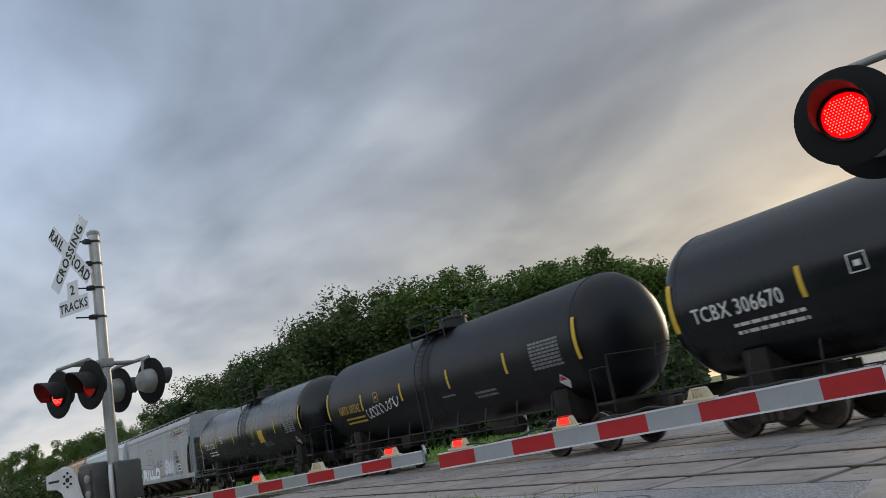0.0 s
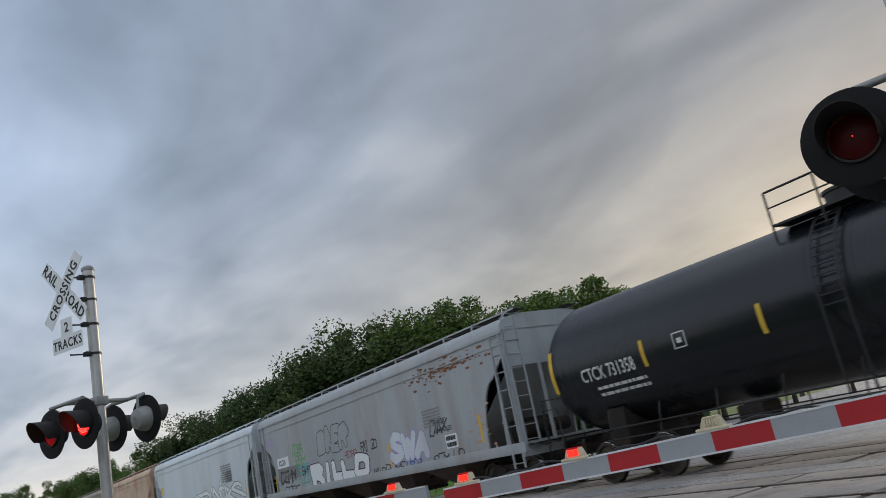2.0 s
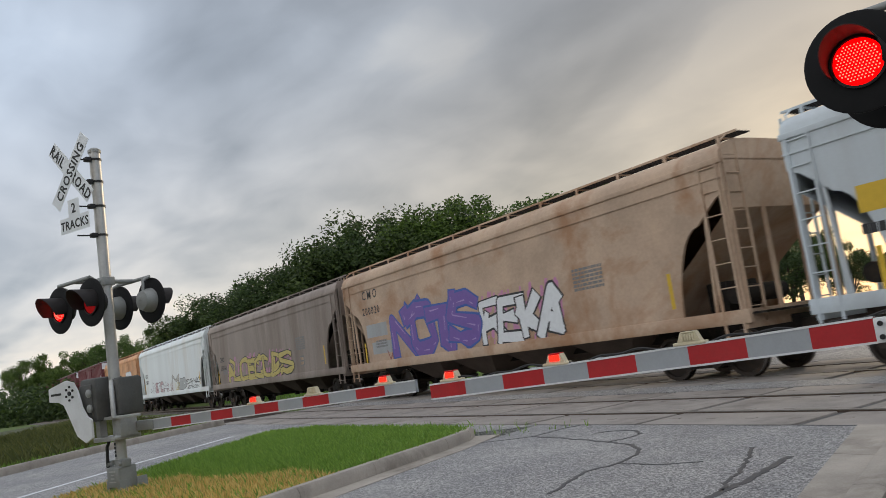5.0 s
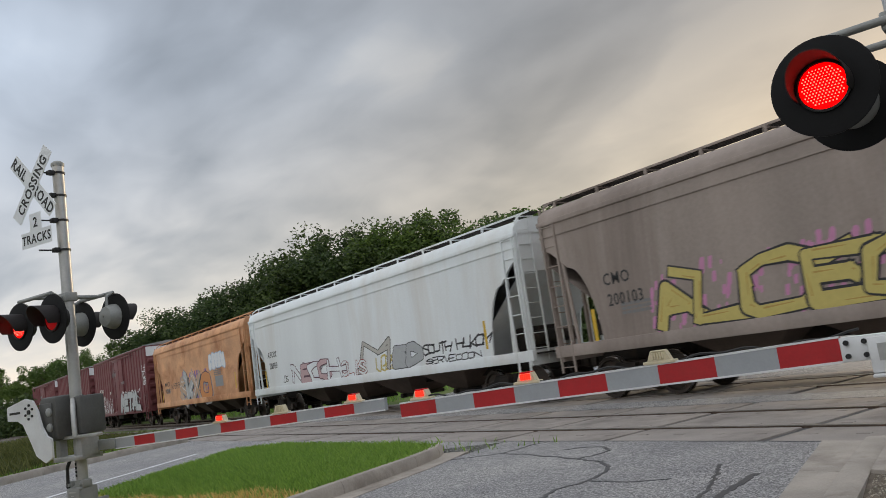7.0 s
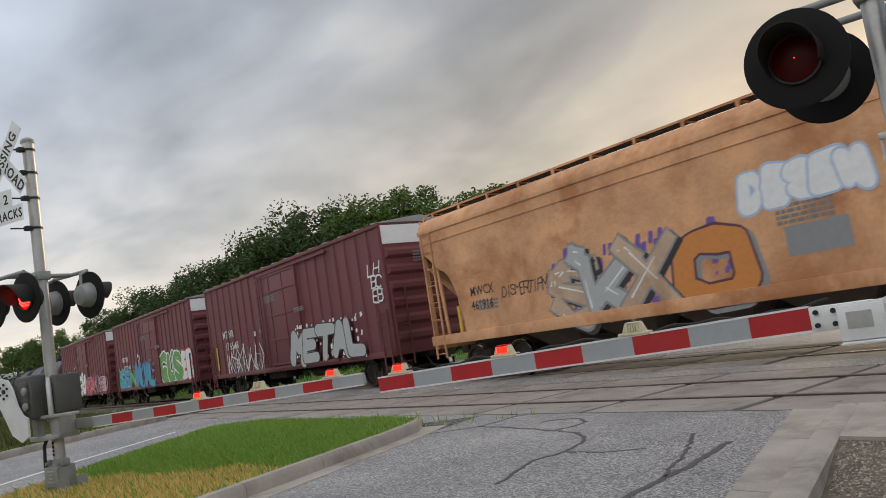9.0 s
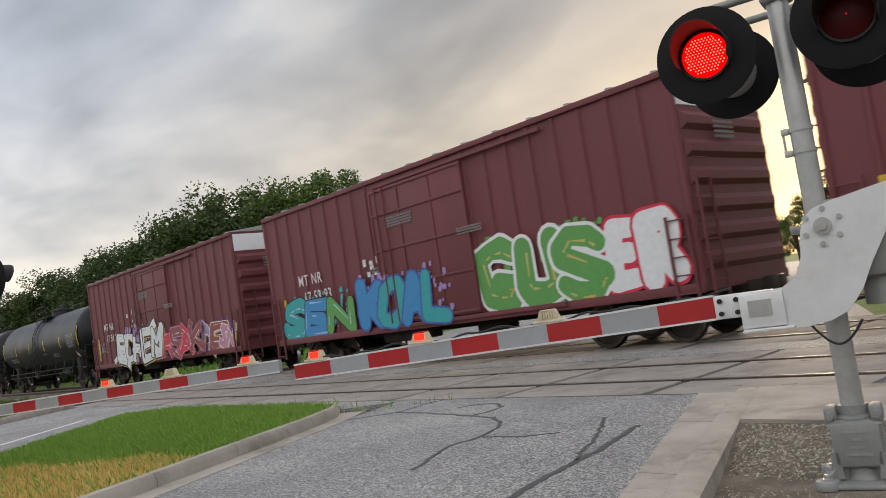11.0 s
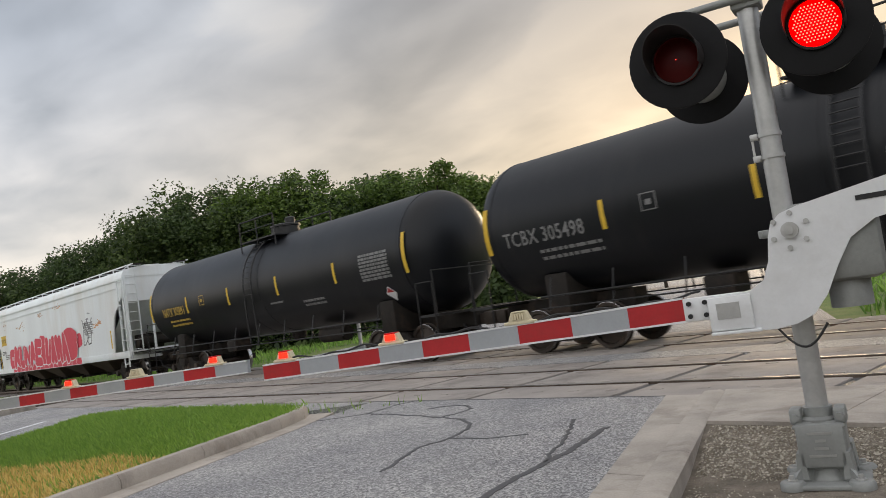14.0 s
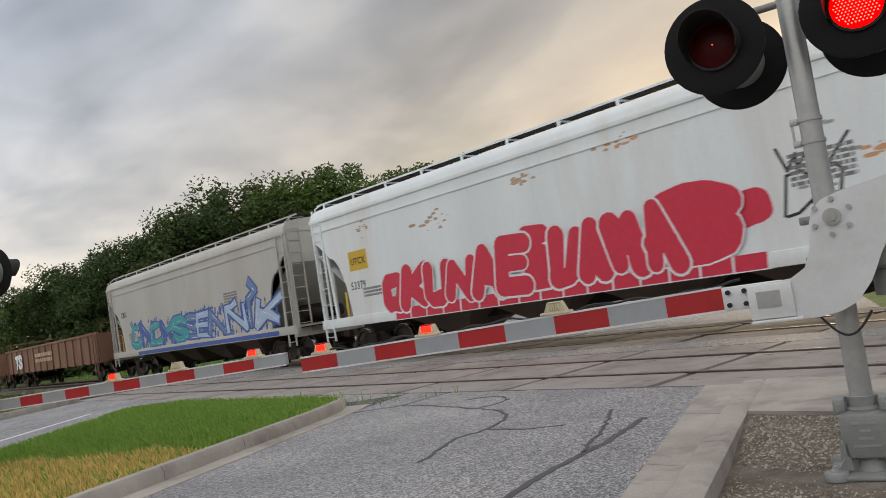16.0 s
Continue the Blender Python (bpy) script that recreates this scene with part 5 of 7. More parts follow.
for key, col in (("spray_red", (0.62, 0.026, 0.062)), ("spray_white", (0.72, 0.74, 0.76)), ("spray_silver", (0.40, 0.42, 0.43)), ("spray_teal", (0.02, 0.34, 0.36)), ("spray_green", (0.10, 0.32, 0.08)),
                 ("spray_yellow", (0.52, 0.43, 0.13)), ("spray_blue", (0.04, 0.10, 0.36)), ("spray_purple", (0.16, 0.09, 0.34)), ("spray_pink", (0.52, 0.22, 0.38)), ("spray_black", (0.022, 0.022, 0.026)),
                 ("spray_paleblue", (0.38, 0.50, 0.66)), ("spray_lilac", (0.34, 0.24, 0.50)), ("spray_orange", (0.58, 0.22, 0.05)), ("spray_grey", (0.24, 0.25, 0.26)), ("spray_brick", (0.26, 0.06, 0.06)),
                 ("spray_ochre", (0.42, 0.27, 0.06)), ("spray_rose", (0.52, 0.36, 0.37)), ("spray_plum", (0.10, 0.035, 0.06)), ("spray_sky", (0.03, 0.24, 0.52)), ("spray_steel", (0.13, 0.22, 0.40))):
    MAT[key] = plain(key, col, 0.55)


def stain(parent, x, z, w, h, count, mat, seed, y=NEAR):
    """Irregular patches of rust or bare metal, thickest in the middle."""
    rnd, s = random.Random(seed), Shape()
    base = on_side(x, z, y)
    for i in range(count * 2):
        q = rnd.uniform(0.02, 0.075)
        px, py = rnd.gauss(0, w * 0.3), rnd.gauss(0, h * 0.3)
        s.prism([(px + a, py + b) for a, b in blob(rnd, q * rnd.uniform(1.5, 4.0), q, 10)], 0.0, 0.0012 + 0.00002 * i, base)
    tagged(part("rust_stain", s, mat, parent, "flaked rust stain", False), kind="stuff")


def lettering(parent, body, x, z, size, mat, y=NEAR, wide=0.85, spacing=1.05):
    return part("lettering", text_shape(body, size, on_side(x, z, y - 0.003), wide, 0.002, 0.003, "LEFT", spacing), mat, parent, "stencilled reporting mark")


def small_print(parent, x, z, rows, w, h, mat, seed, y=NEAR, gap=0.5):
    tagged(part("small_print", moved(bars(rows, w, h, h * gap, random.Random(seed)), on_side(x, z, y - 0.003)), mat, parent, "lines of small print"), kind="stuff")


def tank_car(half, mat, mark, mark_mat, seed, extra=None):
    """half: half the distance between the end stripes."""
    rnd = random.Random(seed)
    root = thing("tank_car", "black cylindrical railway tank car with yellow reflector stripes", "tank car", "wagons of the train")
    R, ZC = 1.52, 2.68
    straight = half - 0.15
    prof = []
    for i in range(9):
        a = math.pi / 2 * i / 8
        prof.append((max(0.02, R * math.sin(a)), -straight - 0.85 * math.cos(a)))
    for x in (-straight * 0.98, -straight * 0.5, -0.04, 0.04, straight * 0.5, straight * 0.98):
        prof.append((R, x))
    for i in range(9):
        a = math.pi / 2 * (8 - i) / 8
        prof.append((max(0.02, R * math.sin(a)), straight + 0.85 * math.cos(a)))
    tank = part("tank", Shape().lathe(prof, pose(0, 0, ZC, 0, 90, 0), 64), mat, root, "black painted tank shell")
    for x in (-0.45, 0.42, -straight, straight):
        part("weld_band", Shape().lathe([(R - 0.01, -0.03), (R + 0.006, -0.025), (R + 0.006, 0.025), (R - 0.01, 0.03)], pose(x, 0, ZC, 0, 90, 0), 64, False), mat, root)

    def skin(x, z, w, h, name, m, label=""):
        """A patch lying on the round shell, its middle at height z."""
        s, n = Shape(), 6
        for j in range(n + 1):
            zz = z + h * (j / n - 0.5) - ZC
            yy = -math.sqrt(max(0.01, (R + 0.006) ** 2 - zz * zz))
            s.v += [(x - w / 2, yy, zz + ZC), (x + w / 2, yy, zz + ZC)]
        s.f = [(2 * j, 2 * j + 1, 2 * j + 3, 2 * j + 2) for j in range(n)]
        part(name, s, m, root, label, True)

    for sg in (-1, 1):
        skin(sg * half, 2.68, 0.12, 0.98, "end_stripe", "yellow", "yellow reflector stripe")
        for k in (0.20, 0.60):
            skin(sg * half * k, 2.55, 0.10, 0.55, "reflector", "yellow", "yellow reflector")

    def wrapped(shape, x, z, m, name, label):
        """Letters bent onto the shell."""
        s = Shape()
        for px, py, pz in shape.v:
            zz = z + py - ZC
            s.v.append((x + px, -math.sqrt(max(0.01, (R + 0.008 + pz) ** 2 - zz * zz)), zz + ZC))
        s.f = shape.f
        ob = part(name, s, m, root, label, False)
        if name in ("data_panel", "small_print"):
            tagged(ob, kind="stuff")

    wrapped(text_shape(mark, 0.42, Matrix.Identity(4), 0.80 if mark[0] == "T" else 0.64, 0.001, 0.004, "LEFT", 1.05), -half + (0.45 if mark[0] == "T" else 0.95), 2.28, mark_mat, "lettering", "stencilled reporting mark")
    wrapped(bars(2, 1.5, 0.065, 0.08, rnd), -half + 1.3, 2.12, mark_mat, "small_print", "lines of small print")
    wrapped(bars(8, 1.15, 0.06, 0.028, rnd), half - 1.75, 2.85, "grey_ink", "data_panel", "pale data panel")
    wrapped(bars(2, 1.0, 0.06, 0.05, rnd), half * 0.35, 2.0, "grey_ink", "small_print", "lines of small print")
    wrapped(bars(1, 0.7, 0.05, 0.05, rnd), half * 0.12, 2.1, "grey_ink", "small_print", "lines of small print")
    wrapped(Shape().box((0, 0, 0), (0.32, 0.02, 0.002)).box((0, 0.30, 0), (0.32, 0.32, 0.002)).box((0, 0.02, 0), (0.02, 0.30, 0.002)).box((0.30, 0.02, 0), (0.32, 0.30, 0.002)).box((0.1, 0.1, 0), (0.22, 0.2, 0.002)), -half + 3.8, 2.45, mark_mat, "small_print", "small stencilled box")
    # placard
    wrapped(Shape().prism([(-0.19, 0.0), (0.0, -0.19), (0.19, 0.0), (0.0, 0.19)], 0.0, 0.003), half - 0.95, 1.78, "sign_white", "placard", "diamond placard")
    wrapped(Shape().prism([(-0.13, 0.03), (0.13, 0.03), (0.0, 0.15)], 0.004, 0.006), half - 0.95, 1.78, "red_sheet", "placard_mark", "red placard field")
    # manway, platform, rails, ladder
    top = new("top_platform")
    top.parent = root
    zt = ZC + R
    part("manway", Shape().lathe([(0.45, -0.2), (0.45, 0.25), (0.48, 0.26), (0.48, 0.32), (0.3, 0.36)], Matrix.Translation((0, 0, zt)), 24).lathe([(0.16, 0.3), (0.16, 0.52), (0.1, 0.56)], Matrix.Translation((0.15, 0.1, zt)), 14), "black", top, "manway and valve cover")
    for y0 in (-1.05, 0.55):
        part("walkway", Shape().box((-1.0, y0, zt - 0.10), (1.0, y0 + 0.5, zt - 0.06)), "black", top, "grating walkway")
    for sy in (-1.05, 1.05):
        rail = Shape()
        for x in (-1.0, 0.0, 1.0):
            rail.tube((x, sy, zt - 0.4), (x, sy, zt + 0.55), 0.022, 8)
        rail.path([(-1.0, sy, zt + 0.55), (1.0, sy, zt + 0.55)], 0.022, 8)
        rail.path([(-1.0, sy, zt + 0.25), (1.0, sy, zt + 0.25)], 0.016, 8)
        part("handrail", rail, "black", top, "pipe guard rail")
    ang = [radians(a) for a in range(-8, 62, 6)]
    lad = Shape()
    for dx in (-0.23, 0.23):
        lad.path([(dx, -(R + 0.10) * math.cos(a), ZC + (R + 0.10) * math.sin(a)) for a in ang], 0.022, 6)
        lad.path([(dx, -(R + 0.1), ZC - 0.2), (dx, -(R + 0.06), 1.0)], 0.022, 6)
    for a in ang:
        lad.tube((-0.23, -(R + 0.10) * math.cos(a), ZC + (R + 0.10) * math.sin(a)), (0.23, -(R + 0.10) * math.cos(a), ZC + (R + 0.10) * math.sin(a)), 0.014, 6)
    part("ladder", lad, "black", root, "black side ladder")
    # low pipe rail along the side, saddles, underframe
    low = Shape()
    for sy in (-1.5, 1.5):
        low.path([(-half + 1.2, sy, 1.18), (half - 1.2, sy, 1.18)], 0.02, 6)
        low.path([(-half + 1.2, sy, 0.95), (half - 1.2, sy, 0.95)], 0.016, 6)
        for i in range(9):
            x = -half + 1.4 + (2 * half - 2.8) * i / 8
            low.tube((x, sy, 0.9), (x, sy * 0.9, 1.55), 0.018, 6)
    part("side_rail", low, "black", root, "black pipe safety rail")
    for sg in (-1, 1):
        x = sg * (half - 1.35)
        part("saddle", Shape().box((x - 0.28, -1.15, 0.78), (x + 0.28, 1.15, 1.62), None, 0.05), "under", root, "tank saddle over the bogie")
        part("stub_sill", Shape().box((min(x - 1.2 * sg, sg * (half + 0.85)), -0.25, 0.72), (max(x - 1.2 * sg, sg * (half + 0.85)), 0.25, 1.12), None, 0.02), "under", root)
        part("end_platform", Shape().box((min(sg * (half + 0.2), sg * (half + 0.85)), -1.45, 1.08), (max(sg * (half + 0.2), sg * (half + 0.85)), 1.45, 1.14)), "black", root, "end platform")
        gr = Shape()
        xx = sg * (half + 0.75)
        gr.path([(xx, -1.4, 1.1), (xx, -1.4, 2.15), (xx, 1.4, 2.15), (xx, 1.4, 1.1)], 0.02, 8)
        gr.path([(sg * (half + 0.2), -1.45, 0.45), (sg * (half + 0.2), -1.45, 1.9), (xx, -1.45, 1.9), (xx, -1.45, 0.45), (sg * (half + 0.2), -1.45, 0.45)], 0.018, 8)
        part("end_rail", gr, "black", root, "end handrails and step")
        bogie(root, x)
    part("outlet", Shape().lathe([(0.25, 0.0), (0.22, -0.2), (0.12, -0.35)], Matrix.Translation((0, 0, ZC - R + 0.05)), 16), "under", root, "bottom outlet valve")
    part("brake_reservoir", Shape().tube((2.2, -0.6, 0.95), (3.3, -0.6, 0.95), 0.22, 14), "under", root, "round brake reservoir")
    part("brake_valve", Shape().box((-3.0, -0.9, 0.8), (-2.4, -0.3, 1.15), None, 0.04), "under", root, "brake valve box")
    couplers(root, half + 0.6, 0.72)
    if extra:
        extra(root, wrapped)
    return root


def hopper_car(half, mat, seed, trim=None, ivory_top=False):
    """A covered hopper: half is half its body length."""
    rnd = random.Random(seed)
    root = thing("hopper_car", "covered hopper wagon", "hopper car", "wagons of the train")
    Z0, ZE, ZR = 1.24, 4.14, 4.56
    trim = trim or mat
    cut = 1.55
    # side sheets: lower corners cut away on a curve towards the end bays
    o = [(-half + cut, Z0)]
    o += [(half - cut, Z0)]
    for i in range(1, 9):
        a = math.pi / 2 * i / 8
        o.append((half - cut + (cut - 0.55) * (1 - math.cos(a)) * 0.62 + 0.12 * i / 8, Z0 + 1.75 * math.sin(a)))
    o += [(half - 0.62, ZE - 0.98), (half - 0.30, ZE - 0.72), (half - 0.06, ZE - 0.62), (half - 0.06, ZE)]
    left = [(-x, z) for x, z in o[2:]][::-1]
    outline = o + left[0:]
    for sy, nm in ((NEAR, 0.0), (-NEAR - 0.05, 0.0)):
        part("side_sheet", Shape().prism(outline, -0.05, 0.0, Matrix.Translation((0, sy, 0)) @ SIDE), mat, root, "painted steel side sheet")
    # rounded shoulders and roof
    roof, n = Shape(), 14
    prof = []
    for i in range(n + 1):
        a = math.pi * i / n
        c, s = math.cos(a), math.sin(a)
        prof.append((math.copysign(abs(c) ** 0.55, c) * NEAR * 1.0, ZE + (ZR - ZE) * abs(s) ** 0.8))
    for x in (-half + 0.06, half - 0.06):
        roof.v += [(x, p, q) for p, q in prof]
    roof.f = [(i, i + 1, n + 2 + i, n + 1 + i) for i in range(n)] + [tuple(range(n, -1, -1)), tuple(range(n + 1, 2 * n + 2))]
    part("roof", roof, trim if ivory_top else mat, root, "rounded roof and shoulders")
    sh = Shape()
    for sy in (NEAR - 0.035, -NEAR - 0.02):
        sh.box((-half + 0.03, sy, ZE - 0.09), (half - 0.03, sy + 0.055, ZE + 0.02), None, 0.012)
        sh.box((-half + 0.05, sy + 0.01, ZE - 0.36), (half - 0.05, sy + 0.05, ZE - 0.33))
    part("top_chord", sh, mat, root, "top chord along the eave")
    sill = Shape()
    for sy in (NEAR - 0.03, -NEAR - 0.05):
        sill.box((-half, sy, Z0 - 0.20), (half, sy + 0.08, Z0 + 0.06), None, 0.012)
    part("side_sill", sill, mat, root, "side sill")
    # slope sheets at the ends and the dark bay below them
    for sg in (-1, 1):
        xe = sg * (half - 0.08)
        v = [(xe, NEAR + 0.05, ZE + 0.1), (xe, -NEAR - 0.05, ZE + 0.1), (xe, -NEAR - 0.05, ZE - 0.95), (xe, NEAR + 0.05, ZE - 0.95), (sg * (half - 2.6), -NEAR - 0.05, Z0), (sg * (half - 2.6), NEAR + 0.05, Z0)]
        part("end_sheet", Shape().add(v[:4], [(0, 1, 2, 3) if sg > 0 else (3, 2, 1, 0)]), mat, root, "upper end sheet")
        part("slope_sheet", Shape().add([v[3], v[2], v[4], v[5]], [(0, 1, 2, 3) if sg > 0 else (3, 2, 1, 0)]), mat, root, "sloping end sheet")
        for sy in (NEAR + 0.01, -NEAR - 0.09):
            part("corner_post", Shape().box((min(xe, xe - sg * 0.11), sy, Z0 - 0.1), (max(xe, xe - sg * 0.11), sy + 0.08, ZE)), mat, root, "corner post")
            part("bay_strut", Shape().tube((sg * (half - 0.75), sy + 0.04, Z0), (sg * (half - 0.62), sy + 0.04, ZE - 0.9), 0.045, 8), mat, root)
        for yy in (-0.5, 0.5):
            part("end_strut", Shape().tube((xe, yy, Z0 - 0.1), (xe, yy, ZE - 0.95), 0.05, 8), mat, root)
        part("end_sill", Shape().box((min(xe, xe - sg * 0.12), NEAR, Z0 - 0.3), (max(xe, xe - sg * 0.12), -NEAR, Z0 + 0.05)), mat, root, "end sill")
        ladder(root, sg * (half - 0.36), NEAR - 0.02, Z0 - 0.55, ZE - 0.05, 8, 0.42, mat)
        lad = Shape()
        for yy in (-1.45, -1.02):
            lad.box((xe + sg * 0.02 - 0.02, yy - 0.02, Z0 - 0.2), (xe + sg * 0.02 + 0.02, yy + 0.02, ZR - 0.1))
        for i in range(9):
            lad.tube((xe + sg * 0.02, -1.45, Z0 + 0.1 + 0.36 * i), (xe + sg * 0.02, -1.02, Z0 + 0.1 + 0.36 * i), 0.013, 6)
        part("end_ladder", lad, mat, root, "end ladder")
        part("end_step", Shape().box((min(xe, xe + sg * 0.3), -1.4, Z0 - 0.05), (max(xe, xe + sg * 0.3), 1.4, Z0 - 0.01)), "under", root, "end crosswalk")
        part("brake_box", Shape().box((sg * (half - 1.35) - 0.25, -0.7, 1.3), (sg * (half - 1.35) + 0.25, 0.3, 1.9), None, 0.04).tube((sg * (half - 0.8), -0.9, 1.6), (sg * (half - 0.8), 0.6, 1.6), 0.18, 12), "under", root, "brake cylinder and valve")
        bogie(root, sg * (half - 1.75))
    # outlets
    for k in range(4):
        x = (k - 1.5) * (2 * half - 6.4) / 4 * 1.02
        w = (2 * half - 6.4) / 8
        v = [(x - w, NEAR + 0.12, Z0 + 0.02), (x + w, NEAR + 0.12, Z0 + 0.02), (x + w, -NEAR - 0.12, Z0 + 0.02), (x - w, -NEAR - 0.12, Z0 + 0.02),
             (x - 0.32, -0.55, 0.50), (x + 0.32, -0.55, 0.50), (x + 0.32, 0.55, 0.50), (x - 0.32, 0.55, 0.50)]
        part("outlet_hopper", Shape().add(v, [(0, 1, 5, 4), (1, 2, 6, 5), (2, 3, 7, 6), (3, 0, 4, 7), (4, 5, 6, 7)]), "dust", root, "dusty discharge hopper")
        part("outlet_gate", Shape().box((x - 0.38, -0.6, 0.40), (x + 0.38, 0.6, 0.50), None, 0.02).tube((x - 0.1, -0.75, 0.45), (x - 0.1, -0.55, 0.45), 0.07, 10), "under", root)
    part("floor", Shape().box((-half + 2.6, NEAR + 0.1, Z0 - 0.05), (half - 2.6, -NEAR - 0.1, Z0 + 0.05)).box((-half, -0.3, 0.78), (half, 0.3, 1.08), None, 0.02), "under", root, "centre sill")
    # roof walk: dark grating carried by posts in the wagon's colour
    grate, k = Shape(), 13
    for sy in (-1.10, 0.72):
        for j in range(5):
            grate.box((-half - 0.1, sy + 0.09 * j, ZR + 0.06), (half + 0.1, sy + 0.09 * j + 0.035, ZR + 0.085))
        for i in range(60):
            x = -half + 2 * half * i / 59
            grate.box((x - 0.012, sy, ZR + 0.055), (x + 0.012, sy + 0.40, ZR + 0.062))
    part("running_board", grate, "under", root, "dark grated roof walk")
    for sy in (-1.14, 1.12):
        part("walk_edge", Shape().box((-half - 0.12, sy, ZR + 0.055), (half + 0.12, sy + 0.025, ZR + 0.10)), mat, root, "painted edge of the roof walk")
    for i in range(k):
        x = -half + 0.3 + (2 * half - 0.6) * i / (k - 1)
        for sy, y0, y1 in ((-1.17, -1.14, -0.66), (1.147, 0.70, 1.14)):
            post = Shape().box((x - 0.035, sy, ZR - 0.26), (x + 0.035, sy + 0.025, ZR + 0.085)).box((x - 0.03, y0, ZR + 0.03), (x + 0.03, y1, ZR + 0.052))
            part("walk_post", post, mat, root, "roof walk bracket")
    hat = Shape()
    hat.box((-half + 0.8, -0.34, ZR - 0.02), (half - 0.8, 0.34, ZR + 0.10), None, 0.03)
    part("roof_hatch", hat, mat, root, "long roof hatch")
    for sg in (-1, 1):
        part("corner_rail", Shape().path([(sg * (half - 0.3), NEAR + 0.05, ZE - 0.05), (sg * (half - 0.1), -1.35, ZR - 0.05), (sg * (half - 0.1), -1.1, ZR + 0.09)], 0.018, 6), mat, root, "corner grab rail")
    for sg in (-1, 1):
        part("reflector", Shape().box((-0.05, -0.36, 0), (0.05, 0.36, 0.003), on_side(sg * (half - (1.75 if sg > 0 else 1.35)), 1.85 if sg > 0 else 1.62)), "yellow", root, "yellow reflector")
    if rnd.random() < 0.9:
        small_print(root, half - 4.6, 2.75, 6, 1.0, 0.06, "grey_ink", seed)
        small_print(root, -half + 2.2, 2.0, 3, 0.8, 0.06, "grey_ink", seed + 1)
    couplers(root, half - 0.1, 0.72)
    return root


def box_car(half, seed):
    root = thing("box_car", "dark red ribbed steel boxcar with graffiti", "boxcar", "wagons of the train")
    Z0, Z1 = 0.92, 4.84
    part("body", Shape().box((-half, NEAR + 0.05, Z0), (half, -NEAR - 0.05, Z1)), "box_red", root, "dark red steel body")
    gap = 1.95
    xs = [-half + 0.06 + i * (half - gap) / 8.0 for i in range(9)]
    rib = Shape().add([(-0.07, NEAR + 0.052, Z0 + 0.12), (0.07, NEAR + 0.052, Z0 + 0.12), (0.035, NEAR, Z0 + 0.14), (-0.035, NEAR, Z0 + 0.14),
                       (-0.07, NEAR + 0.052, Z1 - 0.1), (0.07, NEAR + 0.052, Z1 - 0.1), (0.035, NEAR, Z1 - 0.12), (-0.035, NEAR, Z1 - 0.12)],
                      [(0, 3, 7, 4), (3, 2, 6, 7), (2, 1, 5, 6), (0, 1, 2, 3), (4, 7, 6, 5)]).mesh("side_rib", MAT["box_red"])
    for x in xs + [-x for x in xs]:
        part("side_rib", rib, None, root, "pressed side rib").location.x = x
    for sy in (NEAR - 0.02, -NEAR - 0.05):
        part("top_plate", Shape().box((-half, sy, Z1 - 0.10), (half, sy + 0.07, Z1 + 0.02), None, 0.012), "box_red", root, "top plate")
        part("side_sill", Shape().box((-half, sy, Z0 - 0.02), (half, sy + 0.07, Z0 + 0.16), None, 0.012), "box_red", root, "side sill")
    door = new("sliding_door")
    door.parent = root
    door.location = (0.12, 0, 0)
    part("door_panel", Shape().box((-1.76, NEAR - 0.055, Z0 + 0.18), (1.76, NEAR + 0.02, Z1 - 0.30), None, 0.01), "box_red", door, "red sliding door")
    d = Shape()
    for z in (Z0 + 0.25, Z0 + 1.15, Z0 + 2.05, Z0 + 2.95, Z1 - 0.36):
        d.box((-1.73, NEAR - 0.085, z - 0.03), (1.73, NEAR - 0.054, z + 0.03), None, 0.008)
    for x in (-1.73, -0.6, 0.6, 1.73):
        d.box((x - 0.03, NEAR - 0.08, Z0 + 0.2), (x + 0.03, NEAR - 0.054, Z1 - 0.32), None, 0.008)
    part("door_ribs", d, "box_red", door, "door stiffeners")
    part("door_track", Shape().box((-1.6, NEAR - 0.09, Z0 + 0.07), (4.2, NEAR - 0.02, Z0 + 0.15)), "box_red", door, "lower door track")
    part("door_track", Shape().box((-1.6, NEAR - 0.08, Z1 - 0.28), (4.2, NEAR - 0.02, Z1 - 0.20)), "box_red", door, "upper door track")
    for bx in (-1.45, -1.15):
        part("door_bar", Shape().tube((bx, NEAR - 0.10, Z0 + 0.2), (bx, NEAR - 0.10, Z1 - 0.3), 0.022, 8), "box_red", door, "locking bar")
    for sg in (-1, 1):
        e = Shape()
        for i in range(6):
            z = Z0 + 0.35 + 0.50 * i
            e.add([(sg * half, NEAR + 0.12, z), (sg * half, -NEAR - 0.12, z), (sg * half, -NEAR - 0.12, z + 0.34), (sg * half, NEAR + 0.12, z + 0.34),
                   (sg * (half + 0.09), NEAR + 0.2, z + 0.10), (sg * (half + 0.09), -NEAR - 0.2, z + 0.10), (sg * (half + 0.09), -NEAR - 0.2, z + 0.24), (sg * (half + 0.09), NEAR + 0.2, z + 0.24)],
                  [(4, 5, 6, 7), (0, 1, 5, 4), (2, 3, 7, 6), (1, 2, 6, 5), (3, 0, 4, 7)])
        part("end_corrugation", e, "box_red", root, "corrugated steel end")
        part("end_panel", Shape().box((min(sg * half, sg * (half + 0.012)), NEAR + 0.1, Z1 - 0.62), (max(sg * half, sg * (half + 0.012)), -NEAR - 0.1, Z1 - 0.06)), "sign_white" if sg > 0 else "box_red", root, "white painted upper end panel" if sg > 0 else "")
        lad = Shape()
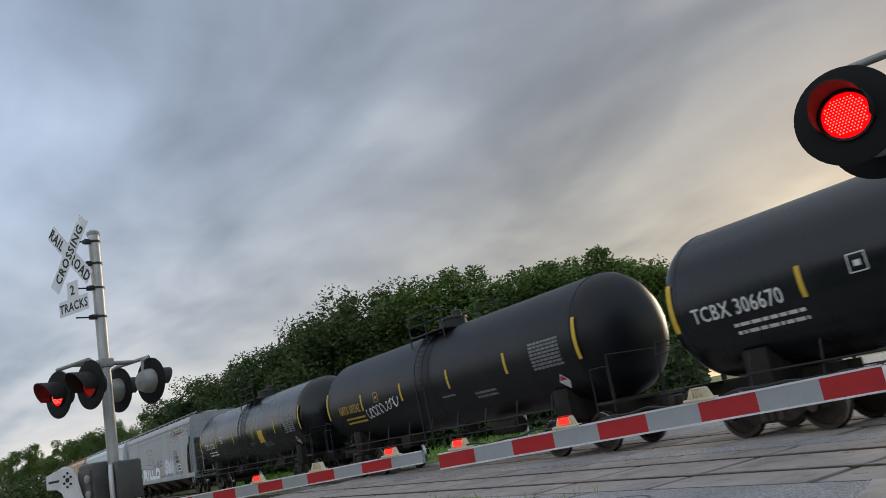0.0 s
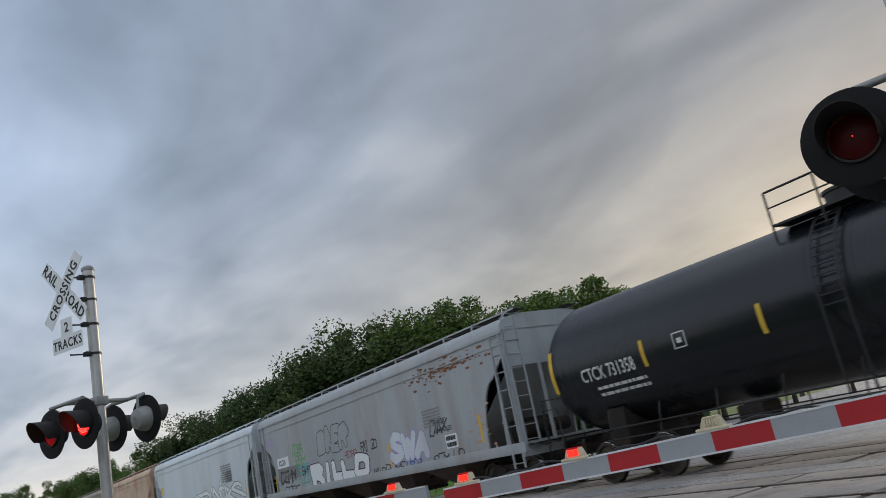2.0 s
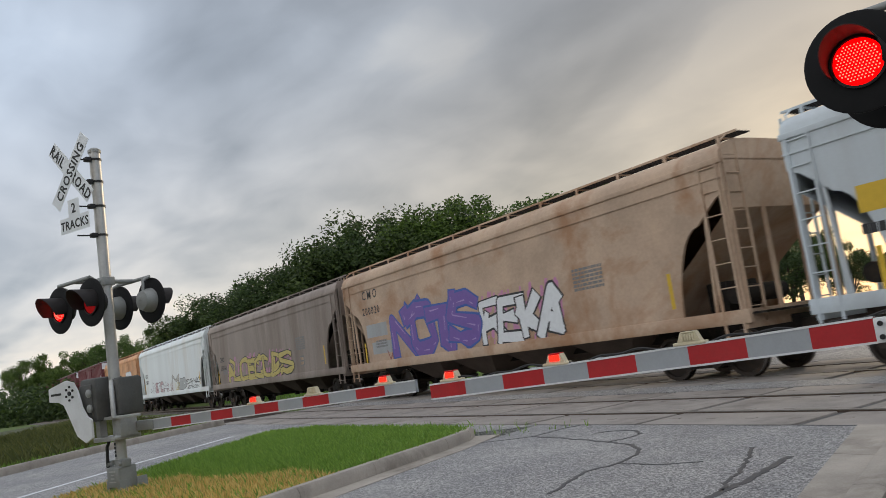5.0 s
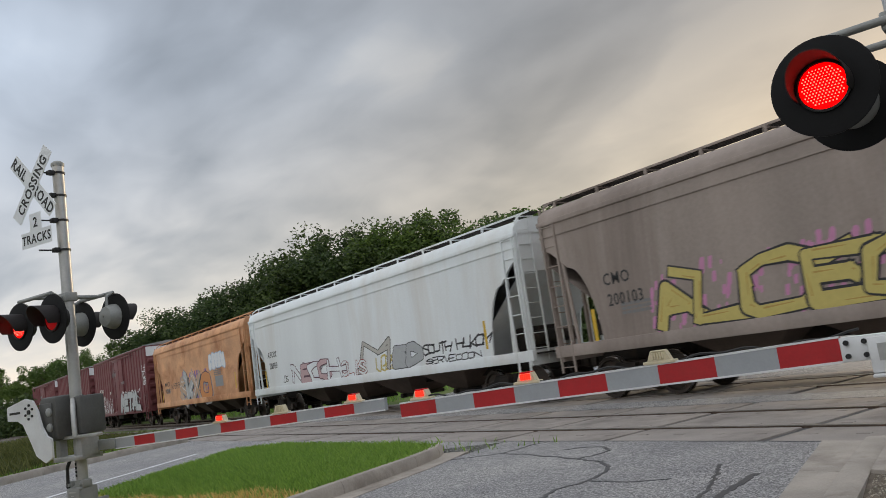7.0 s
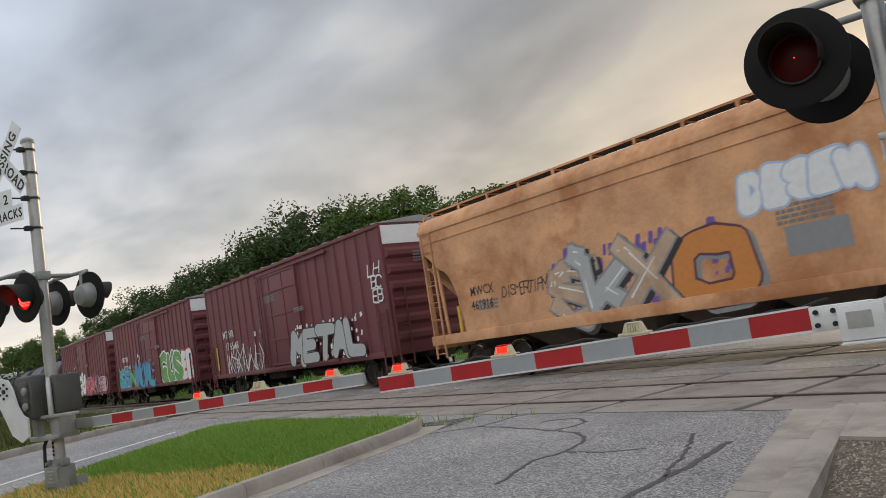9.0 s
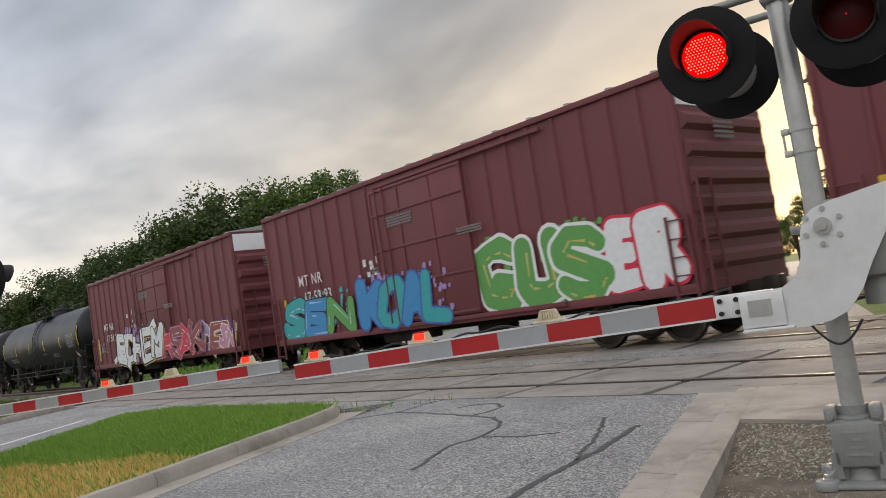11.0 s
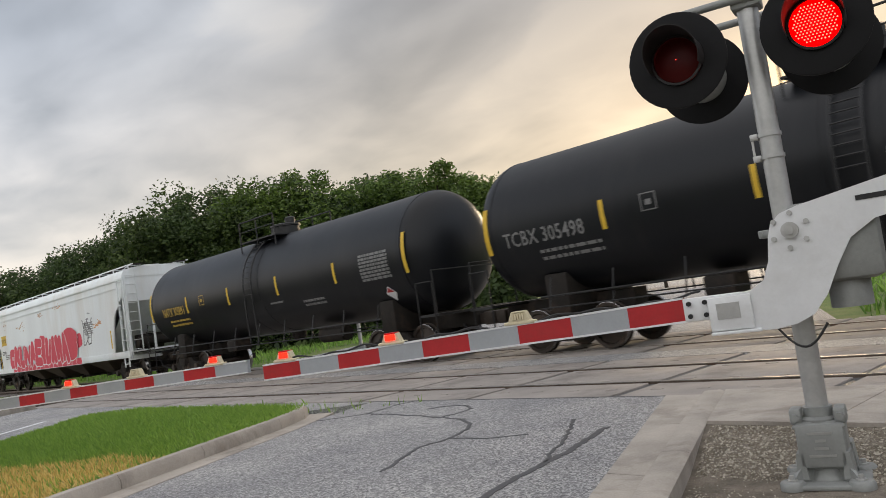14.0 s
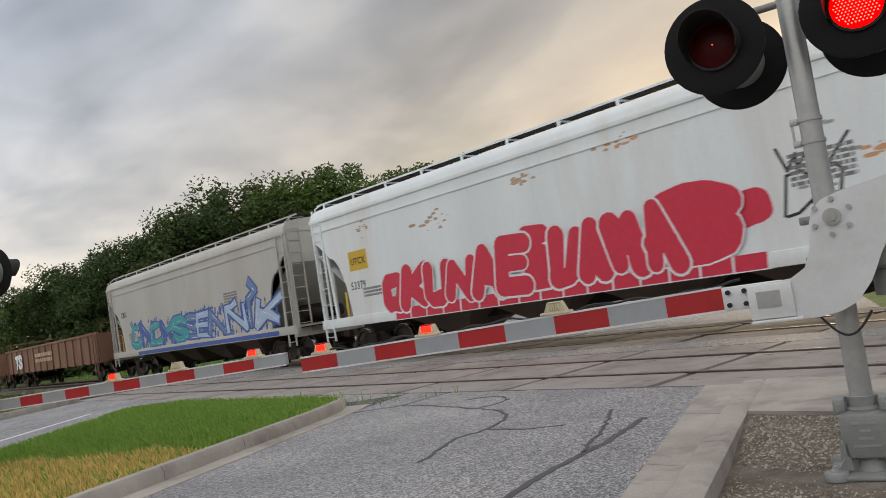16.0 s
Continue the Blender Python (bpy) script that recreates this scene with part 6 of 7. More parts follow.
        for yy in (-1.45, -1.0):
            lad.box((sg * (half + 0.13) - 0.02, yy - 0.02, Z0 - 0.3), (sg * (half + 0.13) + 0.02, yy + 0.02, 2.9))
        for i in range(8):
            lad.tube((sg * (half + 0.13), -1.45, Z0 - 0.2 + 0.36 * i), (sg * (half + 0.13), -1.0, Z0 - 0.2 + 0.36 * i), 0.013, 6)
        part("end_ladder", lad, "box_red", root, "end ladder")
        part("end_print", moved(bars(4, 0.7, 0.05, 0.04, random.Random(seed)), pose(sg * (half + 0.096), -0.5, 3.95, 90, 0, 90 * sg)), "grey_ink", root, "small print on the end")
        ladder(root, sg * (half - 0.30), NEAR - 0.05, Z0 - 0.45, 2.3, 6, 0.42, "box_red")
        bogie(root, sg * (half - 1.9))
    roof = Shape()
    roof.add([(-half, NEAR, Z1 + 0.02), (half, NEAR, Z1 + 0.02), (half, 0, Z1 + 0.22), (-half, 0, Z1 + 0.22), (half, -NEAR, Z1 + 0.02), (-half, -NEAR, Z1 + 0.02)], [(0, 1, 2, 3), (3, 2, 4, 5), (1, 4, 2), (0, 3, 5)])
    for i in range(15):
        x = -half + 0.3 + (2 * half - 0.6) * i / 14
        v = [(x + dx, y, z) for dx in (-0.04, 0.04) for y, z in ((NEAR, Z1 + 0.02), (NEAR, Z1 + 0.06), (0, Z1 + 0.25), (-NEAR, Z1 + 0.06), (-NEAR, Z1 + 0.02))]
        part("roof_rib", Shape().add(v, [(4, 3, 2, 1, 0), (5, 6, 7, 8, 9), (0, 1, 6, 5), (1, 2, 7, 6), (2, 3, 8, 7), (3, 4, 9, 8)]), "hop_grey", root)
    part("roof", roof, "hop_grey", root, "galvanised roof")
    part("underframe", Shape().box((-half, -0.3, 0.75), (half, 0.3, Z0)).box((-2.4, -1.2, 0.62), (-0.8, -0.5, 0.9), None, 0.04).tube((1.0, -0.8, 0.72), (2.0, -0.8, 0.72), 0.18, 12), "under", root, "centre sill and brake gear")
    couplers(root, half - 0.1, 0.75)
    return root


def gondola(half, seed):
    root = thing("gondola_car", "rusty brown low-sided railway gondola", "gondola car", "wagons of the train")
    Z0, Z1 = 0.95, 2.35
    part("body", Shape().box((-half, NEAR, Z0), (half, NEAR + 0.06, Z1)).box((-half, -NEAR - 0.06, Z0), (half, -NEAR, Z1)).box((-half, NEAR, Z0), (-half + 0.06, -NEAR, Z1)).box((half - 0.06, NEAR, Z0), (half, -NEAR, Z1)).box((-half, NEAR, Z0), (half, -NEAR, Z0 + 0.08)), "gon_brown", root, "rusty brown body")
    for i in range(15):
        x = -half + 0.15 + (2 * half - 0.3) * i / 14
        part("side_post", Shape().box((x - 0.06, NEAR - 0.07, Z0), (x + 0.06, NEAR, Z1 - 0.06), None, 0.01), "gon_brown", root)
    r = Shape().box((-half, NEAR - 0.06, Z1 - 0.06), (half, NEAR + 0.08, Z1 + 0.06), None, 0.015)
    part("top_rail", r, "gon_brown", root, "rusty top rail")
    for sg in (-1, 1):
        bogie(root, sg * (half - 1.9))
        ladder(root, sg * (half - 0.4), NEAR - 0.09, 0.5, Z1, 5, 0.4, "gon_brown")
        part("end_rack", Shape().box((min(sg * half, sg * (half + 0.3)), -1.3, 1.0), (max(sg * half, sg * (half + 0.3)), 1.3, 1.06)).path([(sg * (half - 0.2), -1.3, Z1), (sg * (half - 0.2), -1.3, Z1 + 0.45), (sg * (half - 0.2), 1.3, Z1 + 0.45), (sg * (half - 0.2), 1.3, Z1)], 0.03, 8), "rust", root)
    piece(root, -half + 2.5, 1.15, 1.5, 0.9, "TS", "spray_white", "spray_black", seed, 0.3, y=NEAR - 0.075)
    small_print(root, -half + 7.0, 1.95, 2, 3.4, 0.2, "hop_tan", seed, NEAR - 0.075)
    couplers(root, half - 0.1, 0.75)
    return root


TRAIN = []   # wagon, place of its middle when the clip starts


def put(car, front, rear):
    TRAIN.append((car, (front + rear) / 2))
    return car


def tank_tag(root, wrapped):
    rnd = random.Random(3)
    s = Shape()
    for i in range(9):
        a, pts = rnd.uniform(0, 6), []
        for q in range(14):
            d = q / 13
            pts.append((0.26 * i + 0.34 * (0.5 + 0.5 * math.sin(4.2 * d + a)), 0.15 * math.sin(6.0 * d + a * 1.3) + 0.025 * i))
        l, r = offset_line(pts, 0.017), offset_line(pts, -0.017)
        for q in range(13):
            s.prism([l[q], r[q], r[q + 1], l[q + 1]], 0.0, 0.002)
    wrapped(s, -4.1, 2.12, "spray_white", "graffiti_tag", "white sprayed tag")


def tank_sticker(root, wrapped):
    plate = Shape()
    for i in range(8):
        plate.box((-0.33, -0.28 + 0.07 * i, 0), (0.33, -0.21 + 0.07 * i, 0.002))
    wrapped(plate, 2.5, 2.3, "yellow", "notice_plate", "yellow notice panel")


# front to rear; places are those of the end stripes or body ends at the start
put(tank_car(7.25, "tank_gloss", "TCBX 306670", "white_ink", 1), 3.5, -10.96)
put(tank_car(7.12, "tank_black", "NATX 303342", "yellow_ink", 2, tank_tag), -13.97, -28.21)
put(tank_car(7.34, "tank_gloss", "CTCX 731358", "white_ink", 3, tank_sticker), -31.20, -45.94)

c = put(hopper_car(9.27, "hop_grey", 11), -47.4, -66.0)
piece(c, -3.15, 2.28, 2.6, 0.92, "BAER", "hop_grey", "spray_black", 21, 0.30, 0.035)
piece(c, -4.05, 1.2, 4.7, 0.82, "RILLO", "spray_white", "spray_black", 22, 0.34, 0.05)
piece(c, 2.45, 1.42, 2.3, 0.85, "SWA", "hop_blue", "spray_lilac", 23, 0.34, 0.035)
tag(c, -5.7, 2.62, 1.05, 0.36, "DOBA", "spray_green", 24, 0.05)
tag(c, -5.5, 2.18, 0.9, 0.34, "BSH", "spray_green", 25, 0.05)
tag(c, -5.45, 1.45, 1.2, 0.36, "FOLD", "spray_teal", 26)
tag(c, -5.35, 1.85, 1.1, 0.30, "PERO", "spray_teal", 27)
tag(c, 0.35, 2.06, 1.15, 0.30, "RXI 20", "spray_black", 28, 0.05)
tag(c, -0.95, 1.98, 0.9, 0.20, "RETRO", "spray_brick", 36, 0.035)
tag(c, 1.05, 1.14, 0.75, 0.28, "MILO", "spray_black", 39)
tag(c, 1.9, 1.16, 1.25, 0.28, "BOMS", "spray_black", 40)
tag(c, 3.25, 1.14, 0.9, 0.28, "LEEB", "spray_blue", 42, 0.06)
tag(c, 4.9, 1.14, 1.6, 0.30, "SEM UO", "spray_black", 43)
tag(c, 5.0, 1.98, 0.9, 0.42, "DAX", "spray_black", 44, 0.05)
tag(c, -7.3, 1.62, 1.6, 0.42, "DEMM", "spray_black", 45, 0.11)
tag(c, -7.0, 1.14, 1.5, 0.28, "CORE", "spray_black", 46, 0.05)
tag(c, -4.95, 1.75, 0.7, 0.3, "BAP", "spray_black", 47, 0.06)
tag(c, -8.65, 3.1, 1.0, 0.42, "MAIN", "spray_lilac", 48, 0.04)
part("reflector", Shape().box((-0.06, -0.35, 0), (0.06, 0.35, 0.003), on_side(2.28, 1.72)), "yellow", c, "yellow reflector")
part("mark_plate", Shape().box((-0.62, -0.2, 0), (0.62, 0.2, 0.003), on_side(-6.9, 2.42)), "sign_white", c, "white mark plate")
lettering(c, "ASOX", -7.38, 2.30, 0.34, "black_ink", NEAR - 0.004)
lettering(c, "PLASTIC", 5.2, 2.28, 0.19, "black_ink", wide=0.95)
lettering(c, "GRANULES", 5.2, 2.03, 0.19, "black_ink", wide=0.95)
part("notice_plate", Shape().box((-0.30, -0.19, 0), (0.30, 0.19, 0.003), on_side(6.0, 1.72)), "sign_white", c, "small black and white notice")
small_print(c, 5.74, 1.87, 2, 0.5, 0.12, "black_ink", 38, NEAR - 0.004)
stain(c, 6.2, 3.72, 3.6, 0.45, 60, "rust", 29)
stain(c, 7.6, 1.9, 1.0, 1.2, 16, "hop_tan", 30)
part("overpaint", Shape().box((-1.2, -0.25, 0), (1.2, 0.25, 0.002), on_side(-6.4, 1.95)), "grey_ink", c, "grey overpainted panel")

c = put(hopper_car(9.45, "hop_blue", 12), -66.8, -85.7)
piece(c, -5.75, 1.22, 5.6, 0.66, "SKITAV", "hop_white", "spray_grey", 31, 0.17, 0.055, sharp=True)
piece(c, -0.3, 1.22, 7.2, 0.92, "ERANOKS", "hop_white", "spray_grey", 32, 0.17, 0.05, sharp=True)
tag(c, -3.8, 1.35, 5.5, 0.6, "SUMILE", "spray_yellow", 33, 0.05)
part("maker_mark", Shape().box((-0.28, -0.22, 0), (0.28, 0.22, 0.003), on_side(-8.0, 2.75)), "yellow", c, "yellow square mark")
small_print(c, -8.3, 2.35, 1, 0.9, 0.16, "black_ink", 5)
small_print(c, 4.2, 3.1, 8, 1.6, 0.07, "grey_ink", 6)

c = put(hopper_car(8.55, "hop_tan", 13), -86.9, -104.0)
piece(c, -4.9, 1.32, 4.6, 1.5, "NOTS", "spray_purple", "spray_blue", 41, 0.24, 0.04, shine="spray_lilac", sharp=True)
piece(c, 0.2, 1.30, 3.2, 1.2, "REKA", "spray_white", "spray_black", 42, 0.2, 0.04, "spray_pink", sharp=True)
tag(c, -5.6, 1.32, 0.7, 0.3, "VK", "spray_brick", 49)
lettering(c, "C M O", -7.0, 3.45, 0.42, "black_ink", wide=0.9)
lettering(c, "200020", -7.1, 2.92, 0.36, "black_ink", wide=0.95, spacing=1.3)
part("overpaint", Shape().box((-0.75, -0.22, 0), (0.75, 0.22, 0.002), on_side(-6.2, 2.35)).box((-0.75, -0.2, 0), (0.95, 0.2, 0.002), on_side(-5.9, 1.75)), "hop_grey", c, "grey overpainted panels")

c = put(hopper_car(8.7, "hop_brown", 14), -104.5, -121.9)
piece(c, -5.75, 1.30, 9.2, 1.05, "ALCEGUDS", "spray_yellow", "spray_black", 51, 0.20, 0.038, "spray_pink", shine="spray_ochre", sharp=True)
lettering(c, "CMO", -6.9, 2.42, 0.36, "black_ink", wide=0.85, spacing=1.15)
lettering(c, "200103", -6.85, 1.98, 0.36, "black_ink", wide=0.85, spacing=1.1)
part("notice_plate", Shape().box((-0.22, -0.2, 0), (0.22, 0.2, 0.003), on_side(4.62, 1.78)), "grey_ink", c, "small dark stencilled box")
small_print(c, 4.46, 1.92, 2, 0.32, 0.12, "hop_tan", 52, NEAR - 0.004)

c = put(hopper_car(9.05, "hop_white", 15), -122.7, -140.8)
piece(c, -4.85, 1.28, 3.75, 0.72, "NECCH", ("hop_white", "spray_rose"), "spray_plum", 61, 0.22, 0.045, sharp=True)
piece(c, -0.9, 1.3, 1.7, 0.5, "OLIS", "hop_white", "spray_brick", 68, 0.16, 0.05)
piece(c, 0.9, 1.3, 1.2, 0.95, "M", "hop_ivory", "spray_black", 62, 0.16, 0.035, sharp=True)
tag(c, 1.5, 1.35, 1.2, 0.4, "UGES", "spray_yellow", 64, 0.06)
piece(c, 2.6, 1.32, 1.6, 0.7, "ED", "spray_silver", "spray_black", 63, 0.32, 0.035)
tag(c, 4.3, 1.60, 1.4, 0.26, "SOUTH", "spray_black", 65, 0.05)
tag(c, 6.0, 1.62, 1.5, 0.26, "HLKCM", "spray_black", 67, 0.05)
tag(c, 4.4, 1.32, 2.6, 0.15, "SERVECCON", "spray_black", 66, 0.03)
tag(c, -5.9, 1.42, 0.4, 0.25, "OS", "spray_black", 69, 0.03)
lettering(c, "ASOX", -7.3, 2.46, 0.34, "black_ink", wide=0.9, spacing=1.2)
lettering(c, "20893", -7.2, 2.02, 0.34, "black_ink", wide=0.9, spacing=1.05)

c = put(hopper_car(7.55, "hop_orange", 16), -141.3, -156.4)
piece(c, -2.5, 1.02, 3.2, 1.42, "SKX", ("hop_tan", "spray_silver", "hop_tan"), "spray_grey", 71, 0.23, 0.035, "spray_purple", shade="spray_black", shine="spray_white", sharp=True)
piece(c, 0.85, 1.06, 1.35, 1.42, "O", "spray_orange", "spray_plum", 72, 0.30, 0.035, "spray_purple", shade="spray_grey", shine="spray_orange")
piece(c, 2.4, 2.55, 2.2, 0.72, "DESEN", "spray_white", "spray_paleblue", 73, 0.32, 0.06)
tag(c, -4.35, 1.98, 1.6, 0.25, "DISMERTIPM", "spray_black", 75, 0.03)
lettering(c, "MWCX", -5.6, 2.15, 0.33, "black_ink", wide=0.85)
lettering(c, "461916", -5.62, 1.80, 0.33, "black_ink", wide=0.85)
part("overpaint", Shape().box((-0.55, -0.25, 0), (0.55, 0.25, 0.002), on_side(3.6, 1.95)), "spray_grey", c, "dull grey overpainted panel")

for front, rear, num, kind in ((-158.4, -173.7, "17 65 48", 0), (-176.0, -190.7, "17 53 93", 1), (-192.9, -207.7, "17 54 20", 2)):
    c = put(box_car((front - rear) / 2, 80 + kind), front, rear)
    h2 = (front - rear) / 2
    YB = NEAR - 0.004
    lettering(c, "MT NR", -h2 + 1.7, 2.55, 0.44, "white_ink", YB, 0.85, 1.15)
    lettering(c, num, -h2 + 1.9, 2.05, 0.44, "white_ink", YB, 0.85, 1.1)
    small_print(c, -1.0, 3.75, 4, 1.0, 0.045, "grey_ink", 90 + kind, NEAR - 0.09)
    small_print(c, 1.5, 3.05, 3, 0.8, 0.04, "grey_ink", 93 + kind, NEAR - 0.09)
    small_print(c, -2.0, 2.6, 2, 1.0, 0.05, "grey_ink", 96 + kind, YB)
    if kind == 0:
        piece(c, 0.95, 1.0, 5.2, 1.25, "METAL", "spray_silver", "spray_black", 101, 0.30, 0.035, "spray_white", y=NEAR - 0.088)
        tag(c, -5.7, 1.05, 4.8, 1.0, "WSKAWLXS", "spray_white", 102, 0.05, YB, 0.22)
        tag(c, -5.4, 1.05, 4.2, 0.7, "XKVNZARWM", "spray_silver", 103, 0.035, YB, 0.25)
        tag(c, 6.9, 2.6, 0.55, 0.34, "EB", "spray_white", 104, 0.05, YB)
        tag(c, 6.9, 3.0, 0.55, 0.34, "BC", "spray_white", 111, 0.05, YB)
        tag(c, 6.8, 3.4, 0.65, 0.34, "LH", "spray_white", 112, 0.05, YB)
    elif kind == 1:
        piece(c, -6.6, 1.0, 3.5, 1.15, "SEN", ("spray_teal", "spray_sky", "spray_green"), "spray_black", 105, 0.32, 0.03, "spray_teal", y=YB, shine="spray_paleblue")
        piece(c, -2.6, 1.0, 3.6, 1.3, "KOAL", ("spray_sky", "spray_teal"), "spray_blue", 106, 0.28, 0.04, "spray_lilac", y=NEAR - 0.088)
        piece(c, 2.0, 1.0, 3.4, 1.5, "GUS", "spray_green", "spray_white", 107, 0.3, 0.05, "spray_green", y=YB, shine="spray_yellow")
        piece(c, 5.5, 1.1, 1.5, 1.4, "ER", "spray_white", "spray_red", 113, 0.28, 0.04, y=YB)
    else:
        piece(c, -3.9, 0.98, 4.7, 1.28, "BOHEM", "spray_white", "spray_black", 108, 0.24, 0.042, "spray_lilac", y=NEAR - 0.088, shade="spray_yellow", shine="spray_paleblue", sharp=True, drop=0.035)
        piece(c, 0.95, 1.0, 3.6, 1.02, "RSAK", ("spray_red", "spray_brick"), "spray_pink", 109, 0.27, 0.03, "spray_brick", y=NEAR - 0.088, shine="spray_white", sharp=True)
        piece(c, 4.3, 1.0, 2.6, 1.0, "DEW", ("spray_lilac", "spray_brick", "spray_pink"), "spray_white", 110, 0.25, 0.03, "spray_purple", y=YB, shade="spray_yellow", shine="spray_yellow", sharp=True)
        part("graffiti_arrow", Shape().prism([(0, 0.1), (0.62, 0.34), (0.56, 0.5), (1.0, 0.42), (0.86, -0.02), (0.76, 0.14), (0.12, -0.1)], 0.002, 0.004, on_side(-4.85, 1.12, NEAR - 0.02)), "spray_white", c, "white sprayed arrow", False)
        tag(c, -6.75, 1.62, 1.3, 0.4, "HOWELL", "spray_grey", 114, 0.035, YB)
    # scraps of paint beside the door
    scraps, rs = Shape(), random.Random(115 + kind)
    for i in range(9):
        px, pz = rs.uniform(-0.9, 0.9), rs.uniform(-0.4, 0.4)
        scraps.box((px, pz, 0), (px + rs.uniform(0.05, 0.2), pz + rs.uniform(0.05, 0.22), 0.002), on_side(-1.9, 2.75, YB))
    tagged(part("paint_scraps", scraps, "white_ink", c, "scraps of white paint", False), kind="stuff")
    part("reflector", Shape().box((-0.07, -0.5, 0), (0.07, 0.5, 0.003), on_side(-h2 + 0.8, 1.75, YB)), "yellow", c, "yellow reflector")

put(tank_car(7.40, "tank_black", "TCBX 305498", "grey_ink", 4), -210.23, -225.04)
put(tank_car(7.15, "tank_black", "NATX 303891", "yellow_ink", 5), -227.8, -242.05)

c = put(hopper_car(9.28, "hop_white", 17), -244.2, -262.8)
SILL = NEAR - 0.034
band = Shape()
for i in range(16):
    band.prism([(0.62 * i, 0.0), (0.62 * i + 0.575, 0.0), (0.62 * i + 0.60, 0.27), (0.62 * i + 0.03, 0.27)], 0.0012, 0.0019, on_side(-5.8, 1.05, SILL))
tagged(part("graffiti_band", band, "spray_red", c, "red sprayed blocks under the letters", False), kind="stuff")
part("graffiti_band_line", Shape().box((-0.05, -0.02, 0.0), (9.95, 0.27, 0.0008), on_side(-5.8, 1.05, SILL)), "spray_white", c, "white sprayed outline", False)
piece(c, -6.15, 1.22, 5.1, 1.12, "OKUNAE", "spray_red", "spray_white", 121, 0.32, 0.038, rise=0.10, y=SILL)
piece(c, -1.15, 1.22, 3.7, 1.28, "EUAMA", "spray_red", "spray_white", 124, 0.31, 0.036, rise=0.10, y=SILL)
piece(c, 2.15, 1.22, 1.5, 1.42, "S", "spray_red", "spray_white", 125, 0.42, 0.024, y=SILL)
piece(c, 3.65, 1.75, 0.6, 0.62, "O", "spray_red", "spray_white", 122, 0.5, 0.05)
tag(c, 4.45, 2.45, 1.15, 0.45, "WV", "spray_black", 123, 0.05)
tag(c, 4.6, 1.85, 0.85, 0.6, "DO", "spray_black", 126, 0.05)
stain(c, 6.3, 2.6, 0.7, 0.25, 12, "hop_orange", 37)
part("maker_mark", Shape().box((-0.42, -0.26, 0), (0.42, 0.26, 0.003), on_side(-7.15, 2.76)), "yellow", c, "yellow square mark")
lettering(c, "UTCX", -7.48, 2.66, 0.26, "black_ink", NEAR - 0.004, 0.9)
lettering(c, "53379", -7.62, 2.0, 0.30, "black_ink", wide=0.85, spacing=1.1)
stain(c, -1.0, 3.6, 0.8, 0.25, 9, "hop_tan", 31)
stain(c, -4.0, 3.25, 0.9, 0.3, 9, "hop_tan", 32)
stain(c, 1.6, 3.75, 0.7, 0.2, 7, "hop_orange", 33)
stain(c, -6.6, 3.6, 0.6, 0.3, 6, "hop_tan", 34)
stain(c, 5.2, 2.6, 0.8, 1.0, 9, "hop_grey", 35)

c = put(hopper_car(8.1, "hop_ivory", 18), -264.2, -280.4)
piece(c, -5.4, 1.32, 5.4, 0.98, "GNOMS", ("spray_teal", "spray_blue"), "spray_blue", 131, 0.24, 0.05, "spray_blue", shine="spray_paleblue", sharp=True)
piece(c, 0.0, 1.32, 7.1, 1.0, "SENNIK", ("spray_steel", "spray_paleblue"), "spray_blue", 132, 0.2, 0.06, "spray_blue", shine="spray_white", sharp=True)
lettering(c, "CBFX", -6.6, 2.75, 0.33, "black_ink", wide=0.85)
part("sill_stripe", Shape().box((-5.0, -0.05, 0), (7.0, 0.09, 0.003), on_side(0, 1.12, NEAR - 0.034)), "spray_blue", c, "blue sill stripe")
put(gondola(9.0, 141), -282.3, -300.3)
put(gondola(9.0, 142), -302.0, -320.0)
# wagons ahead and behind take over the labels of their paint
for (ob, _), words in zip(TRAIN, ("glossy black tank car with white lettering", "matt black tank car with a white sprayed tag", "glossy black tank car with a yellow notice panel",
                                  "grey rust-stained covered hopper covered in tags", "pale blue-grey covered hopper with pale graffiti", "tan rusty covered hopper with purple graffiti",
                                  "taupe covered hopper with yellow and pink graffiti", "white covered hopper with thin outlined graffiti", "orange rusty covered hopper with silver and purple graffiti",
                                  "dark red boxcar with a silver and white graffiti block", "dark red boxcar with teal and green graffiti", "dark red boxcar with white and magenta graffiti",
                                  "matt black tank car with grey lettering", "matt black tank car with yellow lettering", "white covered hopper with large red bubble graffiti",
                                  "ivory covered hopper with blue graffiti along the sill", "rusty brown gondola with white graffiti", "rusty brown gondola at the end of the train")):
    ob["label"] = words


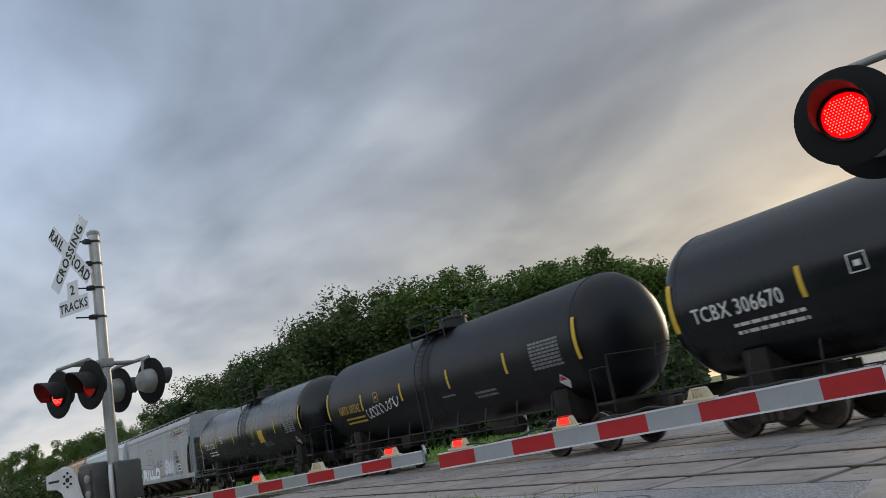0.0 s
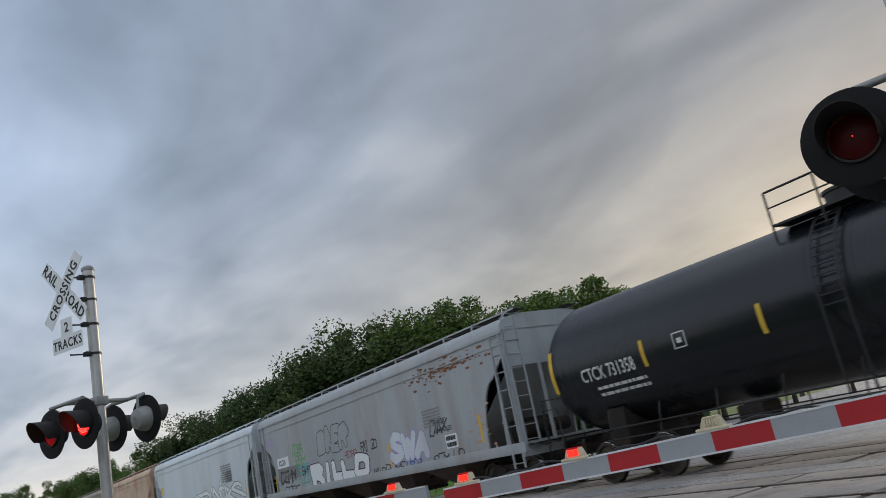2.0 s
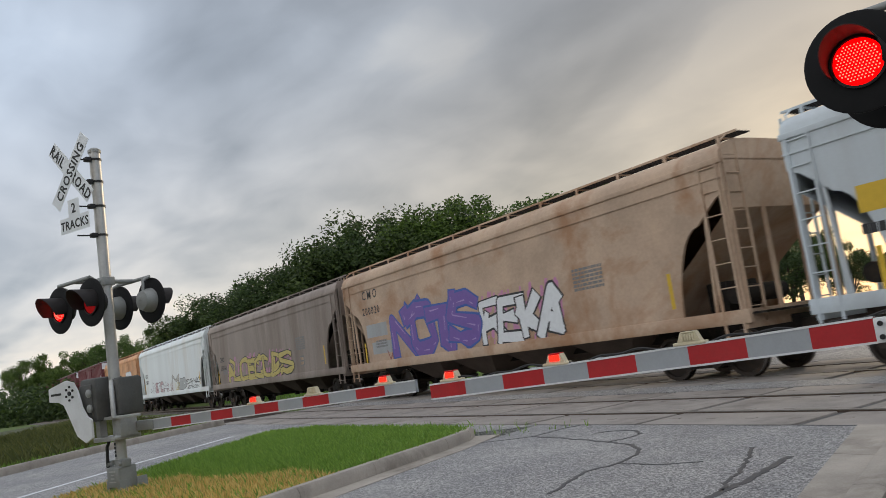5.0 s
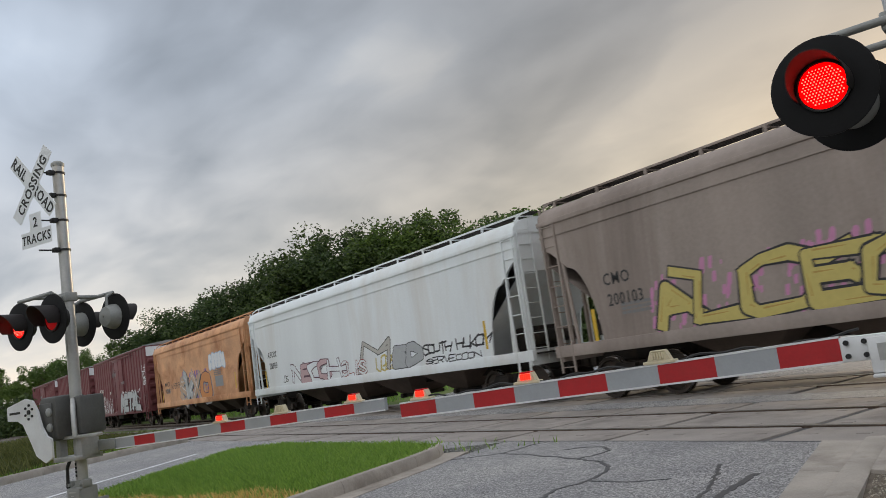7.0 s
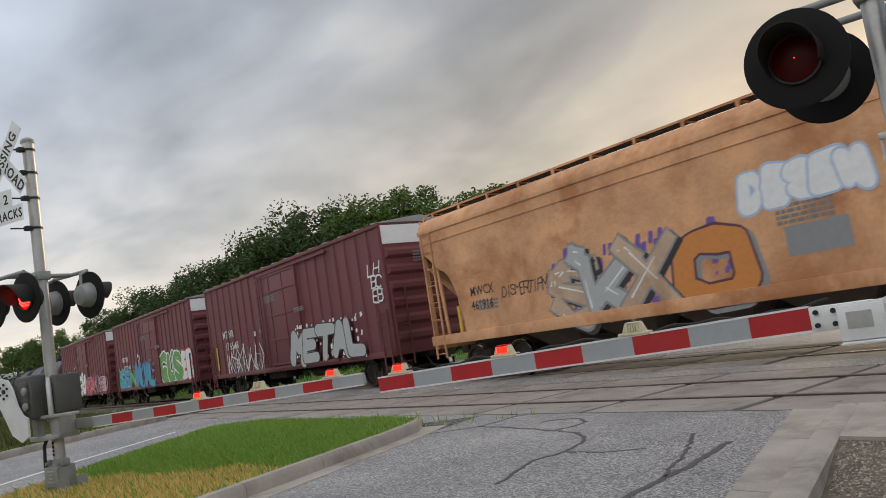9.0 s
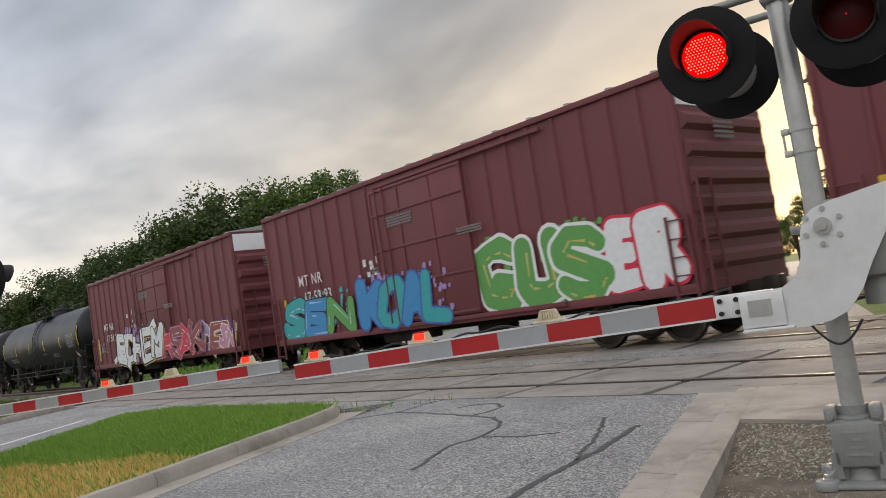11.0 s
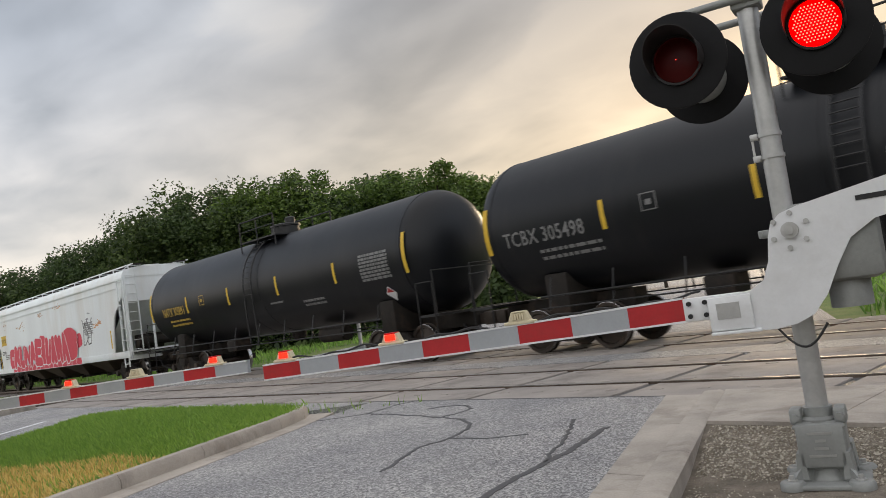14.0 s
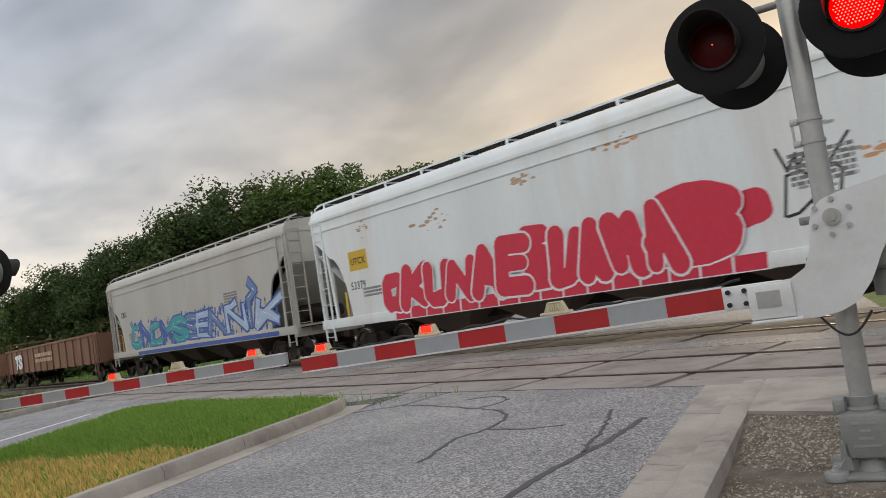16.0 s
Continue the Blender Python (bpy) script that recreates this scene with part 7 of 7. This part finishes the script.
# ---------------------------------------------------------------- trees, poles, distance
def tree_thing(seed, height, spread, leaf, count, leaf_size, name="tree", label="leafy broad green tree"):
    rnd = random.Random(seed)
    root = thing(name, label, "tree", "tree line beyond the tracks")
    wood = Shape()
    trunk_h = height * rnd.uniform(0.28, 0.36)
    wood.tube((0, 0, -0.3), (rnd.gauss(0, 0.1), rnd.gauss(0, 0.1), trunk_h), height * 0.028, 10, height * 0.018)
    ends = []
    for i in range(9):
        a = 2 * math.pi * i / 9 + rnd.uniform(-0.3, 0.3)
        e = Vector((math.cos(a) * spread * rnd.uniform(0.3, 0.75), math.sin(a) * spread * rnd.uniform(0.3, 0.75), height * rnd.uniform(0.48, 0.85)))
        mid = Vector((e.x * 0.4, e.y * 0.4, trunk_h + (e.z - trunk_h) * 0.55))
        wood.tube((0, 0, trunk_h * 0.92), mid, height * 0.012, 7, height * 0.008)
        wood.tube(mid, e, height * 0.008, 6, height * 0.003)
        ends.append(e)
    wood.tube((0, 0, trunk_h), (0, 0, height * 0.85), height * 0.014, 7, height * 0.004)
    ends.append(Vector((0, 0, height * 0.86)))
    part("trunk", wood, "bark", root, "brown trunk and limbs")
    clumps = []
    for e in ends:
        for _ in range(5):
            clumps.append((e + Vector((rnd.gauss(0, spread * 0.17), rnd.gauss(0, spread * 0.17), rnd.gauss(0, height * 0.055))), spread * rnd.uniform(0.13, 0.30)))
    for _ in range(10):
        a, r = rnd.uniform(0, 6.28), spread * rnd.uniform(0.4, 0.9)
        clumps.append((Vector((math.cos(a) * r, math.sin(a) * r, height * rnd.uniform(0.30, 0.6))), spread * rnd.uniform(0.14, 0.26)))
    s = Shape()
    for i in range(count):
        cpt, r = clumps[i % len(clumps)]
        d = Vector((rnd.gauss(0, 1), rnd.gauss(0, 1), rnd.gauss(0, 0.8)))
        d.normalize()
        p = cpt + d * r * rnd.uniform(0.55, 1.08)
        u = Vector((rnd.gauss(0, 1), rnd.gauss(0, 1), rnd.gauss(0, 0.6))).normalized()
        v = u.cross(Vector((rnd.gauss(0, 1), rnd.gauss(0, 1), rnd.gauss(0, 1)))).normalized()
        q = leaf_size * rnd.uniform(0.6, 1.35)
        k = len(s.v)
        s.v += [tuple(p - u * q), tuple(p + v * q * 0.55), tuple(p + u * q), tuple(p - v * q * 0.5)]
        s.f += [(k, k + 1, k + 2, k + 3)]
    part("crown", s, leaf, root, "uneven leafy crown", False)
    return root


TREES = [tree_thing(201, 12.0, 5.2, "leaf_dark", 18000, 0.138), tree_thing(202, 12.0, 4.6, "leaf_mid", 18000, 0.134),
         tree_thing(203, 12.0, 5.6, "leaf_dark", 18000, 0.145), tree_thing(204, 12.0, 4.4, "leaf_mid", 17000, 0.145), tree_thing(205, 12.0, 5.0, "leaf_olive", 15000, 0.142)]
SPOTS = [  # azimuth from the y axis to the left, distance, height, kind
    (40.5, 58, 9.3, 3), (43.0, 60, 11.2, 1), (45.8, 58, 12.2, 3), (48.6, 60, 12.0, 3), (51.3, 61, 11.6, 0), (53.9, 62, 12.6, 1), (56.2, 60, 13.0, 1), (58.4, 62, 12.6, 0),
    (60.6, 63, 12.4, 2), (62.7, 64, 12.6, 0), (64.6, 66, 12.6, 2), (66.6, 68, 11.9, 0), (68.4, 70, 11.4, 2), (70.2, 72, 10.6, 0), (71.9, 76, 10.1, 2), (73.5, 80, 9.9, 0), (75.1, 84, 9.6, 2),
    (76.6, 92, 8.3, 1), (78.2, 98, 8.8, 3), (79.8, 104, 8.8, 1), (81.4, 112, 8.6, 3), (83.0, 118, 8.4, 1), (84.6, 125, 9.0, 3), (86.0, 132, 8.6, 1),
    (47.2, 72, 12.6, 0), (50.0, 74, 13.0, 2), (55.0, 76, 13.6, 2), (59.5, 77, 13.6, 0), (63.6, 80, 13.6, 2), (67.5, 84, 12.6, 0), (44.4, 70, 11.6, 2), (72.7, 92, 10.8, 2),
    (41.8, 62, 10.6, 1), (44.2, 62, 11.6, 1), (47.0, 62, 12.2, 1), (39.0, 60, 8.6, 1), (90.0, 38, 3.6, 4), (92.5, 38, 4.4, 4), (95.0, 36, 4.8, 4),
    (21.8, 52, 5.2, 4), (19.2, 50, 6.3, 4), (16.8, 48, 7.0, 3), (14.0, 46, 7.5, 4), (24.5, 60, 4.6, 1), (28.0, 66, 5.0, 0), (31.0, 70, 5.4, 2), (34.5, 72, 6.4, 0), (37.5, 66, 7.6, 2), (10.5, 46, 8.0, 1)]
rt = random.Random(77)
for n, (az, dist, high, kind) in enumerate(SPOTS):
    a, sc = radians(az), high / (12.3 if az < 47 else 11.9 if az < 61 else 11.8)
    m = Matrix.Translation((-math.sin(a) * dist, math.cos(a) * dist, -0.14)) @ pose(0, 0, 0, 0, 0, rt.uniform(0, 360))
    src = TREES[kind]
    ob = copy_thing(src, m)
    w = sc * rt.uniform(0.92, 1.15) * (1.25 if high < 7 else 1.0)
    ob.scale = (w, w, sc)
for src in TREES:   # the patterns themselves stand far off in the same wood
    i = TREES.index(src)
    src.matrix_basis = Matrix.Translation((-62 - 11 * i, 92 + 4 * i, -0.14))


def undergrowth():
    """The dark thicket under the tree line."""
    rnd, s = random.Random(31), Shape()
    for i in range(42000):
        az = radians(rnd.uniform(40, 88))
        d = rnd.uniform(52, 66) + max(0, math.degrees(az) - 66) * 2.6
        p = Vector((-math.sin(az) * d, math.cos(az) * d, rnd.uniform(-0.1, 4.6) * rnd.uniform(0.4, 1.0)))
        u = Vector((rnd.gauss(0, 1), rnd.gauss(0, 1), rnd.gauss(0, 0.7))).normalized()
        v = u.cross(Vector((rnd.gauss(0, 1), rnd.gauss(0, 1), rnd.gauss(0, 1)))).normalized()
        q = rnd.uniform(0.16, 0.36)
        k = len(s.v)
        s.v += [tuple(p - u * q), tuple(p + v * q * 0.6), tuple(p + u * q), tuple(p - v * q * 0.6)]
        s.f += [(k, k + 1, k + 2, k + 3)]
    tagged(part("undergrowth", s, "leaf_dark", None, "", False), "dense dark thicket under the tree line", "undergrowth", "", "stuff")


undergrowth()


def dark_ring_behind():
    """Unseen ring closing the place behind the viewer, added to darken reflections and fill."""
    s, k = Shape(), 40
    rnd = random.Random(8)
    edge = [(radians(118 + 214 * i / k), rnd.uniform(8.0, 10.5)) for i in range(k + 1)]
    for (a, h), (b, g) in zip(edge, edge[1:]):
        for r0, r1 in ((34.0, 36.5),):
            pts = [(-math.sin(a) * r0, math.cos(a) * r0), (-math.sin(b) * r0, math.cos(b) * r0), (-math.sin(b) * r1, math.cos(b) * r1), (-math.sin(a) * r1, math.cos(a) * r1)]
            s.add([(*p, -0.3) for p in pts] + [(*p, z) for p, z in zip(pts, (h, g, g + 0.6, h + 0.6))], [(0, 1, 5, 4), (1, 2, 6, 5), (2, 3, 7, 6), (3, 0, 4, 7), (4, 5, 6, 7)])
    structure("backdrop_woods", s, "weed_ground", "dark edge of woods behind the road", False)


dark_ring_behind()


def utility_pole():
    root = thing("utility_pole", "leaning wooden utility pole with thin wires", "utility pole", m=pose(-15.3, 42.0, -0.14, 0, -5, 0))
    part("pole", Shape().tube((0, 0, -0.3), (0, 0, 11.0), 0.17, 12, 0.11), "pole_wood", root, "weathered wooden pole")
    part("crossarm", Shape().box((-1.2, -0.06, 10.2), (1.2, 0.06, 10.35), None, 0.01), "pole_wood", root)
    w = Shape()
    for x0, zz in ((-1.1, 10.4), (1.1, 10.4), (0.1, 8.2)):
        pts = [(x0 + 60 * i / 20, 10.0 * i / 20, zz - 3.2 * math.sin(math.pi * i / 20)) for i in range(21)]
        w.path(pts, 0.018, 5)
    part("wires", w, "wire", root, "sagging black wires")


utility_pole()


# ---------------------------------------------------------------- movement
# seconds at which the first lamp of each pair lights up and goes dark, in turn
BEATS = [0.35, 0.85, 1.45, 2.05, 2.65, 3.25, 3.85, 4.45, 5.05, 5.65, 6.25, 6.85, 7.45, 8.05, 8.65, 9.25, 9.85, 10.45, 11.05, 11.65, 12.32, 12.88, 13.45, 14.05, 14.65, 15.15, 15.75]


def motions():
    # the half turns stand in for the lamps switching on and off
    for lens, second in FLASHERS:
        rows, angle = [(0.0, 180.0 * second)], 180.0 * second
        for t in BEATS:
            rows += [(t - 0.05 + k / 30, angle + 60 * k) for k in range(4)]
            angle += 180.0
        rows.append((16.0, angle))
        walk(lens, [(t, pose(0, 0, 0.014, 0, a, 0)) for t, a in rows])
    for car, at in TRAIN:
        walk(car, [(t, pose(at + train_run(t), TRACK_FAR, 0.012)) for t in range(0, 17)])


motions()
